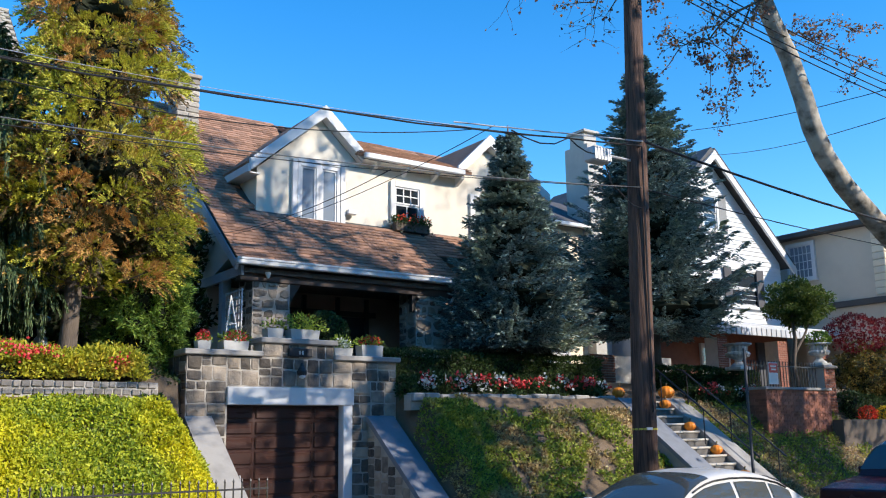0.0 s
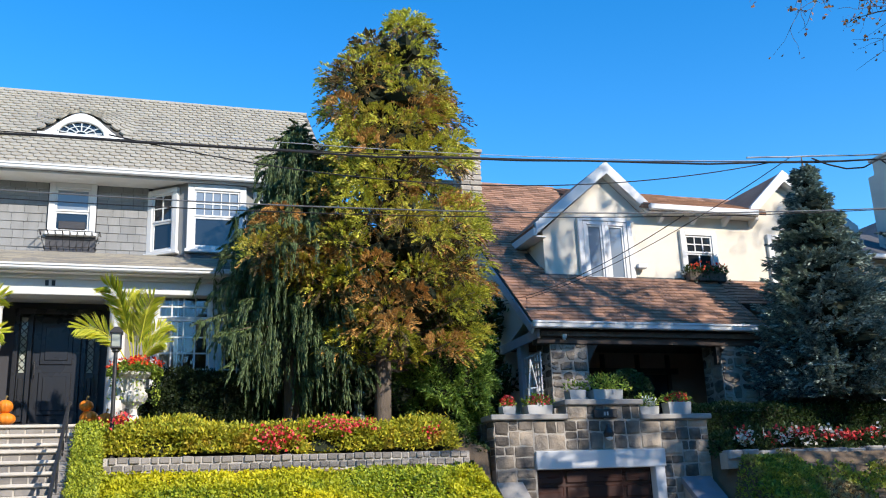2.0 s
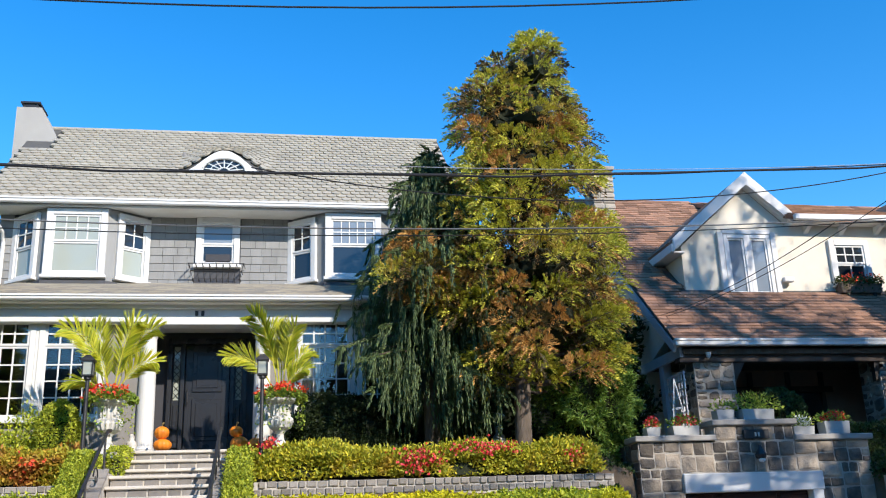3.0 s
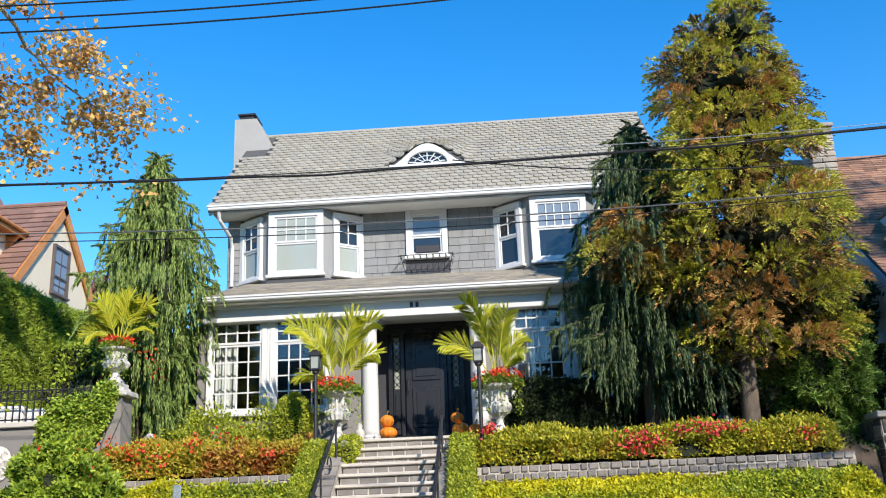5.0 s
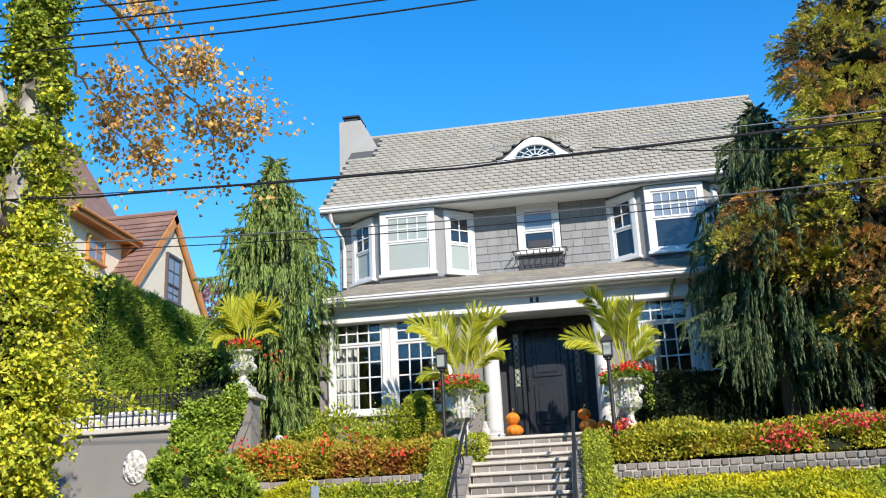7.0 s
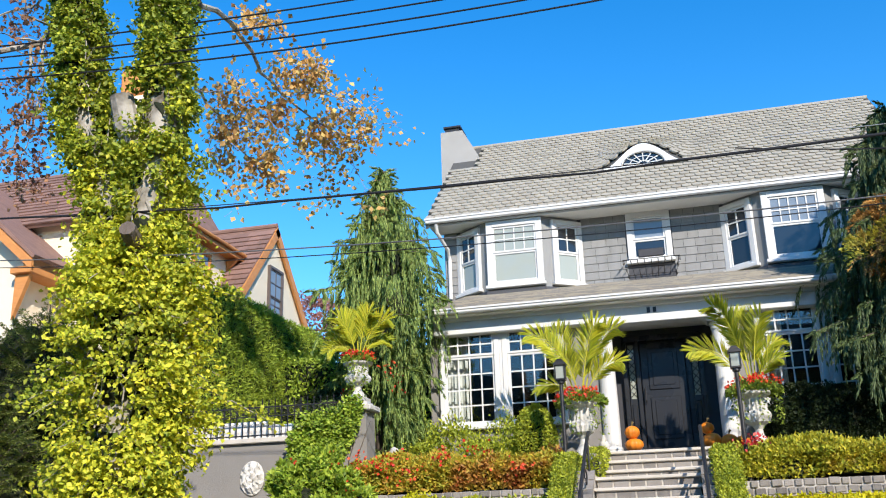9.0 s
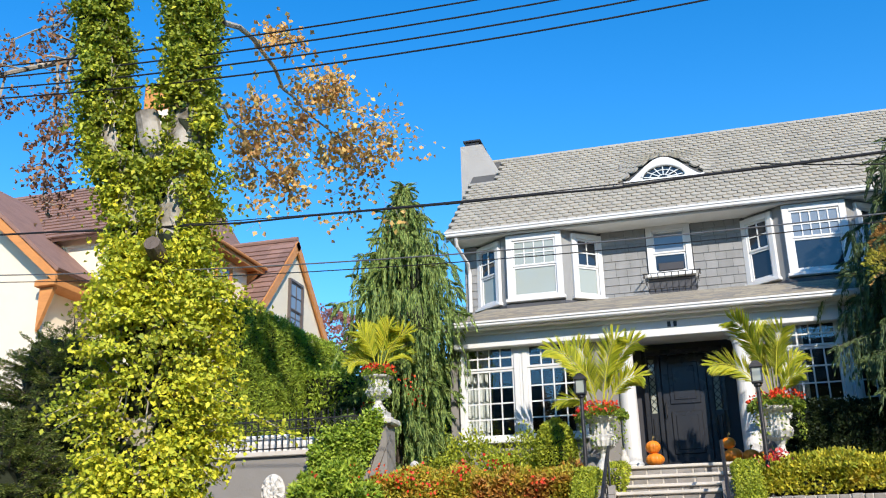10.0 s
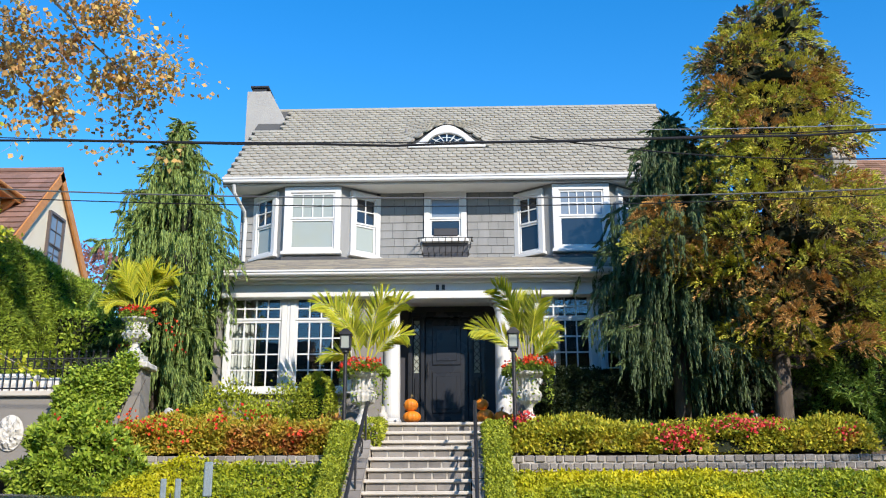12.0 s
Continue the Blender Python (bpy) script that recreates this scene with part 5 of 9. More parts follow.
def spruce(x, y, z0, top, rmax, label, seed, n=330, skirt=0.6, ragged=0.2, belly=0.0):
    """Whorls of drooping boughs with upturned ends, each set with side twigs of short needles. belly: height, as a part of the crown, below which it grows no wider."""
    rng = np.random.default_rng(seed)
    ob = thing("spruce_tree", (x, y, z0), label, "tree")
    part("trunk", Shape().tube([(x, y, z0 - 0.3), (x, y, z0 + 1.5), (x, y, top - 0.3), (x, y, top)], [0.17, 0.14, 0.03, 0.012], 8), BARK, ob, smooth=True)
    limbs = Shape()
    roots, ways, lens = [], [], []
    tiers = int((top - z0 - skirt) / 0.46)
    for i in range(n):
        t = ((i * tiers // n) + rng.normal() * 0.17) / tiers
        t = min(0.997, max(0.0, t)) ** 1.12
        z = z0 + skirt + (top - z0 - skirt) * t
        wide = (1 - t) ** 1.08 if t > belly else (1 - belly) ** 1.08 * (0.86 + 0.14 * t / max(belly, 0.01))
        r = rmax * wide * (rng.uniform(0.78 - ragged, 1.0 + ragged) + 0.1 * math.sin(i * 0.11 + seed)) + 0.045
        a = i * 2.39996 + rng.normal() * 0.25
        ca, sa = math.cos(a), math.sin(a)
        drop = -0.22 * r * (1 - t)

        def bough(q):
            return np.array([x + r * q * ca, y + r * q * sa, z + drop * math.sin(q * 2.5) + 0.12 * r * q ** 4])
        limbs.tube([tuple(bough(q)) for q in (0.0, 0.4, 0.75, 1.0)], [0.022, 0.016, 0.01, 0.004], 4, cap=False)
        twigs = int(6 + 11 * r)
        for k in range(twigs):
            q = min(1.0, 0.28 + 0.78 * (k + rng.random()) / twigs)
            sgn = 1 if k % 2 else -1
            ln = min(0.6, (0.05 + 0.13 * min(1.0, r) + 0.26 * r ** 0.6 * (1.1 - q))) * rng.uniform(0.7, 1.25)
            roots.append(bough(q))
            ways.append(np.array([ca * 0.8 - sgn * sa * 0.7, sa * 0.8 + sgn * ca * 0.7, rng.normal() * 0.16]) if q < 0.93 else np.array([ca, sa, 0.3]))
            lens.append(ln)
    roots, ways, lens = np.array(roots), np.array(ways), np.array(lens)
    P, D, off = needle_ropes(rng, roots, ways, lens, 15, 0.03, 0.06, 0.4)
    m = P.shape[0] * P.shape[1]
    part("limb", limbs, BARK, ob, kind="stuff")
    mass = Shape()
    for k in range(110):
        t = rng.random() ** 1.3 * 0.86
        r, a = rmax * (1 - max(t, belly)) ** 1.05 * rng.uniform(0.1, 0.66), rng.uniform(0, 2 * math.pi)
        mass.blob((x + r * math.cos(a), y + r * math.sin(a), z0 + skirt + (top - z0 - skirt) * t), (0.42 * (1 - t) + 0.08, 0.42 * (1 - t) + 0.08, 0.16), 5, 0.5, k)
    part("shade_core", mass, CORE, ob, kind="stuff")
    crown_of("crown", P.reshape(-1, 3), D.reshape(-1, 3), off.reshape(-1, 3) * 0.7 + np.array([0, 0, 0.7]) + unit(rng, m) * 0.3, 0.1 * rng.uniform(0.6, 1.25, m), 0.042, L_SPRUCE, ob)


spruce(13.95, 17.2, 2.8, 9.2, 1.86, "dense blue spruce before the white house", 61, 560, ragged=0.1, skirt=1.25)
spruce(18.45, 16.9, 2.8, 12.2, 2.65, "tall open blue spruce in dappled sun", 62, 600, ragged=0.24, skirt=1.8, belly=0.2)


# ---- broadleaf street trees ----
def limb_path(rng, p, d, length, steps, wander, lift=0.0):
    pts = [Vector(p)]
    d = Vector(d).normalized()
    for _ in range(steps):
        d = (d + Vector((rng.normal() * wander, rng.normal() * wander, rng.normal() * wander + lift))).normalized()
        pts.append(pts[-1] + d * length / steps)
    return pts


def branch_out(rng, shape, pts, r0, r1, depth, twigs, spread=0.9, frac=(0.28, 0.5)):
    """A limb with finer limbs off it; gathers the twig ends."""
    n = len(pts)
    shape.tube(pts, [r0 + (r1 - r0) * i / (n - 1) for i in range(n)], 6 if r0 > 0.03 else 4, cap=False)
    if depth == 0:
        twigs += [(p, (pts[min(i + 1, n - 1)] - pts[max(0, i - 1)]).normalized()) for i, p in enumerate(pts) if i > 0]
        return
    total = sum((pts[i + 1] - pts[i]).length for i in range(n - 1))
    for i in range(1, n):
        for _ in range(2 if depth > 1 else 2):
            d = (pts[i] - pts[i - 1]).normalized()
            side = Vector((rng.normal(), rng.normal(), rng.normal() * 0.7))
            w = (d * 0.6 + side * spread).normalized()
            ln = total * rng.uniform(*frac)
            branch_out(rng, shape, limb_path(rng, pts[i], w, ln, 4, 0.3, -0.02), max(r1, r0 * 0.34), r1 * 0.4 + 0.001, depth - 1, twigs, spread)


def plane_leaves(rng, ob, twigs, per, size, keep=1.0, spread=0.12, mat=None):
    P, D = [], []
    for p, d in twigs:
        if rng.random() > keep:
            continue
        q = np.array(p) + rng.normal(size=(per, 3)) * spread
        P.append(q)
        D.append(rng.normal(size=(per, 3)) * 0.8 + np.array([0, 0, -0.5]))
    P, D = np.concatenate(P), np.concatenate(D)
    crown_of("leaves", P, D, unit(rng, len(P)), size * rng.uniform(0.6, 1.2, len(P)), size * 0.9, mat or L_PLANE, ob)


def ivy_tree():
    """Forked street tree wrapped in ivy, thinly leaved in orange above."""
    rng = np.random.default_rng(71)
    x, y = -7.75, 10.5
    ob = thing("street_tree", (x, y, -0.1), "forked street tree wrapped in yellow-green ivy with orange autumn leaves", "tree")
    tr = Shape()
    stem_a = [(x - 0.1, y, -0.2), (x - 0.18, y, 1.5), (x - 0.22, y, 4.2), (x - 0.4, y, 5.6), (x - 0.95, y, 7.0), (x - 1.25, y, 8.2), (x - 1.45, y, 9.4), (x - 1.8, y, 12.0)]
    stem_b = [(x - 0.15, y, 1.0), (x - 0.15, y, 4.0), (x - 0.06, y, 5.4), (x + 0.08, y, 7.2), (x, y, 9.2), (x + 0.1, y, 12.0)]
    tr.tube(stem_a, [0.36, 0.3, 0.26, 0.2, 0.17, 0.16, 0.14, 0.08], 10).tube(stem_b, [0.3, 0.28, 0.26, 0.24, 0.2, 0.12], 10)
    part("trunk", tr, PALE_BARK, ob, "pale mottled trunk", smooth=True)
    br, twigs = Shape(), []
    # drooping boughs beside the left stem
    boughs = [([(-9.2, 8.9), (-9.9, 8.8), (-10.8, 8.4), (-12.2, 8.2)], 0.07), ([(-10.0, 8.75), (-10.05, 8.0), (-10.1, 7.2), (-9.95, 6.7)], 0.03), ([(-9.7, 8.8), (-9.5, 8.0), (-9.75, 7.4), (-9.9, 6.9)], 0.02),
              ([(-10.6, 8.5), (-10.7, 7.7), (-10.9, 7.1), (-11.3, 6.8)], 0.025), ([(-9.6, 9.6), (-10.1, 9.5), (-10.6, 9.1), (-11.4, 9.2)], 0.03), ([(-11.6, 8.3), (-11.9, 7.4), (-12.3, 6.9)], 0.025),
              ([(-9.5, 10.4), (-10.3, 11.2), (-11.6, 11.6)], 0.05), ([(-7.3, 10.6), (-6.4, 11.2), (-5.2, 11.3)], 0.05), ([(-7.6, 11.4), (-7.2, 12.6), (-6.6, 13.6)], 0.05)]
    for row, r in boughs:
        pts = [Vector((px, y + 0.25 * math.sin(3 * px) + rng.normal() * 0.08, pz)) for px, pz in row]
        fine = []
        for i in range(len(pts) - 1):
            fine += [pts[i], pts[i].lerp(pts[i + 1], 0.5) + Vector(rng.normal(size=3) * 0.05)]
        branch_out(rng, br, fine + [pts[-1]], r, 0.005, 1, twigs, 1.0, (0.14, 0.3))
    # two pale limbs that reach back towards the house, with their drooping arms: start along the limb, reach, thickness
    high = [(-7.75, 10.5, 9.1), (-7.95, 11.5, 9.75), (-8.06, 12.4, 9.95), (-8.2, 13.4, 10.15), (-8.28, 14.5, 9.96), (-8.1, 15.0, 9.77), (-7.77, 15.9, 9.57)]
    low_limb = [(-7.72, 10.55, 8.2), (-8.23, 12.2, 8.72), (-8.7, 13.2, 9.02), (-8.75, 14.0, 8.95), (-8.6, 14.7, 8.5), (-8.21, 15.0, 8.07)]
    arms = [(high, 6, (-0.15, 1.0, -1.1), 0.016), (high, 5, (1.6, 0.8, -0.45), 0.018), (high, 6, (0.65, 0.9, -1.05), 0.014), (high, 4, (0.77, 0.5, 0.3), 0.014), (high, 5, (0.6, 0.3, 0.38), 0.012),
            (high, 3, (0.43, 0.4, 0.25), 0.012), (high, 5, (-0.2, 0.35, -0.6), 0.01), (high, 6, (-0.35, 0.2, -0.5), 0.01), (high, 6, (0.9, 0.3, -0.1), 0.012),
            (low_limb, 2, (0.3, 1.1, 0.1), 0.012), (low_limb, 3, (0.55, 0.8, -0.25), 0.012), (low_limb, 4, (0.35, 0.5, -0.45), 0.01), (low_limb, 2, (0.15, 1.3, -1.2), 0.014), (low_limb, 3, (-0.1, 0.6, -0.6), 0.01)]
    for row, r in ((high, 0.06), (low_limb, 0.035)):
        pts = [Vector(p) for p in row]
        fine = []
        for i in range(len(pts) - 1):
            fine += [pts[i], pts[i].lerp(pts[i + 1], 0.5) + Vector(rng.normal(size=3) * 0.05)]
        br.tube(fine + [pts[-1]], [r * (1 - 0.75 * i / (len(fine))) for i in range(len(fine) + 1)], 7, cap=False)
    for row, i, reach, r in arms:
        p, d = Vector(row[i]), Vector(reach)
        bow = Vector((0, 0, 0.14 * d.length))
        way = [p + d * q + bow * math.sin(math.pi * q) + Vector(rng.normal(size=3) * 0.03) * (q > 0) for q in (0.0, 0.2, 0.4, 0.6, 0.8, 1.0)]
        branch_out(rng, br, way, r, 0.004, 1, twigs, 0.9, (0.2, 0.36))
    part("branch", br, PALE_BARK, ob, kind="stuff")
    plane_leaves(rng, ob, [q for q in twigs if q[0][1] > 12.5], 8, 0.11, 0.72, 0.15)
    plane_leaves(rng, ob, [q for q in twigs if q[0][0] > -9 and q[0][1] <= 12.5], 11, 0.08, 0.78, 0.07)
    # Left-hand leaves take the brown mix in place of backlit shade.
    plane_leaves(rng, ob, [q for q in twigs if q[0][0] <= -9], 10, 0.075, 0.8, 0.08, L_BROWN)
    # ivy: a close mat on both stems and many leafy sprays that stand off them in layers
    stems = ((np.array(stem_a), 1.0, 0.4, 4.6), (np.array(stem_b), 1.0, 0.6, 1.1))

    def heart(pts, z):
        return np.array([np.interp(z, pts[:, 2], pts[:, 0]), y])

    def girth(z):
        return np.interp(z, [1.2, 2.2, 3.0, 3.6, 4.4, 5.2, 6.0, 7.0, 8.5, 10.6], [0.62, 0.8, 0.9, 0.93, 0.8, 0.6, 0.46, 0.38, 0.37, 0.36])

    P, N, Q = [], [], []
    stalks, core = Shape(), Shape()
    for pts, zr, share, low in stems:
        for _ in range(int(26000 * share)):
            z, a = rng.uniform(low, 10.6), rng.uniform(0, 2 * math.pi)
            bare = noise.noise(Vector((math.cos(a) * 1.3 + 4, math.sin(a) * 1.3, z * 0.9)))
            if z > 5.6 and bare > 0.12 or 6.85 < z < 7.4 and abs(a - 5.0) < 0.5:
                continue
            c, w = heart(pts, z), np.array([math.cos(a), math.sin(a)])
            r = girth(z) * zr * rng.uniform(0.5, 0.8)
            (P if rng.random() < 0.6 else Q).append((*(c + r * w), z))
            if len(P) > len(N):
                N.append((w[0], w[1], 0.1))
        for i in range(int(1900 * share)):
            z, a = low + (10.4 - low) * ((i + rng.random()) / (1900 * share)) ** 1.2, rng.uniform(0, 2 * math.pi)
            lump = 1.3 * noise.noise(Vector((math.cos(a) * 1.3 + 9, math.sin(a) * 1.3, z * 1.25)))
            if lump < -0.45 or 6.85 < z < 7.4 and abs(a - 5.0) < 0.5:
                continue
            c = heart(pts, z)
            w = np.array([math.cos(a), math.sin(a), 0.15 + rng.normal() * 0.2])
            r0 = girth(z) * zr * 0.5
            ln = girth(z) * (0.36 + 0.45 * lump + rng.uniform(-0.1, 0.16)) * (1.5 if rng.random() < 0.06 else 1.0)
            p0 = np.array([*(c + r0 * w[:2]), z])
            mid, end = p0 + w * ln * 0.6 + np.array([0, 0, 0.05]), p0 + w * ln + np.array([0, 0, -0.2 * ln])
            if ln > 0.4:
                stalks.tube([tuple(p0 - w * r0 * 0.4), tuple(mid), tuple(end)], [0.012, 0.008, 0.003], 4, cap=False)
            k = int(26 + 85 * ln)
            t = rng.random((k, 1)) ** 0.6
            q = p0 + (mid - p0) * np.minimum(1, t / 0.6) + (end - mid) * np.maximum(0, (t - 0.6) / 0.4) + rng.normal(size=(k, 3)) * np.array([0.085, 0.085, 0.032]) * (0.6 + 0.5 * t) * (0.8 if z > 6.3 else 1.0)
            P += [tuple(v) for v in q]
            N += [(w[0] * 0.7, w[1] * 0.7, 0.75)] * k
        for k in range(30):
            z = low + (10.4 - low) * k / 29
            c = heart(pts, z)
            core.blob((c[0] + rng.normal() * 0.05, y + rng.normal() * 0.05, z), (girth(z) * zr * 0.44, girth(z) * zr * 0.44, 0.22), 5, 0.5, k)
        for _ in range(int(120 * share)):
            z, a = rng.uniform(low, 8.5), rng.uniform(math.pi, 2 * math.pi)
            c, r = heart(pts, z), girth(z) * zr * 0.58
            stalks.tube([(c[0] + r * math.cos(a + k * rng.normal() * 0.12), c[1] + r * math.sin(a), z + 0.22 * k) for k in range(4)], [0.012, 0.011, 0.009, 0.004], 4, cap=False)
    P, N, Q = np.array(P), np.array(N), np.array(Q)
    # Inner mat whose darker colour stands for shade within the ivy.
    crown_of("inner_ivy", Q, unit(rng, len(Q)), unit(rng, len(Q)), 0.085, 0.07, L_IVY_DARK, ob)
    part("shade_core", core, CORE, ob)
    high = P[:, 2] + rng.normal(size=len(P)) * 0.9 > 6.7
    for name, pick, mat, label in (("ivy", ~high, L_IVY, "yellow-green climbing ivy"), ("upper_ivy", high, L_IVY_HIGH, "greener ivy on the upper stems")):
        p, w = P[pick], N[pick]
        n = len(p)
        crown_of(name, p, w * 0.5 + unit(rng, n) * 0.7 + np.array([0, 0, -0.35]), unit(rng, n) * 0.8 + w, 0.062 * rng.uniform(0.5, 1.5, n), 0.054, mat, ob, label)
    part("ivy_stalk", stalks, PALE_BARK, ob, "thin pale ivy stems", kind="stuff")
    part("cut_limb", Shape().tube([(-7.9, y - 0.05, 6.7), (-8.08, y - 0.2, 7.05), (-8.14, y - 0.26, 7.42)], [0.17, 0.16, 0.15], 10), PALE_BARK, ob, "sawn-off limb stub")
    part("cut_limb", Shape().tube([(-7.7, y - 0.3, 5.3), (-7.62, y - 0.7, 5.45)], [0.12, 0.1], 9), BARK, ob, "sawn-off limb stub")


ivy_tree()


def plane_tree():
    rng = np.random.default_rng(81)
    ob = thing("plane_tree", (20.6, 10.9, -0.1), "leaning plane tree with pale mottled bark and a few brown leaves", "tree")
    stem = [(20.6, 10.9, -0.3), (20.5, 10.8, 2.0), (20.0, 10.6, 4.2), (19.2, 10.5, 5.5), (18.2, 10.5, 6.05), (17.3, 10.5, 6.6), (16.7, 10.5, 7.15), (16.35, 10.5, 7.7), (16.15, 10.5, 8.3), (15.8, 10.5, 9.05), (15.3, 10.5, 9.75), (14.7, 10.4, 10.5), (14.2, 10.3, 12.0), (14.0, 10.3, 14.0)]
    part("trunk", Shape().tube(stem, [0.42, 0.36, 0.3, 0.25, 0.22, 0.21, 0.2, 0.2, 0.195, 0.185, 0.175, 0.16, 0.12, 0.07], 14), PALE_BARK, ob, "pale mottled leaning trunk", smooth=True)
    br, twigs = Shape(), []
    # fine boughs that hang before the sky, from the crown above
    boughs = [([(15.2, 10.1), (14.5, 9.8), (13.8, 9.3), (13.2, 8.9), (12.5, 8.5)], 0.035), ([(14.4, 9.7), (14.1, 9.0), (13.95, 8.3), (13.8, 7.7)], 0.02), ([(13.5, 9.1), (13.35, 8.5), (13.5, 8.0)], 0.014),
              ([(13.9, 9.4), (14.3, 8.9), (14.35, 8.4)], 0.014), ([(14.8, 10.6), (13.4, 10.4), (12.0, 9.9), (11.0, 9.3), (10.5, 8.9)], 0.04), ([(12.0, 9.9), (11.6, 9.4), (11.5, 9.0)], 0.014),
              ([(14.4, 11.2), (12.0, 10.9), (10.2, 10.2), (9.1, 9.4), (8.7, 8.9)], 0.04), ([(10.2, 10.2), (9.6, 9.9), (8.4, 9.5), (7.8, 9.4)], 0.016), ([(15.6, 9.5), (16.4, 9.8), (17.2, 9.7), (17.7, 9.2)], 0.03),
              ([(16.6, 9.8), (17.2, 10.2), (18.3, 10.1)], 0.02), ([(14.3, 11.8), (13.6, 13.0), (12.6, 14.4)], 0.06), ([(14.1, 12.6), (15.2, 13.8), (16.0, 15.0)], 0.06), ([(14.3, 11.6), (15.8, 12.2), (17.6, 12.2)], 0.06)]
    for row, r in boughs:
        pts = [Vector((px, 10.45 + 0.3 * math.sin(2 * px) + rng.normal() * 0.08, pz)) for px, pz in row]
        fine = []
        for i in range(len(pts) - 1):
            fine += [pts[i], pts[i].lerp(pts[i + 1], 0.5) + Vector(rng.normal(size=3) * 0.06)]
        branch_out(rng, br, fine + [pts[-1]], r, 0.005, 2, twigs, 1.0, (0.12, 0.26))
    part("branch", br, BARK, ob, kind="stuff")
    plane_leaves(rng, ob, twigs, 2, 0.07, 0.4, 0.05, L_BROWN)


plane_tree()


def shade_tree(x, y, seed, keep, west):
    """A big unseen street tree, placed on the near pavement to dapple the far gardens; west: how far its leaves reach
    to that side.
    """
    rng = np.random.default_rng(seed)
    ob = thing("street_tree", (x, y, -0.1), "large unseen street tree placed to dapple the far gardens", "tree", "street trees on the near pavement")
    part("trunk", Shape().tube([(x, y, -0.3), (x - 0.1, y + 0.1, 3.0), (x - 0.3, y + 0.7, 6.0), (x - 0.4, y + 1.3, 9.0), (x - 0.4, y + 1.7, 13.0), (x - 0.2, y + 1.7, 19.5)], [0.42, 0.34, 0.28, 0.2, 0.15, 0.05], 12), PALE_BARK, ob, smooth=True)
    br, twigs = Shape(), []
    for k in range(28):
        a = k * 2.39996
        z = 5.0 + 0.56 * k
        branch_out(rng, br, limb_path(rng, (x - 0.3, y + 0.3 + min(1.3, 0.1 * k), z), (math.cos(a), math.sin(a) * 1.1 + 0.1, 0.35), 4.6 - 0.05 * k, 6, 0.14), 0.07, 0.012, 2, twigs)
    part("branch", br, BARK, ob, kind="stuff")
    near = [t for t in twigs if t[0].x > west and t[0].y < 7.6 and rng.random() < keep(t[0])]
    plane_leaves(rng, ob, near, 5, 0.2, 1.0, 0.22)


# Leaf odds by height and reach shape where these unseen crowns throw shade.
shade_tree(17.8, 0.9, 83, lambda p: 0.13 if p.z > 17.2 else 0.1 if p.z > 13.2 else 0.24 if p.x < 18.8 else 0.05, 12.0)
# Second unseen tree, added to darken the right-hand bank.
shade_tree(28.6, 0.9, 84, lambda p: 0.3, 22.7)

# ---- grey house: curtains, eyebrow window, number plate ----
def curtain(x0, x1, z0, z1, y, parent):
    s = Shape()
    n = int((x1 - x0) / 0.02)
    pts = [(x0 + (x1 - x0) * i / n, y + 0.03 * math.sin(i * 1.1)) for i in range(n + 1)]
    vs = [(x, yy, z) for x, yy in pts for z in (z0, z1)] + [(x, yy + 0.006, z) for x, yy in pts for z in (z0, z1)]
    m = 2 * (n + 1)
    fs = []
    for i in range(n):
        a = 2 * i
        fs += [(a, a + 2, a + 3, a + 1), (m + a, m + a + 1, m + a + 3, m + a + 2)]
    part("curtain", s.add(vs, fs), CURTAIN, parent, "white hanging curtain", smooth=True)


for cx0, cx1 in ((-6.02, -5.62), (-3.95, -3.72), (-0.2, 0.25), (1.75, 2.05)):
    curtain(cx0, cx1, 4.0, 5.8, 18.52, grey)


EYE_X, EYE_Y, EYE_W, EYE_H, EYE_RUN = -1.96, 22.14, 0.98, 0.62, 1.5


def eyebrow_lift(x, y):
    """How far the roof swells above its plane over the eyebrow window."""
    k = (y - EYE_Y) / EYE_RUN
    u = (x - EYE_X) / (EYE_W * (1 + 0.55 * max(0.0, k)))
    if abs(u) >= 1 or k < -0.12 or k >= 1:
        return 0.0
    return EYE_H * (0.5 + 0.5 * math.cos(math.pi * u)) ** 0.8 * (1 - max(0.0, k)) ** 1.3


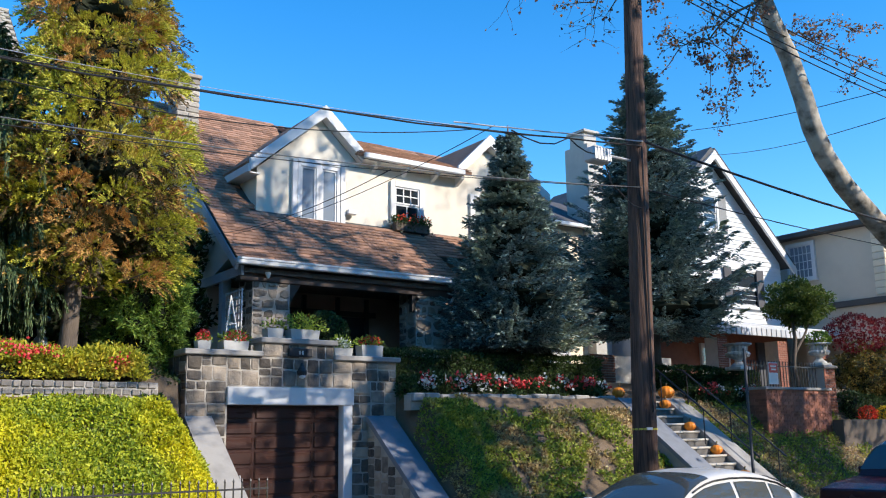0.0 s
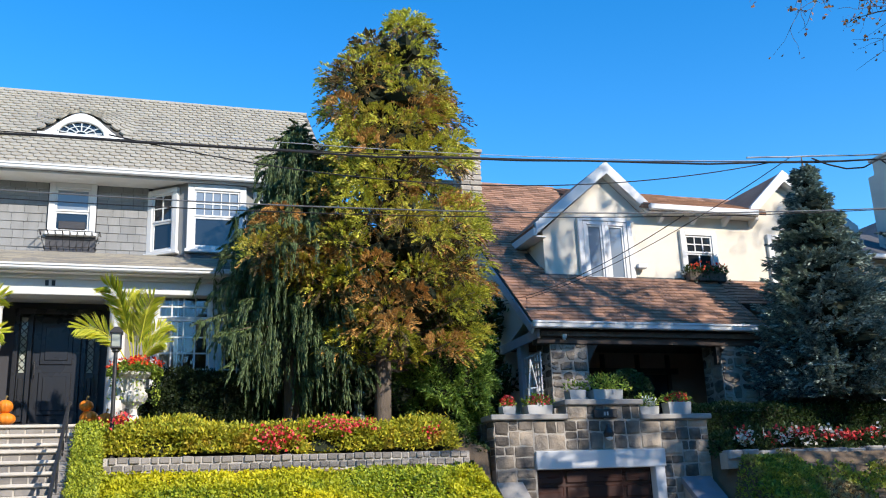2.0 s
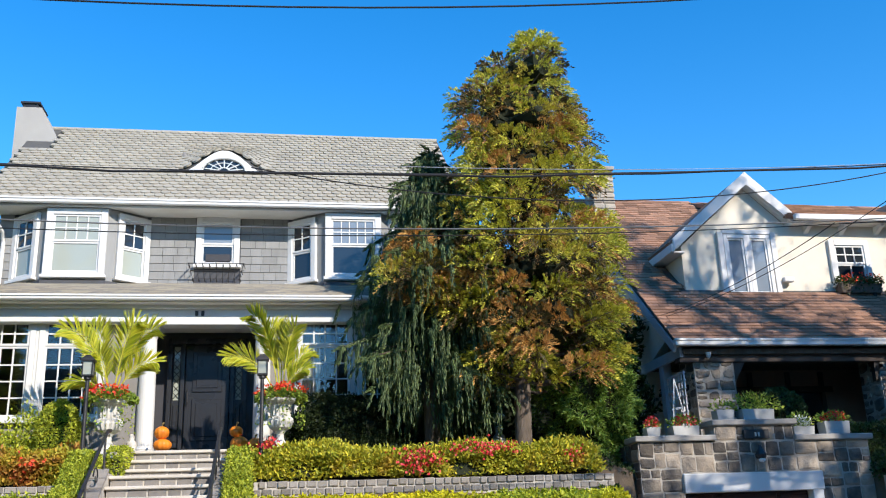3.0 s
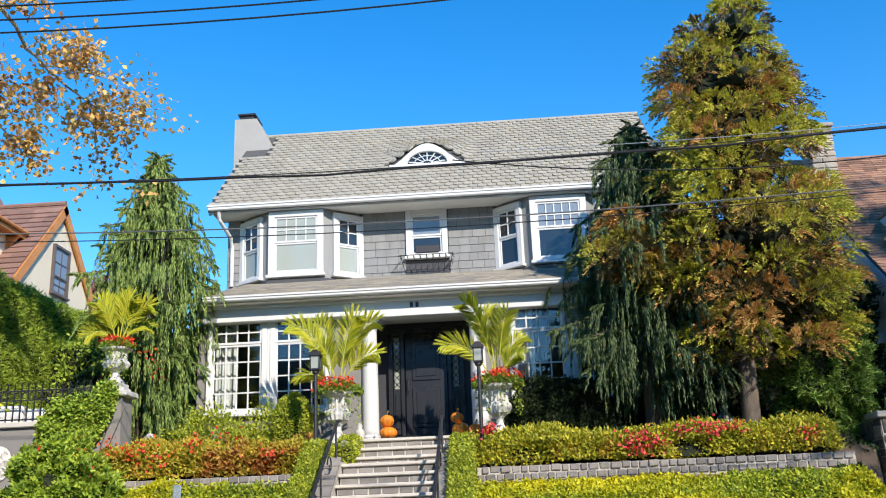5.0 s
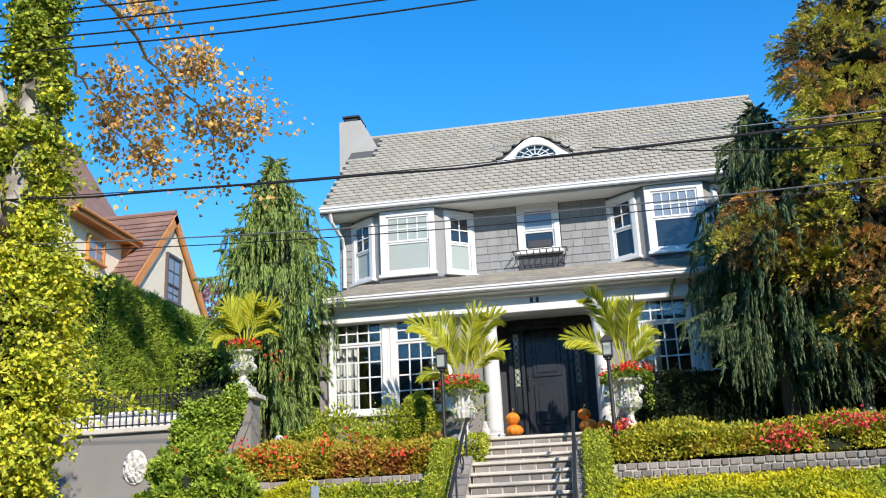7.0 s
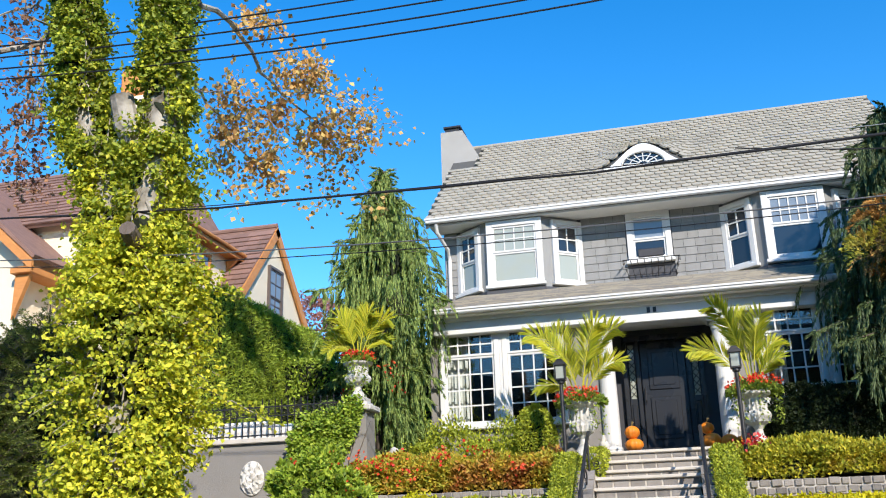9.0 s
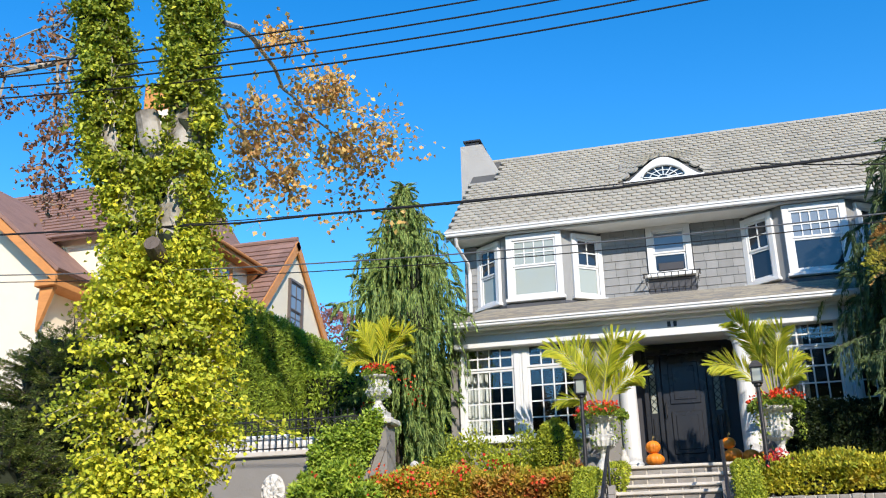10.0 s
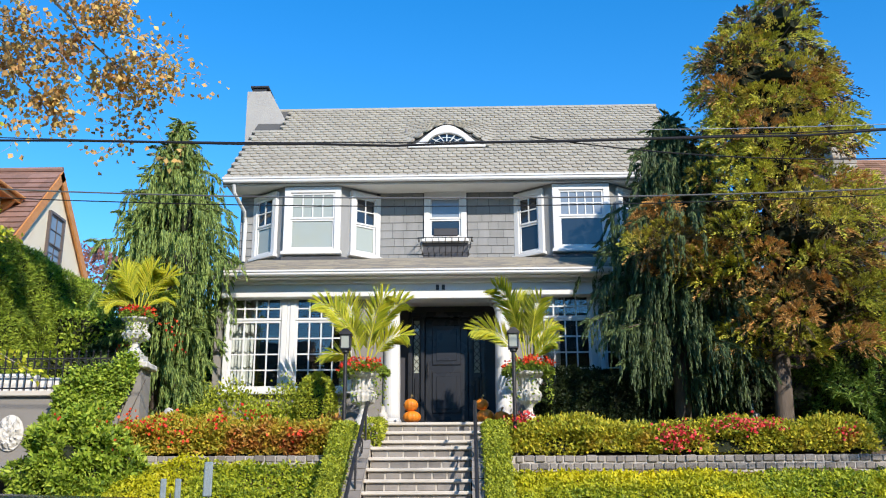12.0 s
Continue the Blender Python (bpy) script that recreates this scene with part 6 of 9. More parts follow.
def eyebrow():
    n, rows = 36, 12
    base = EAVE_Z + G_SLOPE * (EYE_Y - EAVE_Y) + 0.02
    vs = []
    for j in range(rows + 1):
        y = EYE_Y - 0.02 + (EYE_RUN + 0.02) * j / rows
        for i in range(n + 1):
            x = EYE_X + 1.6 * (-1 + 2 * i / n)
            vs.append((x, y, EAVE_Z + G_SLOPE * (y - EAVE_Y) + eyebrow_lift(x, y) - 0.035))
    fs = [(j * (n + 1) + i, j * (n + 1) + i + 1, (j + 1) * (n + 1) + i + 1, (j + 1) * (n + 1) + i) for j in range(rows) for i in range(n)]
    d = part("eyebrow_dormer", Shape().add(vs, fs), ROOF_UNDER, grey, "curved shingled eyebrow dormer", smooth=True)
    outer = lambda u: base + (EYE_H - 0.07) * (0.5 + 0.5 * math.cos(math.pi * u)) ** 0.8
    inner = lambda u: base + 0.34 * math.sqrt(max(0.0, 1 - (u * EYE_W * 0.94 / 0.5) ** 2))
    arch = Shape()
    for i in range(n):
        u0, u1 = -1 + 2 * i / n, -1 + 2 * (i + 1) / n
        x0, x1 = EYE_X + u0 * EYE_W * 0.94, EYE_X + u1 * EYE_W * 0.94
        arch.prism([(x0, outer(u0) + 0.004), (x1, outer(u1) + 0.004), (x1, inner(u1) - 0.004), (x0, inner(u0) - 0.004)], "y", EYE_Y - 0.08, EYE_Y + 0.0)
    part("arch_trim", arch, WHITE, d, "white arched window trim")
    bead = [(EYE_X + 0.52 * math.cos(math.pi * i / 24), EYE_Y - 0.085, base + 0.36 * math.sin(math.pi * i / 24)) for i in range(25)]
    part("arch_bead", Shape().tube(bead, 0.025, 6), WHITE, d)
    part("pane", Shape().prism([(EYE_X + 0.5 * math.cos(math.pi * i / 24), base + 0.34 * math.sin(math.pi * i / 24)) for i in range(25)], "y", EYE_Y - 0.03, EYE_Y - 0.01), GLASS, d)
    part("window_sill", Shape().box(EYE_X - EYE_W * 0.96, EYE_X + EYE_W * 0.96, EYE_Y - 0.14, EYE_Y, base - 0.05, base + 0.015, 0.01), WHITE, d)
    fan = Shape()
    for i in range(7):
        a = math.pi * (i + 0.5) / 7
        fan.tube([(EYE_X + 0.1 * math.cos(a), EYE_Y - 0.05, base + 0.03 + 0.07 * math.sin(a)), (EYE_X + 0.47 * math.cos(a), EYE_Y - 0.05, base + 0.02 + 0.31 * math.sin(a))], 0.015, 5)
    for ra, rb in ((0.15, 0.1), (0.33, 0.22)):
        fan.tube([(EYE_X + ra * math.cos(math.pi * i / 12), EYE_Y - 0.05, base + 0.02 + rb * math.sin(math.pi * i / 12)) for i in range(13)], 0.012, 5)
    part("fan_muntin", fan, WHITE, d)
    part("vent_pipe", Shape().tube([(-3.0, 22.9, 11.0), (-3.0, 22.9, 11.2)], 0.04, 8), DARK_SLATE, grey)


eyebrow()
part("number_bar", Shape().box(-2.09, -2.03, 17.965, 17.978, 5.83, 5.93).box(-1.98, -1.92, 17.965, 17.978, 5.83, 5.93), IRON, grey, "two small dark bars on the frieze")
# iron planter under the middle window
bx = Shape()
for i in range(9):
    x = -2.5 + i * 0.129
    xt = -1.984 + (x + 1.984) * 1.16
    bx.tube([(xt, 21.42, 7.78), (xt, 21.06, 7.77), (x, 21.24, 7.46), (x, 21.46, 7.44)], 0.009, 5)
for w, yy, zz in ((0.62, 21.06, 7.77), (0.57, 21.15, 7.62), (0.53, 21.24, 7.46)):
    bx.tube([(-1.984 - w, 21.44, zz), (-1.984 - w, yy, zz), (-1.984 + w, yy, zz), (-1.984 + w, 21.44, zz)], 0.01, 5)
wb = part("window_planter", bx, IRON, grey, "empty black wrought-iron window planter")
# Dark block standing for the unlit gap under the raised lower sash.
part("open_sash_gap", Shape().box(-2.26, -1.7, 21.42, 21.5, 7.92, 8.1, 0.015), material("open_sash_dark", (0.04, 0.04, 0.045), None, 0.5), grey)
part("security_light", Shape().box(2.55, 2.7, 20.86, 21.0, 8.5, 8.7, 0.02), WHITE, grey)

# ---- steps of the grey house ----
steps = thing("front_steps", (-2.2, 15.0, 0.0), "stone front steps with pale treads and slate risers", "steps")


def build_steps():
    flights = [(-3.12, -0.95, 17.2, 3.3, 3, 0.3), (-3.0, -1.48, 15.62, 2.78, 16, 0.295)]
    block = {}
    for x0, x1, y0, z0, n, tread in flights:
        for i in range(n):
            y, z = y0 - i * tread, z0 - i * 0.175
            if z < 0.0:
                break
            last = y0 + 1.4 if i == 0 else y + tread + 0.06
            part("tread", Shape().box(x0 - 0.03, x1 + 0.03, y - 0.03, last, z - 0.05, z, 0.01), TREAD, steps)
            part("riser_core", Shape().box(x0, x1, y + 0.03, y + 0.25, z - 0.2, z - 0.05), STEP_MORTAR, steps)
            rnd = random.Random(i * 7 + n)
            x = x0
            while x < x1 - 0.05:
                w = min(rnd.uniform(0.2, 0.3), x1 - x)
                if x1 - x - w < 0.1:
                    w = x1 - x
                part("riser_block", Shape().box(x + 0.013, x + w - 0.013, y + 0.02, y + 0.06, z - 0.16, z - 0.062, 0.006), RISER, steps)
                x += w
    # cheek walls with cobble tops
    for x0, x1 in ((-3.3, -3.03), (-1.45, -1.22)):
        ck = part("cheek_wall", Shape().prism([(12.0, -0.1), (16.0, -0.1), (16.0, 2.82), (15.5, 2.82), (12.0, 0.67)], "x", x0, x1), MORTAR, steps)
        for i in range(13):
            y = 12.2 + i * 0.26
            z = 0.67 + (y - 12.0) * 0.614
            st = Shape().slab((x0 - 0.01, y, z + 0.03), (x1 + 0.01, y, z + 0.03), (x1 + 0.01, y + 0.235, z + 0.175), (x0 - 0.01, y + 0.235, z + 0.175), 0.05)
            part("cobble", st, COBBLE, ck)
    part("landing", Shape().box(-3.15, -0.95, 15.72, 16.7, 2.67, 2.725), TREAD, steps)


build_steps()


def hand_rail(x, label):
    ob = thing("handrail", (x, 15.5, 2.6), label, "handrail", "iron handrails on the steps")
    rail = Shape().tube([(x, 12.6, 1.55), (x, 15.3, 3.24), (x, 15.75, 3.48), (x, 15.95, 3.5)], 0.028, 8)
    part("rail", rail, IRON, ob)
    for y, zb, zt in ((13.0, 0.95, 1.8), (14.3, 1.85, 2.61), (15.55, 2.62, 3.37)):
        part("post", Shape().tube([(x, y, zb), (x, y, zt)], 0.018, 6), IRON, ob)
    part("scroll", Shape().tube([(x, 15.0 - 0.2 * math.cos(k * 0.5) * (1 - k / 16), 2.72 + 0.17 * math.sin(k * 0.5) * (1 - k / 16)) for k in range(14)], 0.012, 5), IRON, ob)


hand_rail(-3.1, "black wrought-iron handrail beside the stone steps")
hand_rail(-1.4, "black wrought-iron handrail beside the stone steps")


# ---- cobble edging of the beds ----
def edging(x0, x1, y, z0, rows, label):
    ob = thing("cobble_edging", ((x0 + x1) / 2, y, z0), label, "garden edging", kind="")
    part("mortar_bed", Shape().box(x0, x1, y - 0.005, y + 0.25, z0 - 0.1, z0 + rows * 0.115 - 0.012), MORTAR, ob)
    wide = (0.12, 0.145, 0.17)
    base = [Shape().box(-w / 2 + 0.01, w / 2 - 0.01, -0.03, 0.1, 0.01, 0.106, 0.01).mesh("cobble", COBBLE) for w in wide]
    rnd = random.Random(int(x0 * 10))
    for j in range(rows):
        x = x0 + (0.07 if j % 2 else 0)
        while x < x1 - 0.1:
            k = rnd.randrange(3)
            c = new("cobble", base[k])
            c.parent = ob
            c.location = (x + wide[k] / 2 - (x0 + x1) / 2, rnd.uniform(-0.012, 0.012), j * 0.115 + rnd.uniform(-0.006, 0.006))
            c.rotation_euler = (rnd.uniform(-0.07, 0.07), rnd.uniform(-0.04, 0.04), rnd.uniform(-0.06, 0.06))
            x += wide[k]


edging(-7.1, -3.65, 15.44, 2.42, 2, "two courses of grey cobbles edging the flower bed")
edging(-0.86, 4.9, 15.44, 2.4, 2, "two courses of grey cobbles edging the flower bed")


# ---- stucco retaining wall, fence, pier and plaque ----
def retaining_wall():
    ob = thing("retaining_wall", (-10.5, 16.4, 0.0), "smooth grey stucco retaining wall with a pale coping", "wall")
    part("wall", Shape().box(-20, -6.98, 16.3, 16.6, -0.1, 3.68), STUCCO_GREY, ob)
    part("coping", Shape().box(-20, -6.98, 16.22, 16.66, 3.68, 3.77, 0.012), TREAD, ob)
    part("ledge", Shape().slab((-20, 15.55, 2.42), (-7.6, 15.55, 2.42), (-7.6, 16.3, 2.62), (-20, 16.3, 2.62), 0.12), DARK_SLATE, ob, "dark slate ledge over the garage door")
    # Near-black panel standing for the unlit garage opening under the ledge.
    part("garage_door", Shape().box(-12.5, -9.0, 16.22, 16.3, 0.1, 2.3, 0.01), ROOM_DARK, ob)


retaining_wall()
solid("stone_slab", Shape().box(-9.92, -8.95, 16.72, 17.0, 3.6, 4.13, 0.04), WHITE_STONE, "white stone slab lying behind the iron fence", "stone slab", group="slabs behind the fence")
solid("stone_slab", Shape().box(-8.92, -8.1, 16.74, 17.0, 3.6, 4.06, 0.04), WHITE_STONE, "lower white stone slab lying behind the iron fence", "stone slab", group="slabs behind the fence")
solid("stone_slab", Shape().box(-11.4, -9.98, 16.72, 17.0, 3.6, 4.1, 0.04), WHITE_STONE, "white stone slab lying behind the iron fence", "stone slab", group="slabs behind the fence")


def plaque():
    s = Shape()
    n, m = 28, 8
    vs, fs = [], []
    for j in range(m + 1):
        r = 0.015 + 0.235 * j / m
        for i in range(n):
            a = 2 * math.pi * i / n
            prof = 0.1 * math.cos(math.pi / 2 * (j / m) ** 2)
            bump = 0.075 * noise.noise(Vector((math.cos(a) * r * 17, math.sin(a) * r * 17, 4))) + (0.03 * math.sin(a * 9) if j > 4 else 0)
            vs.append((-9.05 + r * 0.92 * math.cos(a), 16.29 - max(0.02, prof + bump * (j < m)), 3.08 + r * 1.18 * math.sin(a)))
    for j in range(m):
        fs += [(j * n + i, j * n + (i + 1) % n, (j + 1) * n + (i + 1) % n, (j + 1) * n + i) for i in range(n)]
    fs += [tuple(range(n))]
    solid("wall_plaque", s.add(vs, fs), STONE_LIGHT, "white carved stone relief plaque on the stucco wall", "plaque")


plaque()


def iron_fence(name, x0, x1, y, z0, h, gap, label, spike=0.08, fancy=False, category="fence", rz=None):
    ob = thing(name, ((x0 + x1) / 2, y, z0), label, category)
    part("rail", Shape().box(x0, x1, y - 0.012, y + 0.012, z0 + 0.06, z0 + 0.085), IRON, ob)
    part("rail", Shape().box(x0, x1, y - 0.012, y + 0.012, z0 + h - 0.1, z0 + h - 0.075), IRON, ob)
    if fancy:
        part("rail", Shape().box(x0, x1, y - 0.012, y + 0.012, z0 + h - 0.26, z0 + h - 0.24), IRON, ob)
    n = int((x1 - x0) / gap)
    pk = Shape().box(-0.008, 0.008, -0.008, 0.008, 0, h).lathe([(0.002, h - 0.01), (0.018, h + spike * 0.3), (0.002, h + spike)], (0, 0, 0), 6).mesh("picket", IRON)
    sc = Shape().tube([(0.05 * math.cos(k * 0.6), 0, h - 0.17 + 0.05 * math.sin(k * 0.6)) for k in range(11)], 0.007, 4).mesh("scroll", IRON) if fancy else None
    for i in range(n + 1):
        for me, nm, dx in ((pk, "picket", 0), (sc, "scroll", gap / 2)):
            if me is None:
                continue
            o = new(nm, me)
            o.parent = ob
            o.location = (x0 + i * gap + dx - (x0 + x1) / 2, 0, 0)
    return ob


iron_fence("iron_fence", -13.5, -7.3, 16.5, 3.77, 0.66, 0.125, "black wrought-iron fence with scrolls on the stucco wall", 0.06, True)
iron_fence("iron_fence", -0.6, 5.55, 12.52, 0.25, 0.85, 0.125, "low black spiked iron fence at the foot of the bank", 0.06)
solid("fence_kerb", Shape().box(-0.7, 5.6, 12.44, 12.6, -0.1, 0.3, 0.02), CONCRETE, "low concrete kerb under the iron fence", "kerb")


def urn(x, y, z, r, h, label, name="stone_urn"):
    """A fluted stone urn on its foot."""
    ob = thing(name, (x, y, z), label, "urn", "stone urns with palms")
    part("foot", Shape().box(x - r * 0.75, x + r * 0.75, y - r * 0.75, y + r * 0.75, z, z + h * 0.12, 0.01).lathe([(r * 0.66, h * 0.12), (r * 0.6, h * 0.18), (r * 0.3, h * 0.3), (r * 0.27, h * 0.38), (r * 0.42, h * 0.44)], (x, y, z), 20), STONE_LIGHT, ob)
    part("bowl", Shape().lathe([(r * 0.4, h * 0.44), (r * 0.8, h * 0.5), (r * 0.95, h * 0.6), (r * 0.9, h * 0.66), (r * 0.72, h * 0.7), (r * 0.76, h * 0.9), (r * 1.02, h * 0.96), (r * 1.08, h), (r * 0.9, h), (r * 0.85, h * 0.96)], (x, y, z), 32, 0.05, 16), STONE_LIGHT, ob)
    part("rim", Shape().lathe([(r * 1.0, h * 0.94), (r * 1.12, h * 0.97), (r * 1.12, h * 1.01), (r * 0.98, h * 1.02)], (x, y, z), 28), STONE_LIGHT, ob)
    return ob


def palm(x, y, z, tips, label, seed, flowers=True, ring=0.95):
    """A potted palm: arching fronds of fine leaflets above a ring of flowers. tips: reach aside, forward and up of each frond."""
    rng = np.random.default_rng(seed)
    ob = thing("palm_plant", (x, y, z), label, "palm", "potted palms")
    P, D, N, LN = [], [], [], []
    for dx, dy, dz in tips:
        base, tip = Vector((x + 0.05 * dx, y, z)), Vector((x + dx, y + dy, z + dz))
        ln = (tip - base).length
        peak = Vector((x + dx * 0.42, y + dy * 0.42, z + max(dz, 0.4) * 0.86 + 0.3 * abs(dx)))
        pts = [base * (1 - t) ** 2 + peak * 2 * t * (1 - t) + tip * t * t for t in (k / 11 for k in range(12))]
        part("stalk", Shape().tube(pts, [0.014 * (1 - k / 14) for k in range(12)], 5), L_PALM, ob)
        face = Vector((rng.normal() * 0.5, -1, 0.5 + rng.normal() * 0.3)).normalized()
        for k in range(64):
            t = 0.3 + 0.69 * k / 63
            f = t * 11
            i0 = min(10, int(f))
            p = pts[i0].lerp(pts[i0 + 1], f - i0)
            along = (pts[i0 + 1] - pts[i0]).normalized()
            side = along.cross(face).normalized()
            ll = 0.06 + (0.16 + 0.13 * ln) * math.sin(math.pi * min(1, 0.2 + 0.74 * (t - 0.3) / 0.7)) ** 0.7
            for sgn in (1, -1):
                d = along * 0.95 + side * sgn * 0.8 + face * 0.25 + Vector((0, 0, -0.1 - 0.25 * t)) + Vector(rng.normal(size=3) * 0.05)
                P.append(p)
                D.append(d)
                N.append(face)
                LN.append(ll * rng.uniform(0.85, 1.1))
    crown_of("leaflet", np.array(P), np.array(D), np.array(N), np.array(LN), 0.021, L_PALM, ob)
    if flowers:
        n = 900
        d = unit(rng, n)
        d[:, 2] = np.abs(d[:, 2]) * 0.55 - 0.1
        Q = np.array([x, y, z + 0.05]) + d * np.array([0.42, 0.4, 0.35]) * ring
        crown_of("flower_leaf", Q, d + unit(rng, n) * 0.7, unit(rng, n), 0.08, 0.05, L_GREEN, ob)
        m = 24
        c = unit(rng, m)
        c[:, 2] = np.abs(c[:, 2]) * 0.6
        c[:, 1] = -np.abs(c[:, 1])
        B = np.repeat(np.array([x, y, z + 0.08]) + c * np.array([0.45, 0.42, 0.38]) * ring, 8, 0) + rng.normal(size=(m * 8, 3)) * 0.025
        crown_of("blossom", B, unit(rng, m * 8), unit(rng, m * 8), 0.05, 0.045, B_RED, ob, "orange-red blossom")
        T, TD = [], []
        for k in range(14):
            a = rng.uniform(math.pi, 2 * math.pi)
            for q in range(16):
                T.append((x + 0.4 * ring * math.cos(a) + rng.normal() * 0.02, y + 0.4 * ring * math.sin(a) + rng.normal() * 0.02, z + 0.05 - 0.04 * q * rng.uniform(0.6, 1.2)))
                TD.append(rng.normal(size=3) + np.array([0, 0, -0.5]))
        crown_of("trailing_leaf", np.array(T), np.array(TD), unit(rng, len(T)), 0.05, 0.035, L_GREEN, ob, kind="stuff")
    return ob


urn(-3.28, 16.75, 3.12, 0.235, 0.95, "pale fluted stone urn beside the entrance steps")
palm(-3.28, 16.75, 4.05, [(-0.85, -0.1, 1.25), (-0.45, 0.2, 1.35), (0.72, -0.1, 1.25), (0.4, -0.2, 1.35), (0.75, -0.2, 0.65), (-0.7, -0.2, 0.25), (0.2, 0.3, 0.95), (-0.25, -0.35, 0.8)], "yellow-green potted palm ringed by red flowers", 91)
urn(-0.48, 16.75, 3.12, 0.225, 0.95, "pale fluted stone urn beside the entrance steps")
palm(-0.48, 16.75, 4.05, [(-0.52, -0.1, 1.5), (-0.95, -0.15, 0.75), (-0.2, 0.2, 1.35), (0.25, -0.1, 1.3), (0.5, 0.1, 0.85), (0.45, -0.3, 0.5), (0.02, 0.3, 1.1)], "yellow-green potted palm ringed by red flowers", 92)
pier = thing("wall_pier", (-7.1, 16.3, 2.5), "grey stone pier crowned by a carved urn", "pier")
part("shaft", Shape().prism([(-7.34, 2.4), (-6.78, 2.4), (-6.84, 3.2), (-6.86, 4.1), (-7.34, 4.1)], "y", 16.02, 16.48), STUCCO_GREY, pier)
part("cap", Shape().box(-7.4, -6.76, 15.96, 16.52, 4.1, 4.2, 0.02).box(-7.3, -6.86, 16.05, 16.42, 4.2, 4.26, 0.01), STONE_LIGHT, pier)
urn(-7.08, 16.25, 4.26, 0.235, 0.7, "ornate pale stone urn on a pier")
palm(-7.08, 16.25, 4.96, [(-0.35, -0.1, 0.85), (0.62, -0.1, 0.72), (-0.05, 0.1, 0.98), (-0.55, 0.1, 0.5), (0.3, -0.2, 0.85), (0.5, 0.2, 0.4), (-0.2, -0.3, 0.65), (-0.5, -0.2, 0.2)], "small yellow-green palm with red flowers in an urn", 93, True, 0.6)


# ---- lamp posts ----
def lamp_post(x, y, z0, top, label):
    ob = thing("lamp_post", (x, y, z0), label, "lamp post", "garden lamp posts")
    part("post", Shape().lathe([(0.06, 0), (0.06, 0.08), (0.034, 0.14), (0.031, top - z0 - 0.36), (0.06, top - z0 - 0.34), (0.06, top - z0 - 0.3)], (x, y, z0), 12), IRON, ob)
    hd = Shape().box(x - 0.08, x + 0.08, y - 0.08, y + 0.08, top - 0.3, top - 0.27, 0.005).box(x - 0.1, x + 0.1, y - 0.1, y + 0.1, top - 0.06, top - 0.02, 0.005)
    hd.prism([(x - 0.09, top - 0.02), (x + 0.09, top - 0.02), (x + 0.03, top + 0.04), (x - 0.03, top + 0.04)], "y", y - 0.09, y + 0.09)
    for sx in (-0.074, 0.074):
        for sy in (-0.074, 0.074):
            hd.box(x + sx - 0.009, x + sx + 0.009, y + sy - 0.009, y + sy + 0.009, top - 0.28, top - 0.05)
    lan = part("lantern", hd, IRON, ob, "black lantern head")
    part("lantern_glass", Shape().box(x - 0.066, x + 0.066, y - 0.066, y + 0.066, top - 0.27, top - 0.06), GLASS_PALE, lan)


lamp_post(-3.47, 15.75, 2.6, 4.62, "slim black lamp post beside the steps")
lamp_post(-0.77, 15.75, 2.6, 4.62, "slim black lamp post beside the steps")


# ---- pumpkins ----
def pumpkin(x, y, z, r, squash, label, group):
    ob = thing("pumpkin", (x, y, z), label, "pumpkin", group)
    prof = [(r * math.sin(math.pi * k / 12) * (1.0 if 0 < k < 12 else 0.05) + 0.005, r * squash * (1 - math.cos(math.pi * k / 12))) for k in range(13)]
    part("skin", Shape().lathe(prof, (x, y, z), 40, 0.045, 10), PUMPKIN, ob, smooth=True)
    part("stem", Shape().tube([(x, y, z + 2 * r * squash - 0.02), (x + 0.01, y, z + 2 * r * squash + 0.04), (x + 0.03, y, z + 2 * r * squash + 0.07)], [0.025, 0.018, 0.022], 6), STEM, ob)


PG = "pumpkins by the front door"
pumpkin(-2.5, 17.5, 3.312, 0.15, 0.72, "orange pumpkin carrying another on the top step", PG)
pumpkin(-2.52, 17.5, 3.515, 0.12, 0.95, "tall orange pumpkin stacked on another", PG)
pumpkin(-1.2, 17.65, 3.312, 0.15, 0.85, "orange pumpkin on the porch beside the column", PG)
pumpkin(-1.26, 17.68, 3.555, 0.11, 0.9, "orange pumpkin resting on others by the column", PG)
pumpkin(-0.92, 17.55, 3.312, 0.13, 0.8, "small orange pumpkin by the column foot", PG)
pumpkin(-0.7, 17.65, 3.312, 0.12, 0.75, "small brownish orange pumpkin by the column foot", PG)


def small_statue(x, y, z, h, label):
    s = Shape().lathe([(0.09 * h * 3, 0), (0.09 * h * 3, h * 0.1), (0.2 * h, h * 0.14), (0.3 * h, h * 0.32), (0.24 * h, h * 0.55), (0.13 * h, h * 0.66), (0.17 * h, h * 0.8), (0.12 * h, h * 0.95), (0.02 * h, h)], (x, y, z), 14)
    s.v = [(p[0] + 0.05 * h * noise.noise(Vector(p) * 9), p[1] + 0.05 * h * noise.noise(Vector(p) * 9 + Vector((5, 0, 0))), p[2]) for p in s.v]
    solid("garden_statue", s, STONE_LIGHT, label, "statue", smooth=True)


small_statue(-3.0, 17.42, 3.312, 0.3, "small weathered stone figure at the foot of the column")
small_statue(-6.5, 16.45, 3.0, 0.5, "small white stone figure among the shrubs")
small_statue(3.5, 17.6, 3.2, 0.5, "pale weathered stone figure in the tree shade")

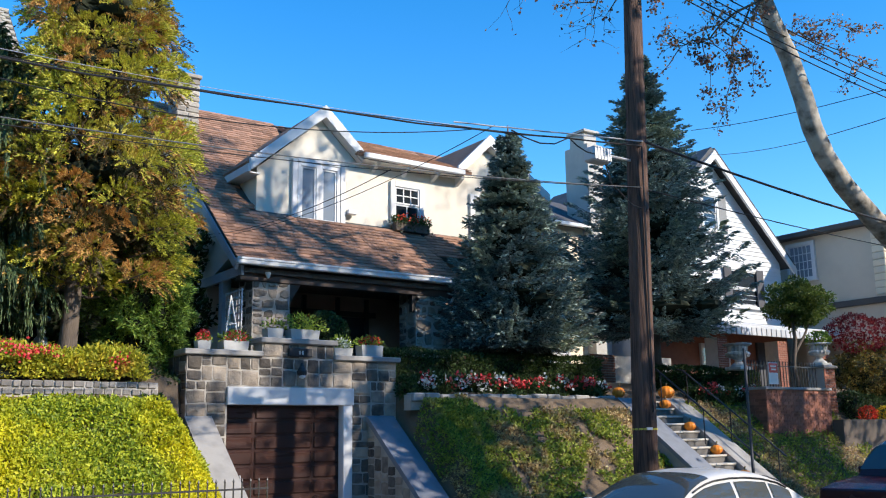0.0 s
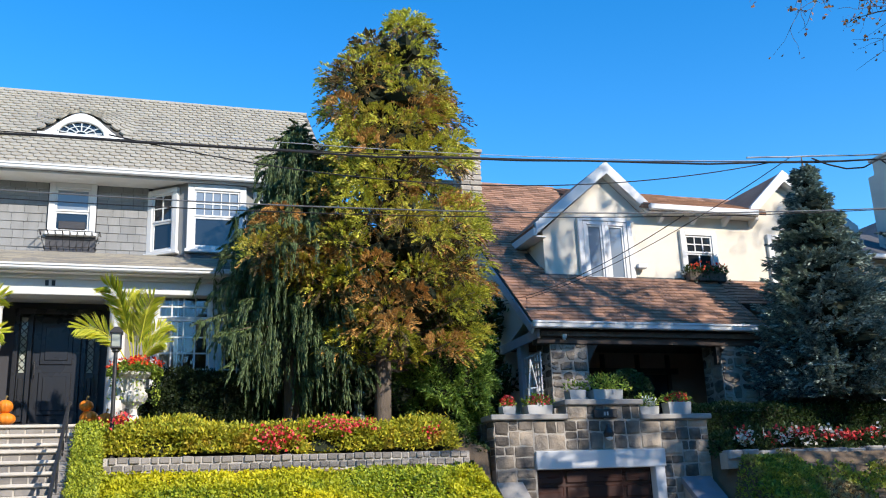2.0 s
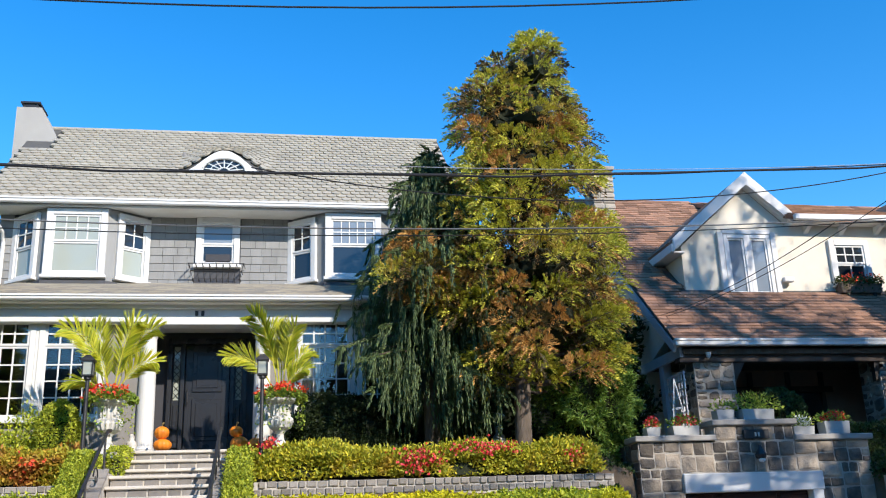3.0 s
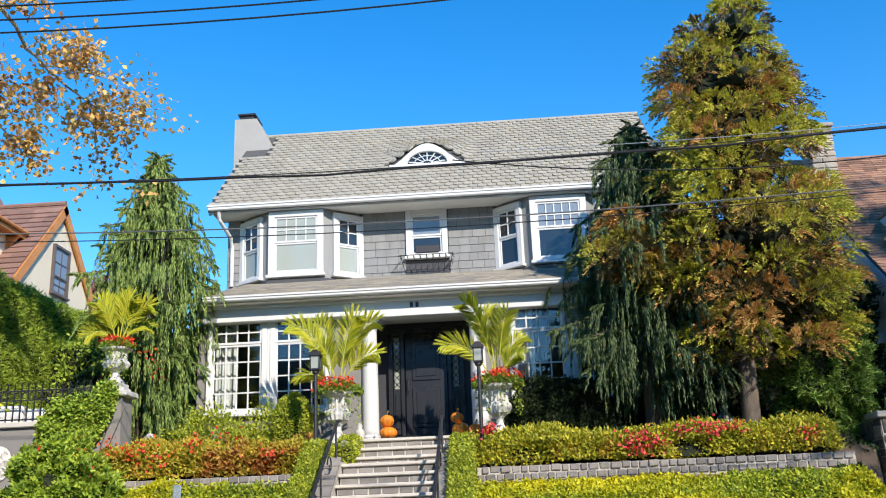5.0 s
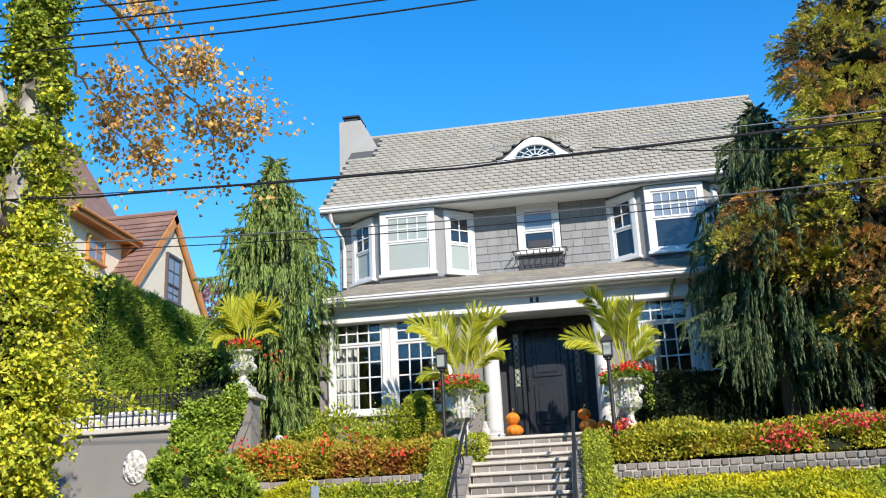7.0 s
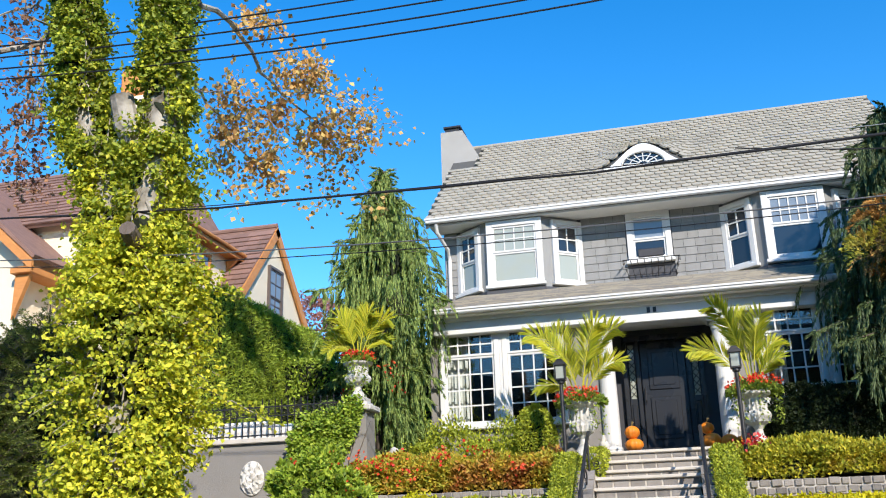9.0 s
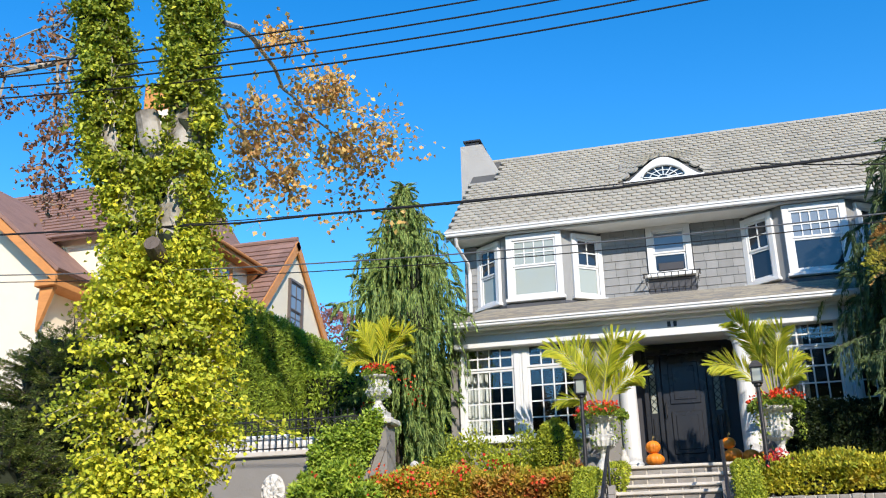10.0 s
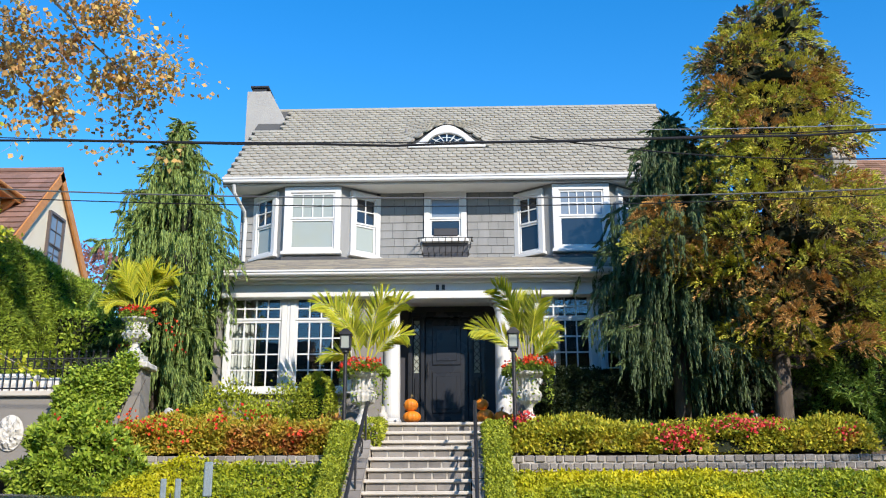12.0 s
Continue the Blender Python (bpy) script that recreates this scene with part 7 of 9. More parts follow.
# garden table in the shade of the trees
tb = thing("garden_table", (3.15, 18.9, 3.2), "pale round garden table under the trees", "table")
part("tabletop", Shape().lathe([(0.75, 0), (0.78, 0.02), (0.76, 0.05)], (3.15, 18.9, 3.95), 24), STONE_LIGHT, tb)
part("pedestal", Shape().lathe([(0.3, 0), (0.12, 0.1), (0.1, 0.75)], (3.15, 18.9, 3.2), 12), IRON, tb)

# lawn number sign as plain bars
sg = thing("lawn_sign", (-5.2, 13.7, 1.2), "weathered grey-blue metal sign bars standing in the ground cover", "sign")
VERDI = material("weathered_blue_grey_metal", (0.28, 0.34, 0.36), (0.14, 0.2, 0.22), 0.6, 30, 8, 0.4, metal=0.3)
part("sign_bar", Shape().box(-5.66, -5.58, 13.68, 13.72, 1.95, 2.24, 0.012), VERDI, sg)
part("sign_bar", Shape().box(-5.46, -5.38, 13.68, 13.72, 1.95, 2.24, 0.012), VERDI, sg)
part("sign_bar", Shape().box(-5.08, -4.96, 13.68, 13.72, 2.0, 2.46, 0.015), VERDI, sg)
for x in (-5.52, -5.0):
    part("stake", Shape().tube([(x, 13.71, 1.1), (x, 13.71, 2.05)], 0.012, 6), IRON, sg)

# ---- pieces on the houses ----
def tab_field(O, U, V, lu, lv, wu, ev, keep, seed, t=0.012, name="shingle_field", mat=None, parent=None):
    """Courses of small roof tabs on the plane O + u U + v V (V runs up the slope)."""
    rnd = random.Random(seed)
    O, U, V = Vector(O), Vector(U).normalized(), Vector(V).normalized()
    N = U.cross(V).normalized()
    s = Shape()
    rows = int(lv / ev)
    for j in range(rows):
        u = -rnd.random() * wu
        while u < lu:
            w = wu * rnd.uniform(0.75, 1.25)
            a, b = max(0, u) + 0.004, min(lu, u + w) - 0.004
            u += w
            if b - a < 0.04:
                continue
            mid = O + U * (a + b) / 2 + V * (j + 0.5) * ev
            if not keep(mid):
                continue
            v0, v1 = j * ev - rnd.uniform(0, 0.012), (j + 1) * ev + 0.02
            p = [O + U * a + V * v0 + N * (t * 2), O + U * b + V * v0 + N * (t * 2), O + U * b + V * v1 + N * 0.006, O + U * a + V * v1 + N * 0.006]
            q = [O + U * a + V * v0, O + U * b + V * v0]
            s.add(p + q, [(0, 1, 2, 3), (4, 5, 1, 0), (0, 3, 4), (1, 5, 2)])
    return part(name, s, mat, parent, kind="stuff")


def white_keep(p):
    if not (8.3 < p.x < 17.05 and p.y > 19.5):
        return True
    back = 20.85 + (p.x - 8.3) * 1.05 if p.x < 10.1 else 22.85 if p.x < 10.9 else 24.3 if p.x < 14.4 else 23.0 - max(0.0, p.x - 15.1) * 0.75
    return p.y > back


wroof = [o for o in white.children if o.name.startswith("roof")]
tab_field((7.18, 17.72, 5.31), (1, 0, 0), (0, 1, WS), 5.6, 8.5, 0.3, 0.15, white_keep, 1, mat=BROWN_SHINGLE, parent=wroof[0])
tab_field((12.75, 18.58, w_roof_z(18.6) + 0.012), (1, 0, 0), (0, 1, WS), 5.15, 7.3, 0.3, 0.15, white_keep, 2, mat=BROWN_SHINGLE, parent=wroof[1])
dorm = [o for o in white.children if o.name.startswith("dormer_roof")]
tab_field((10.95, 19.26, 8.58), (1, 0, 0), (0, 4.87, 2.05), 3.4, 5.2, 0.3, 0.15, lambda p: True, 3, mat=BROWN_SHINGLE, parent=dorm[-1])
pr = next(o for o in grey.children if o.name.startswith("porch_roof"))
tab_field((-6.2, 17.64, 6.135), (1, 0, 0), (0, 3.86, 1.27), 9.3, 4.0, 0.26, 0.2, lambda p: True, 4, mat=DARK_SLATE, parent=pr)


def scallop_mesh(mat, w=0.205, l=0.27, t=0.034):
    n = 6
    out = [(-w / 2, l), (-w / 2, 0.07)] + [(-w / 2 * math.cos(math.pi * k / n), 0.07 - 0.07 * math.sin(math.pi * k / n)) for k in range(1, n)] + [(w / 2, 0.07), (w / 2, l)]
    s = Shape()
    m = len(out)
    vs = [(x, y, t * (1 - y / l) + 0.012) for x, y in out] + [(x, y, 0.0) for x, y in out]
    s.add(vs, [tuple(range(m))] + [(i, m + i, m + (i + 1) % m, (i + 1) % m) for i in range(m - 1)])
    return s


def grey_shingles():
    roof = next(o for o in grey.children if o.name.startswith("roof"))
    ang = math.atan(G_SLOPE)
    w, ev = 0.22, 0.2
    rows = int(math.hypot(3.92, 3.92 * G_SLOPE) / ev)
    me = scallop_mesh(GREY_ROOF).mesh("shingle", GREY_ROOF)
    rest = Shape()
    proto = scallop_mesh(GREY_ROOF_I)
    rnd = random.Random(5)
    org = Vector(grey.location)
    for j in range(rows):
        n = int((GX1 - GX0) / w)
        for i in range(n):
            x = GX0 + 0.11 + i * w + (w / 2 if j % 2 else 0)
            if x > GX1 - 0.05:
                continue
            d = j * ev - 0.03
            y, z = 20.66 + d * math.cos(ang), EAVE_Z - 0.02 + 0.012 + d * math.sin(ang)
            lift = eyebrow_lift(x, y)
            if lift > 0 and y < EYE_Y + 0.05:
                continue
            tilt = math.degrees(math.atan((eyebrow_lift(x + 0.08, y) - eyebrow_lift(x - 0.08, y)) / 0.16))
            pitch = math.degrees(ang) if lift == 0 else math.degrees(math.atan(G_SLOPE + (eyebrow_lift(x, y + 0.12) - lift) / 0.12))
            z += lift
            if x < -6.25 and y > 23.1:
                continue
            m = pose(x, y, z, pitch + rnd.uniform(-0.5, 0.5), rnd.uniform(-0.6, 0.6) - tilt, rnd.uniform(-0.6, 0.6))
            if j < 6:
                o = new("shingle", me)
                o.parent = roof
                o.matrix_local = Matrix.Translation(-org) @ m
            else:
                q = moved(proto, m)
                rest.add(q.v, q.f)
    part("shingle_field", rest, GREY_ROOF_I, roof, kind="stuff")


grey_shingles()
porch = next(o for o in grey.children if o.name.startswith("porch_roof"))
tab_field((-6.2, 17.64, 6.135), (1, 0, 0), (0, 3.84, 1.27), 9.3, 4.04, 0.32, 0.2, lambda p: True, 17, 0.012, "shingle_field", GREY_ROOF_I, porch)


def wall_shingles():
    wall = next(o for o in grey.children if o.name.startswith("wall"))
    rnd = random.Random(8)
    for x0, x1 in ((-6.74, -6.44), (-3.5, -2.5), (-1.48, -0.4), (2.55, 3.44)):
        for j in range(10):
            z = 7.12 + j * 0.19
            if z > 8.95:
                break
            x = x0
            while x < x1 - 0.02:
                w = min(rnd.uniform(0.2, 0.34), x1 - x)
                if x1 - x - w < 0.09:
                    w = x1 - x
                s = Shape().add([(x + 0.004, 21.47, z), (x + w - 0.004, 21.47, z), (x + w - 0.004, 21.488, z + 0.2), (x + 0.004, 21.488, z + 0.2), (x + 0.004, 21.5, z), (x + w - 0.004, 21.5, z)],
                                [(0, 1, 2, 3), (4, 5, 1, 0), (0, 3, 4), (1, 5, 2)])
                part("siding_shingle", s, GREY_SHINGLE, wall)
                x += w


wall_shingles()


# ---- fieldstone ----
def rubble(a0, a1, z0, z1, rnd, size):
    """A face shared out between squared stones of many sizes, with broken courses."""
    w, h = a1 - a0, z1 - z0
    big = rnd.uniform(0.75, 1.5) * size
    if w <= big * 1.35 and h <= big:
        return [(a0, a1, z0, z1)]
    k = rnd.uniform(0.36, 0.64)
    if w / 1.35 > h:
        m = a0 + w * k
        return rubble(a0, m, z0, z1, rnd, size) + rubble(m, a1, z0, z1, rnd, size)
    m = z0 + h * k
    return rubble(a0, a1, z0, m, rnd, size) + rubble(a0, a1, m, z1, rnd, size)


def stone_face(a0, a1, z0, z1, to, parent, seed, size=0.25, g=0.007, worn=0.1):
    """Rough squared fieldstones in a face, each with its own skewed outline and swell; size: their usual height, worn: how far their corners are rounded."""
    rnd = random.Random(seed)
    for b0, b1, y0, y1 in rubble(a0, a1, z0, z1, rnd, size):
        sk = min(b1 - b0, y1 - y0) * worn
        j = lambda: rnd.uniform(0, sk)
        B0, B1, Y0, Y1 = b0 + g, b1 - g, y0 + g, y1 - g
        mid = lambda: rnd.uniform(0.35, 0.65)
        cell = [(B0 + j(), Y0 + j()), (B0 + (B1 - B0) * mid(), Y0 + j() * 0.4), (B1 - j(), Y0 + j()), (B1 - j() * 0.4, Y0 + (Y1 - Y0) * mid()), (B1 - j(), Y1 - j()), (B0 + (B1 - B0) * mid(), Y1 - j() * 0.4), (B0 + j(), Y1 - j()), (B0 + j() * 0.4, Y0 + (Y1 - Y0) * mid())]
        n = len(cell)
        ca, cz = (b0 + b1) / 2, (y0 + y1) / 2
        pr = rnd.uniform(0.008, 0.028)
        ring = lambda k, o: [to(ca + (a - ca) * k, cz + (z - cz) * k, o + (rnd.uniform(-0.006, 0.006) if o > 0 else 0)) for a, z in cell]
        vs = ring(1.0, 0.0) + ring(0.97, pr * 0.6) + ring(0.72, pr) + [to(ca, cz, pr + rnd.uniform(-0.004, 0.01))]
        fs = [(k * n + i, k * n + (i + 1) % n, (k + 1) * n + (i + 1) % n, (k + 1) * n + i) for k in (0, 1) for i in range(n)]
        fs += [(2 * n + i, 2 * n + (i + 1) % n, 3 * n) for i in range(n)]
        part("stone", Shape().add(vs, fs), FIELDSTONE if rnd.random() < 0.74 else TAN_STONE, parent)


front = lambda y: (lambda a, z, o: (a, y - o, z))
leftward = lambda x: (lambda a, z, o: (x - o, a, z))
gwall = next(o for o in garage.children if o.name.startswith("wall"))
stone_face(5.65, 6.4, 0.1, 3.18, front(16.2), gwall, 1)
stone_face(6.4, 8.97, 2.63, 3.16, front(16.2), gwall, 2)
stone_face(7.08, 8.57, 3.17, 3.44, front(16.2), gwall, 3)
stone_face(8.98, 10.0, 0.1, 3.16, front(16.2), gwall, 4)
stone_face(16.2, 18.0, 2.3, 3.18, leftward(5.65), gwall, 5)
for k, pil in enumerate(o for o in white.children if o.name.startswith("pillar")):
    x0 = 7.65 if k == 0 else 11.7
    stone_face(x0, x0 + 0.85, 2.9, 5.0, front(18.0), pil, 6 + k, size=0.24, g=0.013, worn=0.24)
    stone_face(18.0, 18.7, 2.9, 5.0, leftward(x0), pil, 8 + k, size=0.24, g=0.013, worn=0.24)

# driveway side walls with sloped copings
for x0, x1, capmat, lab in ((5.62, 6.12, CONCRETE, "grey concrete coping"), (9.3, 9.92, BLUESTONE, "blue-grey stone coping")):
    dw = thing("driveway_wall", ((x0 + x1) / 2, 14.4, -0.1), "sloping stone side wall of the driveway with a flat coping", "wall", "driveway side walls")
    body = part("wall", Shape().prism([(12.5, -0.1), (16.2, -0.1), (16.2, 2.0), (13.9, 0.2), (12.5, 0.2)], "x", x0 + 0.05, x1 - 0.02), STONE_MORTAR, dw)
    part("coping", Shape().slab((x0, 13.8, 0.2), (x1, 13.8, 0.2), (x1, 16.16, 2.1), (x0, 16.16, 2.1), 0.1), capmat, dw, lab)
    part("coping", Shape().box(x0, x1, 12.5, 13.8, 0.12, 0.2, 0.01), capmat, dw, lab)
    if x0 > 9:
        for i in range(9):
            y = 13.95 + i * 0.25
            stone_face(y, y + 0.25, 0.1, 0.1 + (y - 13.8) * 0.75, leftward(x0 + 0.05), body, 20 + i)

# ---- things on and about the garage ----
part("number_panel", Shape().box(7.6, 8.08, 16.13, 16.2, 3.2, 3.36, 0.01), IRON, garage, "dark panel with two pale bars")
part("number_bar", Shape().box(7.8, 7.83, 16.12, 16.13, 3.24, 3.31).box(7.86, 7.89, 16.12, 16.13, 3.24, 3.31), STONE_LIGHT, garage)
part("wall_lamp", Shape().lathe([(0.02, 0), (0.09, 0.04), (0.1, 0.1), (0.04, 0.2), (0.03, 0.26)], (7.84, 16.08, 2.82), 12), IRON, garage, "small black wall lamp")
part("lamp_bulb", Shape().lathe([(0.01, 0), (0.06, 0.03), (0.06, 0.06), (0.01, 0.09)], (7.84, 16.06, 2.78), 10), WHITE, garage)
part("lever_handle", Shape().box(6.72, 6.75, 16.27, 16.31, 0.85, 1.05, 0.005), GALV, garage)

TROUGH = material("white_planter_box", (0.42, 0.42, 0.4), (0.32, 0.31, 0.28), 0.7, 40, 5, 0.15)


def planter(x, y, z, w, d, h, label, leaf, n, spread, blooms=None, seed=1):
    ob = thing("flower_planter", (x, y, z), label, "planter", "planters on the garage parapet")
    part("trough", Shape().prism([(x - w / 2 + 0.02, z), (x + w / 2 - 0.02, z), (x + w / 2, z + h), (x - w / 2, z + h)], "y", y - d / 2, y + d / 2), TROUGH, ob)
    rng = np.random.default_rng(seed)
    dd = unit(rng, n)
    dd[:, 2] = np.abs(dd[:, 2])
    P = np.array([x, y, z + h]) + dd * np.array(spread) * rng.random((n, 1)) ** 0.4
    crown_of("plant_leaf", P, dd + unit(rng, n) * 0.6, unit(rng, n), 0.07, 0.035, leaf, ob)
    if blooms:
        m = 110
        P = np.array([x, y, z + h]) + unit(rng, m) * np.array([w * 0.45, d * 0.5, 0.1]) + np.array([0, -0.03, 0.08])
        crown_of("blossom", P, unit(rng, m), unit(rng, m), 0.05, 0.05, blooms, ob)


planter(6.0, 16.4, 3.28, 0.26, 0.2, 0.17, "small white planter box with trailing green plants", L_GREEN, 90, (0.16, 0.12, 0.12), B_PINK, 1)
planter(6.6, 16.4, 3.28, 0.5, 0.25, 0.18, "white planter box with pale pink flowers", L_GREEN, 220, (0.34, 0.18, 0.2), B_PINK, 2)
planter(7.4, 16.45, 3.54, 0.34, 0.25, 0.2, "short white planter box with sparse greenery", L_GREEN, 90, (0.25, 0.15, 0.2), None, 3)
planter(8.0, 16.4, 3.54, 0.62, 0.26, 0.2, "white planter box overflowing with feathery greenery", L_GREEN, 420, (0.52, 0.22, 0.32), None, 4)
planter(8.85, 16.4, 3.26, 0.42, 0.22, 0.16, "white planter with pink and white flowers", L_GREEN, 160, (0.26, 0.16, 0.26), B_WHITE, 5)
planter(9.5, 16.4, 3.26, 0.5, 0.26, 0.24, "white box planter with green plants and red flowers", L_GREEN, 190, (0.34, 0.18, 0.2), B_RED, 6)
round_bush("evergreen_shrub", (9.0, 17.4, 3.75), (0.55, 0.4, 0.5), L_DARK, 3500, 0.07, "round dark shrub on the garage terrace", seed=101, lump=0.08)
wbx = thing("window_box", (12.5, 19.4, 6.85), "wooden window box with trailing greenery and red flowers", "window box")
part("trough", Shape().box(12.0, 13.0, 19.28, 19.55, 6.72, 6.95, 0.01), BARK, wbx)
part("bracket", Shape().box(12.15, 12.2, 19.3, 19.59, 6.6, 6.72), IRON, wbx)
part("bracket", Shape().box(12.8, 12.85, 19.3, 19.59, 6.6, 6.72), IRON, wbx)
rng_w = np.random.default_rng(5)
Pw = np.stack([rng_w.uniform(11.95, 13.05, 900), rng_w.uniform(19.2, 19.5, 900), 6.98 + rng_w.uniform(-0.06, 0.14, 900) - 0.28 * (rng_w.random(900) < 0.2) * rng_w.random(900)], 1)
crown_of("plant_leaf", Pw, unit(rng_w, 900), unit(rng_w, 900), 0.07, 0.035, L_DARK, wbx)
Pw = np.stack([rng_w.uniform(12.0, 13.0, 90), rng_w.uniform(19.15, 19.4, 90), 7.02 + rng_w.uniform(-0.05, 0.15, 90)], 1)
crown_of("blossom", Pw, unit(rng_w, 90), unit(rng_w, 90), 0.05, 0.05, B_RED, wbx)

# lattice screen and corner post of the porch
BLUE_PAINT = material("pale_blue_grey_paint", (0.42, 0.46, 0.5), (0.3, 0.33, 0.36), 0.6, 40, 2, 0.08)
part("corner_post", Shape().box(7.36, 7.56, 18.9, 19.1, 2.9, 5.1, 0.01), BLUE_PAINT, white, "pale blue-grey corner post")
lt = Shape()
for i in range(7):
    lt.box(7.43, 7.46, 18.05 + i * 0.14, 18.08 + i * 0.14, 2.95, 4.75)
for j in range(12):
    lt.box(7.425, 7.465, 18.03, 18.95, 3.0 + j * 0.155, 3.025 + j * 0.155)
part("lattice", lt, WHITE, white, "pale blue lattice porch screen")
part("rake_board", Shape().slab((7.16, 17.7, 5.2), (7.22, 17.7, 5.2), (7.22, 24.2, w_roof_z(24.2) - 0.08), (7.16, 24.2, w_roof_z(24.2) - 0.08), 0.16), BLUE_PAINT, white, "pale blue-grey rake board")
part("band_board", Shape().box(7.34, 7.41, 17.9, 22.0, 5.0, 5.2), BLUE_PAINT, white)
window_on(white, at(7.4, 21.9, 6.1, -90), 0.8, 1.3, 0.11, 0.5, (2, 1), (1, 1), paint=BLUE_PAINT, label="side window under the gable")
part("downspout", Shape().tube([(12.7, 17.72, 5.2), (12.66, 17.8, 4.9), (12.6, 17.95, 4.7), (12.6, 17.95, 3.0)], 0.04, 8), WHITE, white)
part("floodlight", Shape().lathe([(0.02, 0), (0.05, 0.05), (0.06, 0.12)], (7.9, 17.8, 4.95), 10), WHITE, white)
part("security_camera", Shape().box(10.7, 10.95, 19.4, 19.55, 7.0, 7.12, 0.02), WHITE, white)
TIMBER = material("dark_stained_timber", (0.04, 0.03, 0.024), None, 0.5, 20, 2, 0.15)
pw = Shape()
for x in (8.9, 9.7, 10.6, 11.4):
    pw.box(x, x + 0.1, 19.78, 19.84, 2.95, 5.0)
pw.box(8.7, 11.7, 19.78, 19.84, 4.55, 4.68).box(8.7, 11.7, 19.78, 19.84, 3.5, 3.6)
split_part("porch_frame", pw, TIMBER, white)
for x in (9.02, 9.82, 10.72):
    part("pane", Shape().box(x, x + 0.66, 19.8, 19.83, 3.62, 4.54), GLASS, white)
for x in (8.5, 11.6):
    part("porch_brace", Shape().prism([(x, 4.5), (x + 0.25, 4.9), (x, 4.9)], "y", 18.0, 18.12), TIMBER, white)

# ---- front garden of the white house ----
fw = thing("garden_wall", (12.8, 15.7, 2.3), "low pale stone wall edging the flower bed", "garden wall")
part("mortar_bed", Shape().box(10.0, 15.62, 15.66, 15.9, 2.2, 2.5), STONE_MORTAR, fw)
rw = random.Random(3)
xx = 10.0
while xx < 15.5:
    ww = rw.uniform(0.28, 0.5)
    part("stone", Shape().box(xx + 0.01, min(xx + ww, 15.62) - 0.01, 15.6, 15.85, 2.36, 2.36 + rw.uniform(0.15, 0.2), 0.025), CONCRETE, fw)
    xx += ww
rb = random.Random(4)
hedge("flower_bed", 10.1, 15.6, 15.85, 16.35, 2.45, 2.86, L_DARK, 5000, 0.09, "bed of red and white flowers behind the low stone wall", "flowers", 0.12, seed=111,
      blossoms=[(B_PINK, [(10.2 + rb.random() * 5.3, 15.82, 2.72 + rb.random() * 0.22) for _ in range(34)], 0.08, 13, 0.075), (B_WHITE, [(10.3 + rb.random() * 5.2, 15.8, 2.68 + rb.random() * 0.22) for _ in range(24)], 0.08, 12, 0.075)])
hedge("clipped_hedge", 10.1, 16.2, 16.6, 17.2, 2.5, 3.5, L_DARK, 14000, 0.07, "dark clipped hedge across the white house's garden", lump=0.05, seed=112)
hedge("clipped_hedge", 18.0, 22.0, 16.4, 17.0, 2.5, 3.35, L_DARK, 9000, 0.07, "dark clipped hedge beside the garden steps", lump=0.05, seed=113)
hedge("flower_bed", 18.3, 20.6, 15.4, 15.9, 2.3, 2.75, L_DARK, 2600, 0.09, "bed of red and white flowers beside the steps", "flowers", 0.12, seed=114,
      blossoms=[(B_PINK, [(18.3 + rb.random() * 2.2, 15.4, 2.6 + rb.random() * 0.25) for _ in range(16)], 0.07, 12, 0.06), (B_WHITE, [(18.5 + rb.random() * 2.0, 15.4, 2.6 + rb.random() * 0.2) for _ in range(9)], 0.07, 10, 0.06)])

STEP2 = material("worn_grey_concrete_riser", (0.16, 0.15, 0.135), (0.09, 0.085, 0.08), 0.9, 60, 3, 0.3)
st2 = thing("garden_steps", (16.9, 14.2, 0.0), "long flight of pale concrete garden steps between sloping cheek walls", "steps")
for i in range(14):
    y, z = 15.45 - i * 0.235, 2.42 - i * 0.175
    part("riser", Shape().box(16.18, 17.15, y + 0.03, y + 0.34, max(-0.1, z - 0.35), z - 0.045), STEP2, st2)
    part("tread", Shape().box(16.18, 17.15, y, y + 0.36, z - 0.045, z, 0.01), TREAD, st2)
for x0, x1, mt in ((15.55, 16.18, BLUESTONE), (17.15, 17.78, CONCRETE)):
    part("cheek_wall", Shape().prism([(12.4, -0.1), (15.9, -0.1), (15.9, 2.4), (15.5, 2.4), (12.4, 0.1)], "x", x0 + 0.04, x1 - 0.04), CONCRETE, st2)
    part("coping", Shape().slab((x0, 12.4, 0.19), (x1, 12.4, 0.19), (x1, 15.5, 2.49), (x0, 15.5, 2.49), 0.09), mt, st2)
    part("coping", Shape().box(x0, x1, 15.5, 15.95, 2.4, 2.49, 0.01), mt, st2)
for x, lab in ((16.8, "thin black iron handrail on the garden steps"), (17.72, "thin black iron handrail on the garden steps")):
    hr = thing("handrail", (x, 14.0, 1.4), lab, "handrail", "iron handrails on the steps")
    part("rail", Shape().tube([(x, 12.7, 1.15), (x, 15.4, 3.15), (x, 15.6, 3.2)], 0.02, 6), IRON, hr)
    for y in (12.9, 14.1, 15.3):
        part("post", Shape().tube([(x, y, 0.2 + (y - 12.4) * 0.72), (x, y, 1.15 + (y - 12.7) * 0.74)], 0.014, 6), IRON, hr)
SG = "pumpkins on the garden steps"
pumpkin(15.85, 15.75, 2.49, 0.14, 0.9, "large orange pumpkin on the cheek wall", SG)
pumpkin(17.42, 15.7, 2.49, 0.19, 0.8, "large orange pumpkin on the cheek wall", SG)
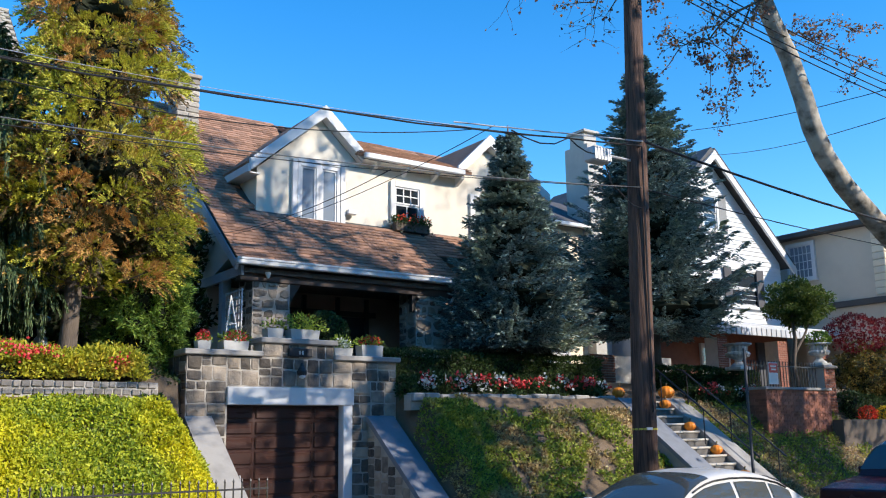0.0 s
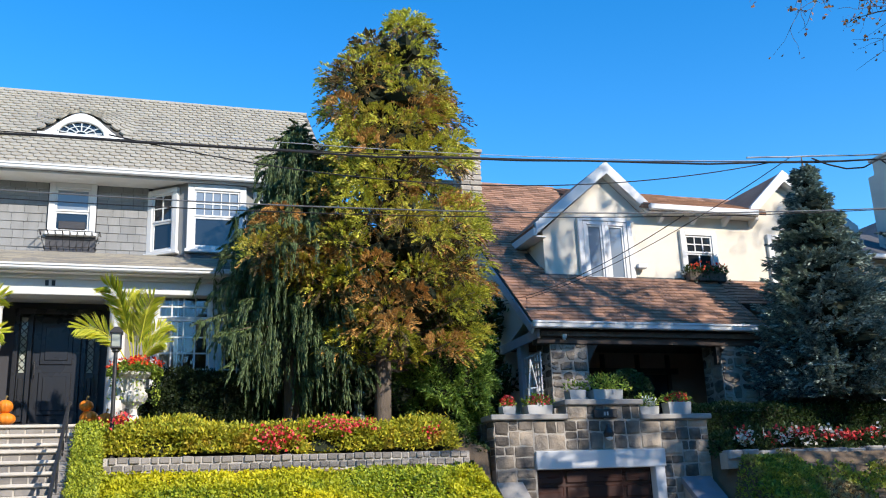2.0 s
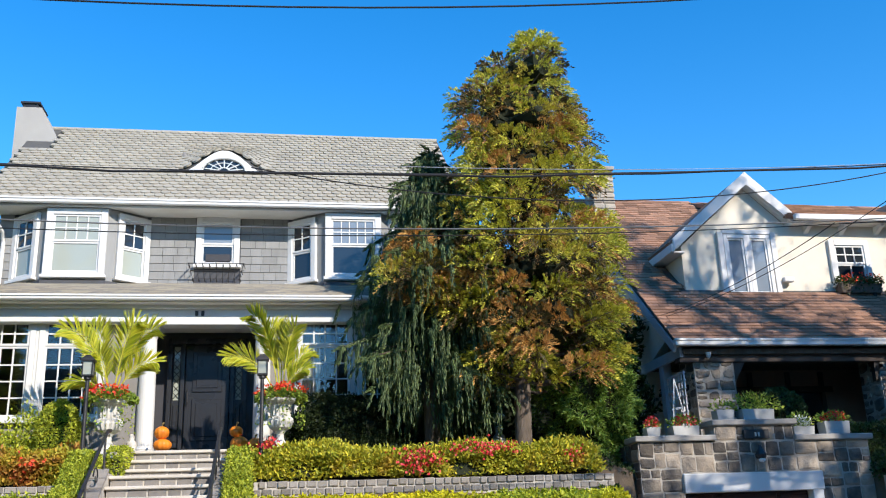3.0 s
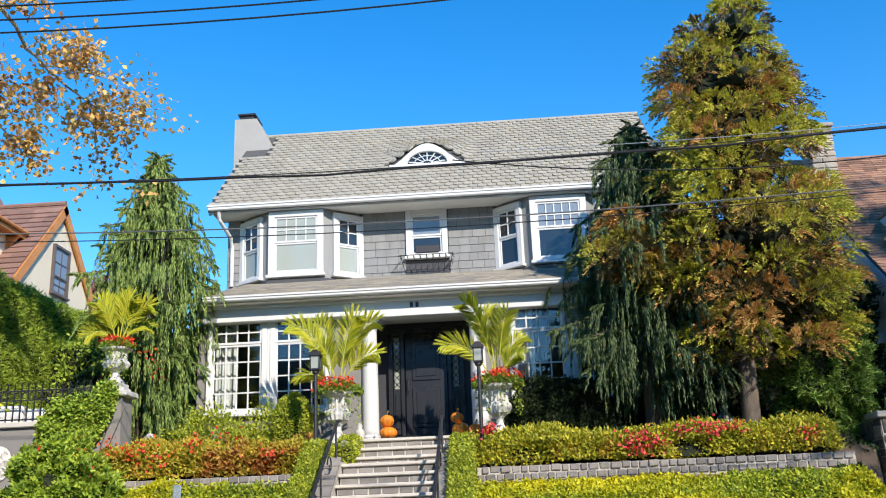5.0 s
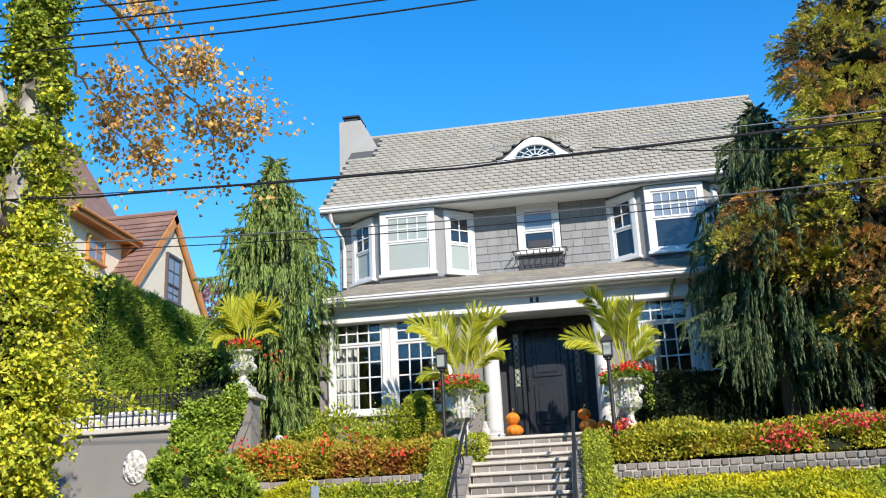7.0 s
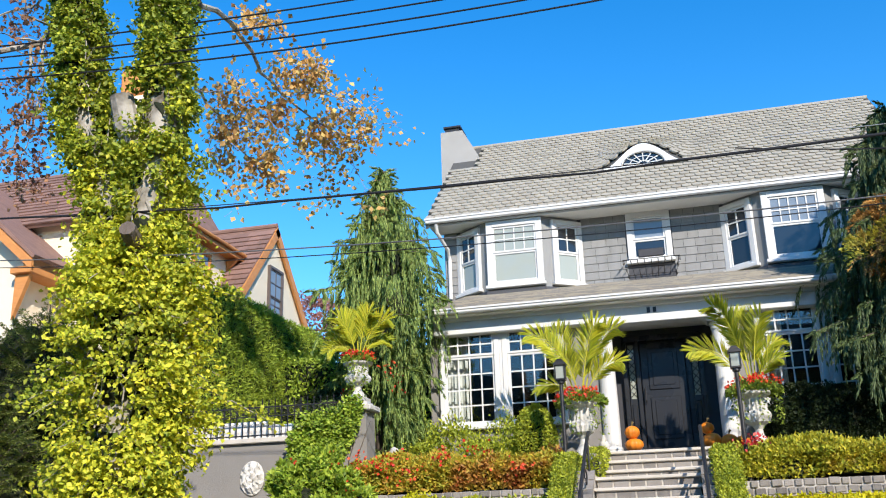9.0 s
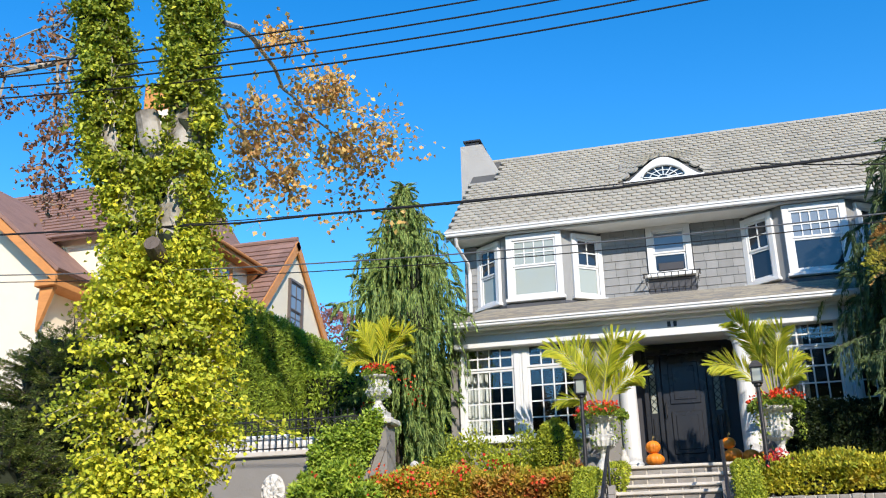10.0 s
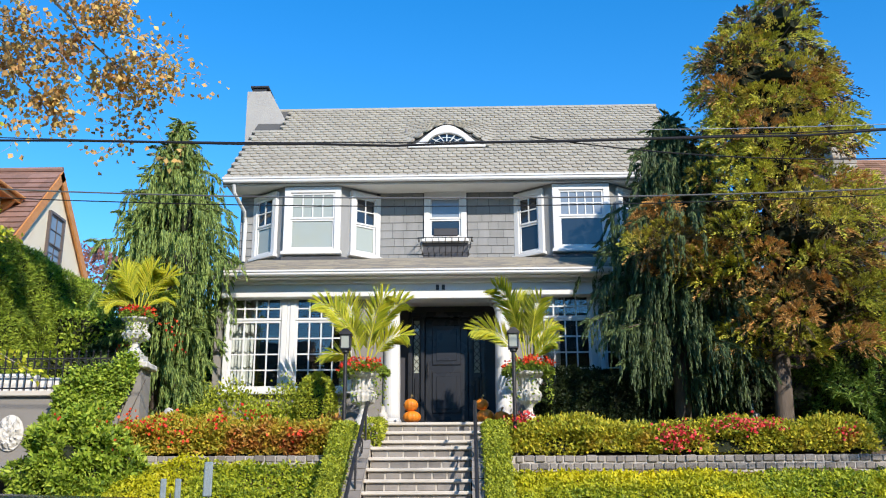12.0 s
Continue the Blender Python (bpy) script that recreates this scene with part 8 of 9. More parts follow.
for i, x in ((1, 17.0), (4, 17.0), (7, 17.0), (10, 17.0)):
    pumpkin(x, 15.62 - i * 0.235, 2.42 - i * 0.175, 0.13, 0.8, "small orange pumpkin on a garden step", SG)

# ---- right-hand neighbours ----
BRICK = material("red_brown_brick", (0.3, 0.12, 0.075), (0.2, 0.085, 0.06), 0.85, 40, 5, 0.4, vary=0.3)
PORCH_GREY = material("weathered_grey_white_paint", (0.5, 0.51, 0.52), (0.36, 0.37, 0.38), 0.6, 40, 2, 0.1, vary=0.12)
CLAP = material("white_clapboard", (0.64, 0.65, 0.65), (0.52, 0.53, 0.53), 0.6, 40, 2, 0.1, vary=0.06)


def brick_face(a0, a1, z0, z1, to, parent, seed=1):
    """Courses of bricks on a face; the nearest as pieces."""
    rnd = random.Random(seed)
    j, z = 0, z0
    while z < z1 - 0.03:
        a = a0 - (0.11 if j % 2 else 0)
        while a < a1 - 0.02:
            b0, b1 = max(a, a0) + 0.005, min(a + 0.215, a1) - 0.005
            if b1 - b0 > 0.03:
                o = 0.012 + rnd.uniform(0, 0.004)
                v = [to(b0, z + 0.005, 0), to(b1, z + 0.005, 0), to(b1, z + 0.068, 0), to(b0, z + 0.068, 0), to(b0, z + 0.005, o), to(b1, z + 0.005, o), to(b1, z + 0.068, o), to(b0, z + 0.068, o)]
                part("brick", Shape().add(v, [(4, 5, 6, 7), (0, 1, 5, 4), (1, 2, 6, 5), (2, 3, 7, 6), (3, 0, 4, 7)]), BRICK, parent)
            a += 0.22
        z += 0.073
        j += 1


def right_house():
    ob = thing("house", (26.2, 24.0, 2.9), "white clapboard gabled house with a brick porch", "house")
    x0, x1, px, y = 22.4, 30.0, 26.2, 21.0
    wl = part("wall", Shape().prism([(x0, 2.8), (x1, 2.8), (x1, 7.8), (px, 11.3), (x0, 7.8)], "y", y, y + 0.2), CLAP, ob)
    part("wall", Shape().box(x0, x0 + 0.2, y + 0.2, 29, 2.8, 7.8), CLAP, ob)
    part("wall", Shape().box(x1 - 0.2, x1, y + 0.2, 29, 2.8, 7.8), CLAP, ob)
    z = 5.3
    while z < 11.2:
        hw = 3.8 if z < 7.6 else 3.8 * (11.1 - z) / 3.5
        s = Shape().add([(px - hw, y - 0.03, z), (px + hw, y - 0.03, z), (px + hw, y - 0.004, z + 0.17), (px - hw, y - 0.004, z + 0.17), (px - hw, y, z), (px + hw, y, z)], [(0, 1, 2, 3), (4, 5, 1, 0), (0, 3, 4), (1, 5, 2)])
        part("clapboard", s, CLAP, wl)
        z += 0.165
    sl = 3.5 / 3.8
    part("roof", Shape().slab((x0 - 0.4, y - 0.35, 7.8 - 0.4 * sl + 0.2), (px, y - 0.35, 11.5), (px, 29, 11.5), (x0 - 0.4, 29, 7.8 - 0.4 * sl + 0.2), -0.14), NIGHT_SLATE, ob, "dark slate-grey roof")
    part("roof", Shape().slab((px, y - 0.35, 11.5), (x1 + 0.4, y - 0.35, 7.8 - 0.4 * sl + 0.2), (x1 + 0.4, 29, 7.8 - 0.4 * sl + 0.2), (px, 29, 11.5), -0.14), NIGHT_SLATE, ob, "dark slate-grey roof")
    for s in (-1, 1):
        part("rake_board", Shape().prism([(px, 11.48), (px + s * 4.25, 7.58), (px + s * 4.25, 7.3), (px, 11.18)], "y", y - 0.42, y - 0.33), WHITE, ob)
    window_on(ob, at(25.65, y - 0.01, 8.6), 0.95, 1.4, 0.12, 0.5, (1, 1), (1, 1), label="attic window between grey shutters")
    for x in (25.2, 26.62):
        part("shutter", Shape().box(x, x + 0.42, y - 0.08, y - 0.03, 8.6, 10.0, 0.01), GREY_SHINGLE, ob, "grey louvred shutter")
    window_on(ob, at(26.75, y - 0.01, 6.0), 2.05, 1.42, 0.1, 0.5, (1, 1), (1, 1), label="wide double-hung window with dark shutters")
    for x in (26.62, 28.42):
        part("shutter", Shape().box(x, x + 0.4, y - 0.12, y - 0.06, 6.05, 7.4, 0.01), NIGHT_SLATE, ob, "dark shutter")
    part("porch_roof", Shape().prism([(19.35, 5.16), (19.3, 5.12), (19.3, 5.0), (21.0, 5.0), (21.0, 5.3)], "x", 23.0, 31.0), PORCH_GREY, ob, "grey-white porch roof with a fluted fascia")
    for i in range(30):
        part("fascia_slat", Shape().box(23.1 + i * 0.26, 23.32 + i * 0.26, 19.24, 19.3, 4.76, 5.02, 0.008), PORCH_GREY, ob)
    for x in (24.1, 27.2, 29.6):
        col = part("brick_column", Shape().box(x, x + 0.5, 19.4, 19.9, 2.8, 4.65), MORTAR, ob, "red brick porch column")
        brick_face(x, x + 0.5, 2.9, 4.65, front(19.4), col, int(x))
    part("porch_wall", Shape().box(22.6, 29.8, 20.8, 20.95, 2.8, 5.0), BRICK, ob)
    part("door", Shape().box(27.9, 28.8, 20.7, 20.8, 2.95, 4.75, 0.01), GREY_SHADE, ob)
    window_on(ob, at(24.9, 20.8, 3.4), 1.5, 1.2, 0.1, 0.5, (1, 1), (1, 1), glass_low=GLASS_PALE, label="porch window")
    part("chimney", Shape().box(21.35, 22.05, 22.0, 23.1, 2.8, 11.3).box(21.4, 22.0, 22.2, 22.9, 11.3, 11.75, 0.02).box(21.33, 22.07, 22.1, 23.0, 11.75, 11.85, 0.02), material("pale_chimney_render", (0.47, 0.45, 0.41), (0.3, 0.285, 0.26), 0.9, 90, 1.0, 0.3), ob, "tall pale rendered chimney")
    part("side_wing", Shape().box(18.4, 22.4, 22.4, 27, 2.8, 8.5), STUCCO_CREAM, ob, "cream rendered side wing")
    part("wing_roof", Shape().slab((18.2, 22.1, 8.45), (22.4, 22.1, 8.45), (22.4, 24.6, 9.9), (18.2, 24.6, 9.9), 0.14), NIGHT_SLATE, ob)
    part("wing_gutter", Shape().box(18.15, 22.4, 22.0, 22.12, 8.34, 8.47, 0.02), WHITE, ob)
    window_on(ob, at(19.6, 22.38, 3.6), 0.9, 1.2, 0.1, 0.5, (3, 2), (3, 2), label="small-paned ground-floor window")
    lw = part("low_wall", Shape().box(18.6, 22.0, 19.5, 19.8, 2.8, 3.9), MORTAR, ob)
    brick_face(18.6, 19.6, 2.9, 3.9, front(19.5), lw, 77)


right_house()


def beige_house():
    ob = thing("house", (36, 22, 2.9), "beige stucco house with a dark flat eave", "house")
    part("wall", Shape().box(31.0, 46, 17.5, 26, 2.8, 8.8), STUCCO_BEIGE, ob)
    part("eave", Shape().box(30.6, 46.4, 17.1, 26.4, 8.8, 9.0, 0.02), ROOF_UNDER, ob)
    part("band", Shape().box(30.85, 46.1, 17.35, 26, 6.0, 6.22, 0.02), ROOF_UNDER, ob)
    for j in range(10):
        part("quoin", Shape().box(30.96, 31.5, 17.44, 17.9, 6.3 + j * 0.25, 6.52 + j * 0.25, 0.02), STUCCO_CREAM, ob)
    window_on(ob, at(30.98, 21.3, 7.2, -90), 1.2, 1.45, 0.12, 0.0, (5, 4), (1, 1), glass_up=GLASS_BLUE, label="barred window in the side wall", paint=WHITE)


beige_house()

bw = thing("brick_planter", (21.1, 14.8, 1.0), "red brick planter wall with a stone cap", "garden wall")
bb = part("wall", Shape().box(19.8, 22.5, 14.62, 15.1, 0.8, 2.7), BRICK, bw)
brick_face(19.8, 22.5, 1.45, 2.7, front(14.62), bb, 31)
brick_face(14.62, 15.1, 1.6, 2.7, lambda a, z, o: (19.8 - o, a, z), bb, 33)
part("cap", Shape().box(19.75, 22.55, 14.56, 15.14, 2.7, 2.77, 0.01), CONCRETE, bw)
# Brown render, darkened further in place of shade on this wall.
cw = solid("retaining_wall", Shape().prism([(22.5, -0.1), (40, -0.1), (40, 1.95), (22.5, 1.95)], "y", 14.3, 14.6), material("brown_grey_render", (0.14, 0.11, 0.085), (0.08, 0.065, 0.05), 0.9, 60, 1.5, 0.3), "plain brown-grey rendered retaining wall along the neighbour's garden", "wall")
bp = thing("brick_pier", (23.4, 15.4, 2.0), "red brick pier carrying a white urn", "pier")
pb = part("shaft", Shape().box(23.15, 23.65, 15.15, 15.65, 1.8, 3.35), MORTAR, bp)
brick_face(23.15, 23.65, 1.95, 3.35, front(15.15), pb, 32)
part("cap", Shape().box(23.08, 23.72, 15.08, 15.72, 3.35, 3.43, 0.01), CONCRETE, bp)
urn(23.4, 15.4, 3.43, 0.3, 0.62, "white fluted urn on a brick pier")
round_bush("urn_plant", (23.4, 15.4, 4.15), (0.3, 0.3, 0.2), L_GREEN, 500, 0.1, "leafy green plant spilling from an urn", "plant", 121, core=False)
urn(20.9, 16.2, 3.3, 0.34, 0.7, "grey fluted urn behind the hedge")
iron_fence("iron_fence", 20.0, 23.1, 15.3, 2.6, 0.85, 0.12, "black iron fence behind the brick planter", 0.05)
sgn = thing("garden_sign", (20.5, 14.85, 2.77), "small white sign with a red field", "sign")
part("board", Shape().box(20.3, 20.68, 14.84, 14.87, 2.85, 3.4, 0.005), WHITE, sgn)
part("red_field", Shape().box(20.32, 20.66, 14.832, 14.838, 3.14, 3.38), material("red_sign_paint", (0.55, 0.04, 0.03), None, 0.5), sgn)
part("text_bar", Shape().box(20.37, 20.6, 14.826, 14.831, 3.28, 3.32).box(20.4, 20.58, 14.826, 14.831, 3.2, 3.24).box(20.37, 20.6, 14.832, 14.838, 3.0, 3.02).box(20.37, 20.6, 14.832, 14.838, 2.94, 2.96), WHITE, sgn)
part("stake", Shape().box(20.48, 20.5, 14.86, 14.88, 2.77, 2.9), IRON, sgn)
L_ROUND = leafage("deep_green_clipped_leaves", [(0.05, 0.09, 0.02), (0.1, 0.15, 0.025), (0.15, 0.19, 0.035), (0.035, 0.06, 0.015)])
tt = thing("clipped_tree", (25.0, 17.2, 2.9), "small round-headed clipped tree with a bare twisted trunk", "tree")
part("trunk", Shape().tube([(25.0, 17.2, 2.7), (24.8, 17.2, 3.6), (25.0, 17.2, 4.4), (24.9, 17.2, 5.2)], [0.09, 0.07, 0.06, 0.04], 7), BARK, tt, smooth=True)
part("limb", Shape().tube([(24.85, 17.2, 3.9), (25.4, 17.1, 4.6), (25.8, 17.1, 5.2)], [0.05, 0.035, 0.02], 6), BARK, tt)
rt = np.random.default_rng(9)
dt = unit(rt, 7000)
bt = np.array([noise.noise(Vector(q * 2.5)) for q in dt])
crown_of("crown", np.array([25.35, 17.2, 5.5]) + dt * np.array([0.95, 0.85, 0.66]) * (0.9 + 0.75 * bt[:, None] - 0.35 * rt.random((7000, 1)) ** 2), dt + unit(rt, 7000), unit(rt, 7000), 0.11, 0.06, L_ROUND, tt)
round_bush("maple_shrub", (24.9, 15.0, 4.35), (1.35, 0.7, 0.5), L_RED, 3000, 0.085, "red-leaved autumn shrub over the neighbour's wall", seed=131, lump=0.4, core=False)
round_bush("autumn_shrub", (25.6, 15.2, 3.3), (1.55, 0.8, 0.85), L_OLIVE, 9000, 0.085, "olive and rust autumn shrub by the brick pier", seed=132, lump=0.3)
hedge("clipped_hedge", 23.8, 30, 14.7, 15.3, 1.95, 2.7, L_DARK, 6000, 0.08, "dark hedge above the concrete wall", lump=0.06, seed=133)
round_bush("chrysanthemum", (24.0, 14.5, 2.1), (0.3, 0.2, 0.2), B_RED, 500, 0.06, "dark red potted chrysanthemum on the wall", "flowers", 134, core=False)
round_bush("chrysanthemum", (24.9, 14.5, 2.1), (0.35, 0.2, 0.2), B_YELLOW, 600, 0.06, "yellow potted chrysanthemum on the wall", "flowers", 135, core=False)
lamp_post(18.6, 16.9, 2.6, 4.75, "old-fashioned garden lamp among the spruce boughs")

# ---- left neighbour ----
def left_house():
    ob = thing("house", (-19, 29, 3.0), "cream stucco house with a brown tiled roof and orange cedar trim", "house")
    part("wall", Shape().prism([(26.2, 3.0), (31.6, 3.0), (31.6, 9.3), (28.75, 12.1), (26.2, 9.4)], "x", -14.7, -14.5), STUCCO_CREAM, ob)
    part("wall", Shape().box(-34, -14.7, 26.2, 26.4, 3.0, 9.5), STUCCO_CREAM, ob)
    rf = part("roof", Shape().slab((-34, 25.8, 9.1), (-14.4, 25.8, 9.1), (-14.4, 28.75, 12.4), (-34, 28.75, 12.4), 0.12), BROWN_TILE, ob, "brown tiled roof")
    part("roof", Shape().slab((-14.4, 31.9, 9.1), (-34, 31.9, 9.1), (-34, 28.75, 12.4), (-14.4, 28.75, 12.4), 0.12), BROWN_TILE, ob, "brown tiled roof")
    tab_field((-34, 25.78, 9.1), (1, 0, 0), (0, 2.95, 3.3), 19.6, 4.4, 0.42, 0.3, lambda p: True, 7, 0.025, "tile_field", BROWN_TILE, rf)
    part("ridge_tile", Shape().tube([(-34, 28.75, 12.45), (-14.4, 28.75, 12.45)], 0.09, 8), BROWN_TILE, ob)
    for ya, za in ((25.75, 9.05), (31.95, 9.05)):
        part("bargeboard", Shape().slab((-14.44, ya, za), (-14.36, ya, za), (-14.36, 28.75, 12.38), (-14.44, 28.75, 12.38), 0.28 if ya < 28 else -0.28), CEDAR_TRIM, ob, "orange stained cedar bargeboard")
        part("soffit", Shape().slab((-14.7, ya, za - 0.12), (-14.44, ya, za - 0.12), (-14.44, 28.75, 12.22), (-14.7, 28.75, 12.22), 0.03), CEDAR_TRIM, ob)
    window_on(ob, at(-14.49, 28.3, 9.35, 90), 1.1, 1.6, 0.09, 0.35, (2, 2), (2, 2), label="tall window in the gable", paint=DARK_FRAME, glass_up=GLASS_BLUE, glass_low=GLASS_BLUE)
    # low wing before the main block, its side wall and eave turned to the street's far end
    wing = part("wing_wall", Shape().box(-16.9, -15.3, 23.9, 27.7, 3.0, 11.12), STUCCO_CREAM, ob)
    part("wing_roof", Shape().slab((-14.92, 27.9, 10.98), (-14.92, 23.5, 10.98), (-17.4, 23.5, 12.0), (-17.4, 27.9, 12.0), -0.1), BROWN_TILE, ob)
    part("fascia", Shape().box(-14.96, -14.88, 23.5, 27.35, 10.8, 11.02, 0.008), CEDAR_TRIM, ob, "orange stained cedar fascia")
    part("soffit", Shape().box(-15.3, -14.96, 23.5, 27.35, 10.84, 10.88), CEDAR_TRIM, ob)
    part("gutter", Shape().tube([(-14.82, 23.5, 10.98), (-14.82, 27.3, 10.98)], 0.055, 8), CEDAR_TRIM, ob)
    part("bracket", Shape().prism([(-15.3, 10.8), (-14.9, 10.8), (-15.3, 10.4)], "y", 26.9, 27.02), CEDAR_TRIM, ob)
    window_on(wing, at(-15.29, 24.82, 9.84, 90), 0.98, 0.78, 0.08, 0.0, (2, 2), (1, 1), label="small window with a cedar frame", paint=CEDAR_TRIM, glass_up=GLASS_BLUE)
    # taller main block
    part("main_wall", Shape().box(-34, -17.4, 25.9, 31, 3.0, 12.3), STUCCO_CREAM, ob)
    mr = part("main_roof", Shape().slab((-34, 25.4, 12.2), (-17.2, 25.4, 12.2), (-18.6, 29.0, 15.6), (-34, 29.0, 15.6), 0.12), BROWN_TILE, ob)
    tab_field((-34, 25.38, 12.2), (1, 0, 0), (0, 3.6, 3.4), 16.8, 4.8, 0.42, 0.3, lambda p: p.x < -17.3 - (p.y - 25.4) * 0.4, 9, 0.025, "tile_field", BROWN_TILE, mr)
    part("main_roof", Shape().slab((-17.2, 25.4, 12.2), (-17.2, 31.5, 12.2), (-18.6, 29.2, 15.6), (-18.6, 29.0, 15.6), 0.12), BROWN_TILE, ob)
    # front gable wing
    g0, g1, gp, gy = -28.5, -20.5, -24.4, 24.0
    part("gable_wall", Shape().prism([(g0, 3.0), (g1, 3.0), (g1, 10.7), (gp, 14.0), (g0, 10.7)], "y", gy, gy + 0.2), STUCCO_CREAM, ob)
    part("gable_side", Shape().box(g1 - 0.2, g1, gy + 0.2, 26.2, 3.0, 10.7), STUCCO_CREAM, ob)
    gr = part("gable_roof", Shape().slab((gp, gy - 0.4, 14.3), (g1 + 0.6, gy - 0.4, 10.4), (g1 + 0.6, 28.0, 10.4), (gp, 28.0, 14.3), -0.12), BROWN_TILE, ob)
    tab_field((g1 + 0.62, gy - 0.4, 10.4), (0, 1, 0), (gp - g1 - 0.6, 0, 3.9), 4.0, 5.8, 0.42, 0.3, lambda p: True, 8, 0.025, "tile_field", BROWN_TILE, gr)
    part("gable_roof", Shape().slab((g0 - 0.5, gy - 0.4, 10.4), (gp, gy - 0.4, 14.3), (gp, 28.0, 14.3), (g0 - 0.5, 28.0, 10.4), -0.12), BROWN_TILE, ob)
    part("bargeboard", Shape().prism([(gp, 14.28), (g1 + 0.65, 10.32), (g1 + 0.65, 10.0), (gp, 13.96)], "y", gy - 0.48, gy - 0.38), CEDAR_TRIM, ob, "orange stained cedar bargeboard")
    part("eave_beam", Shape().box(g1 - 0.1, g1 + 0.65, gy - 0.45, 26.0, 9.95, 10.15, 0.02), CEDAR_TRIM, ob)
    part("brace", Shape().prism([(g1, 9.95), (g1 + 0.5, 9.95), (g1, 8.6)], "y", gy - 0.3, gy - 0.15), CEDAR_TRIM, ob)
    part("chimney", Shape().box(-20.1, -19.0, 27.6, 28.6, 11.5, 17.6, 0.03), STUCCO_CREAM, ob, "cream chimney")
    part("chimney_pot", Shape().box(-20.15, -18.95, 27.55, 28.65, 17.6, 18.7, 0.08), CEDAR_TRIM, ob, "orange clay chimney top")


left_house()
L_FAR = leafage("distant_russet_leaves", [(0.34, 0.14, 0.12), (0.45, 0.22, 0.18), (0.25, 0.12, 0.1)])
hedge("tall_hedge", -12.2, -10.3, 17.2, 23.5, 3.5, 6.95, L_ARBOR, 95000, 0.095, "tall clipped arborvitae hedge along the boundary", lump=0.1, seed=141, slim=0.2)


def yew(c, r, label, seed, boughs=360):
    """A shaggy yew: flat drooping boughs in uneven layers, each fringed with short fine sprays."""
    rng = np.random.default_rng(seed)
    ob = thing("yew_tree", (c[0], c[1], c[2] - r[2]), label, "tree")
    part("shade_core", Shape().blob(c, tuple(k * 0.72 for k in r), 10, 0.4, seed), CORE, ob)
    limbs = Shape()
    roots, ways, lens = [], [], []
    for i in range(boughs):
        w = unit(rng, 1)[0]
        w[1] = -abs(w[1]) if rng.random() < 0.75 else w[1]
        lump = 1 + 0.3 * noise.noise(Vector((w[0] * 2.2 + seed, w[1] * 2.2, w[2] * 3.5)))
        p0 = np.array(c) + w * np.array(r) * 0.66 * lump
        out = np.array([w[0], w[1], 0.25 + 0.3 * w[2]])
        out /= np.linalg.norm(out)
        ln = rng.uniform(0.35, 0.75) * (1.5 if rng.random() < 0.08 else 1.0)
        side = np.cross(out, (0, 0, 1.0))
        side /= np.linalg.norm(side) + 1e-9
        end = p0 + out * ln
        limbs.tube([tuple(p0), tuple(p0 + out * ln * 0.5 + np.array([0, 0, 0.04])), tuple(end - np.array([0, 0, 0.1 * ln]))], [0.014, 0.009, 0.003], 4, cap=False)
        for k in range(20):
            q = (k + rng.random()) / 20
            sg = 1 if k % 2 else -1
            roots.append(p0 + out * ln * q + np.array([0, 0, 0.04 * math.sin(3 * q) - 0.1 * ln * q * q]))
            ways.append(out * 0.6 + side * sg * (0.75 if q < 0.95 else 0.1) + np.array([0, 0, rng.normal() * 0.18]))
            lens.append(rng.uniform(0.1, 0.2) * (1.15 - 0.5 * q))
    P, D, off = needle_ropes(rng, np.array(roots), np.array(ways), np.array(lens), 11, 0.018, 0.25, 0.5)
    m = P.shape[0] * P.shape[1]
    part("limb", limbs, BARK, ob, kind="stuff")
    crown_of("crown", P.reshape(-1, 3), D.reshape(-1, 3), off.reshape(-1, 3) * 0.5 + np.array([0, -0.2, 0.8]), 0.055 * rng.uniform(0.6, 1.3, m), 0.018, L_YEW, ob)


yew((-13.0, 14.0, 2.7), (1.75, 1.2, 1.7), "olive-green shaggy yew beside the driveway", 142)
yew((-12.75, 15.3, 4.4), (1.35, 1.0, 1.85), "dark green shaggy yew behind the driveway shrub", 145, 260)
ft = round_bush("far_tree", (-17.6, 40, 11.6), (1.5, 1.5, 1.3), L_FAR, 2600, 0.2, "distant reddish autumn tree behind the houses", "tree", 143, lump=0.5, core=False)
part("trunk", Shape().tube([(-17.6, 40, 3.0), (-17.6, 40, 11.5)], [0.2, 0.08], 8), BARK, ft)
round_bush("dark_shrub", (-7.9, 17.3, 4.1), (0.5, 0.4, 0.6), L_DARK, 2500, 0.1, "dark shrub with red flowers behind the stone pier", seed=144, lump=0.3,
           blossoms=[(B_RED, [(-7.5, 16.9, 4.6), (-6.6, 16.6, 4.9), (-6.5, 16.6, 4.6)], 0.1, 16, 0.05)])

# ---- pole, wires, sign post ----
pole = thing("utility_pole", (10.95, 10.4, -0.1), "weathered brown wooden utility pole", "utility pole")
part("post", Shape().tube([(10.85, 10.4, -0.4), (10.92, 10.4, 2.0), (11.12, 10.4, 7.0), (11.3, 10.4, 11.5)], [0.2, 0.19, 0.165, 0.14], 14), POLE_WOOD, pole, smooth=True)
part("crossarm", Shape().box(9.9, 12.7, 10.2, 10.3, 9.9, 10.02, 0.01), POLE_WOOD, pole)
part("band", Shape().lathe([(0.19, 0), (0.197, 0.005), (0.197, 0.025), (0.19, 0.03)], (10.915, 10.4, 1.73), 14), material("yellow_band", (0.6, 0.5, 0.05), None, 0.5), pole, "yellow and white marker band")
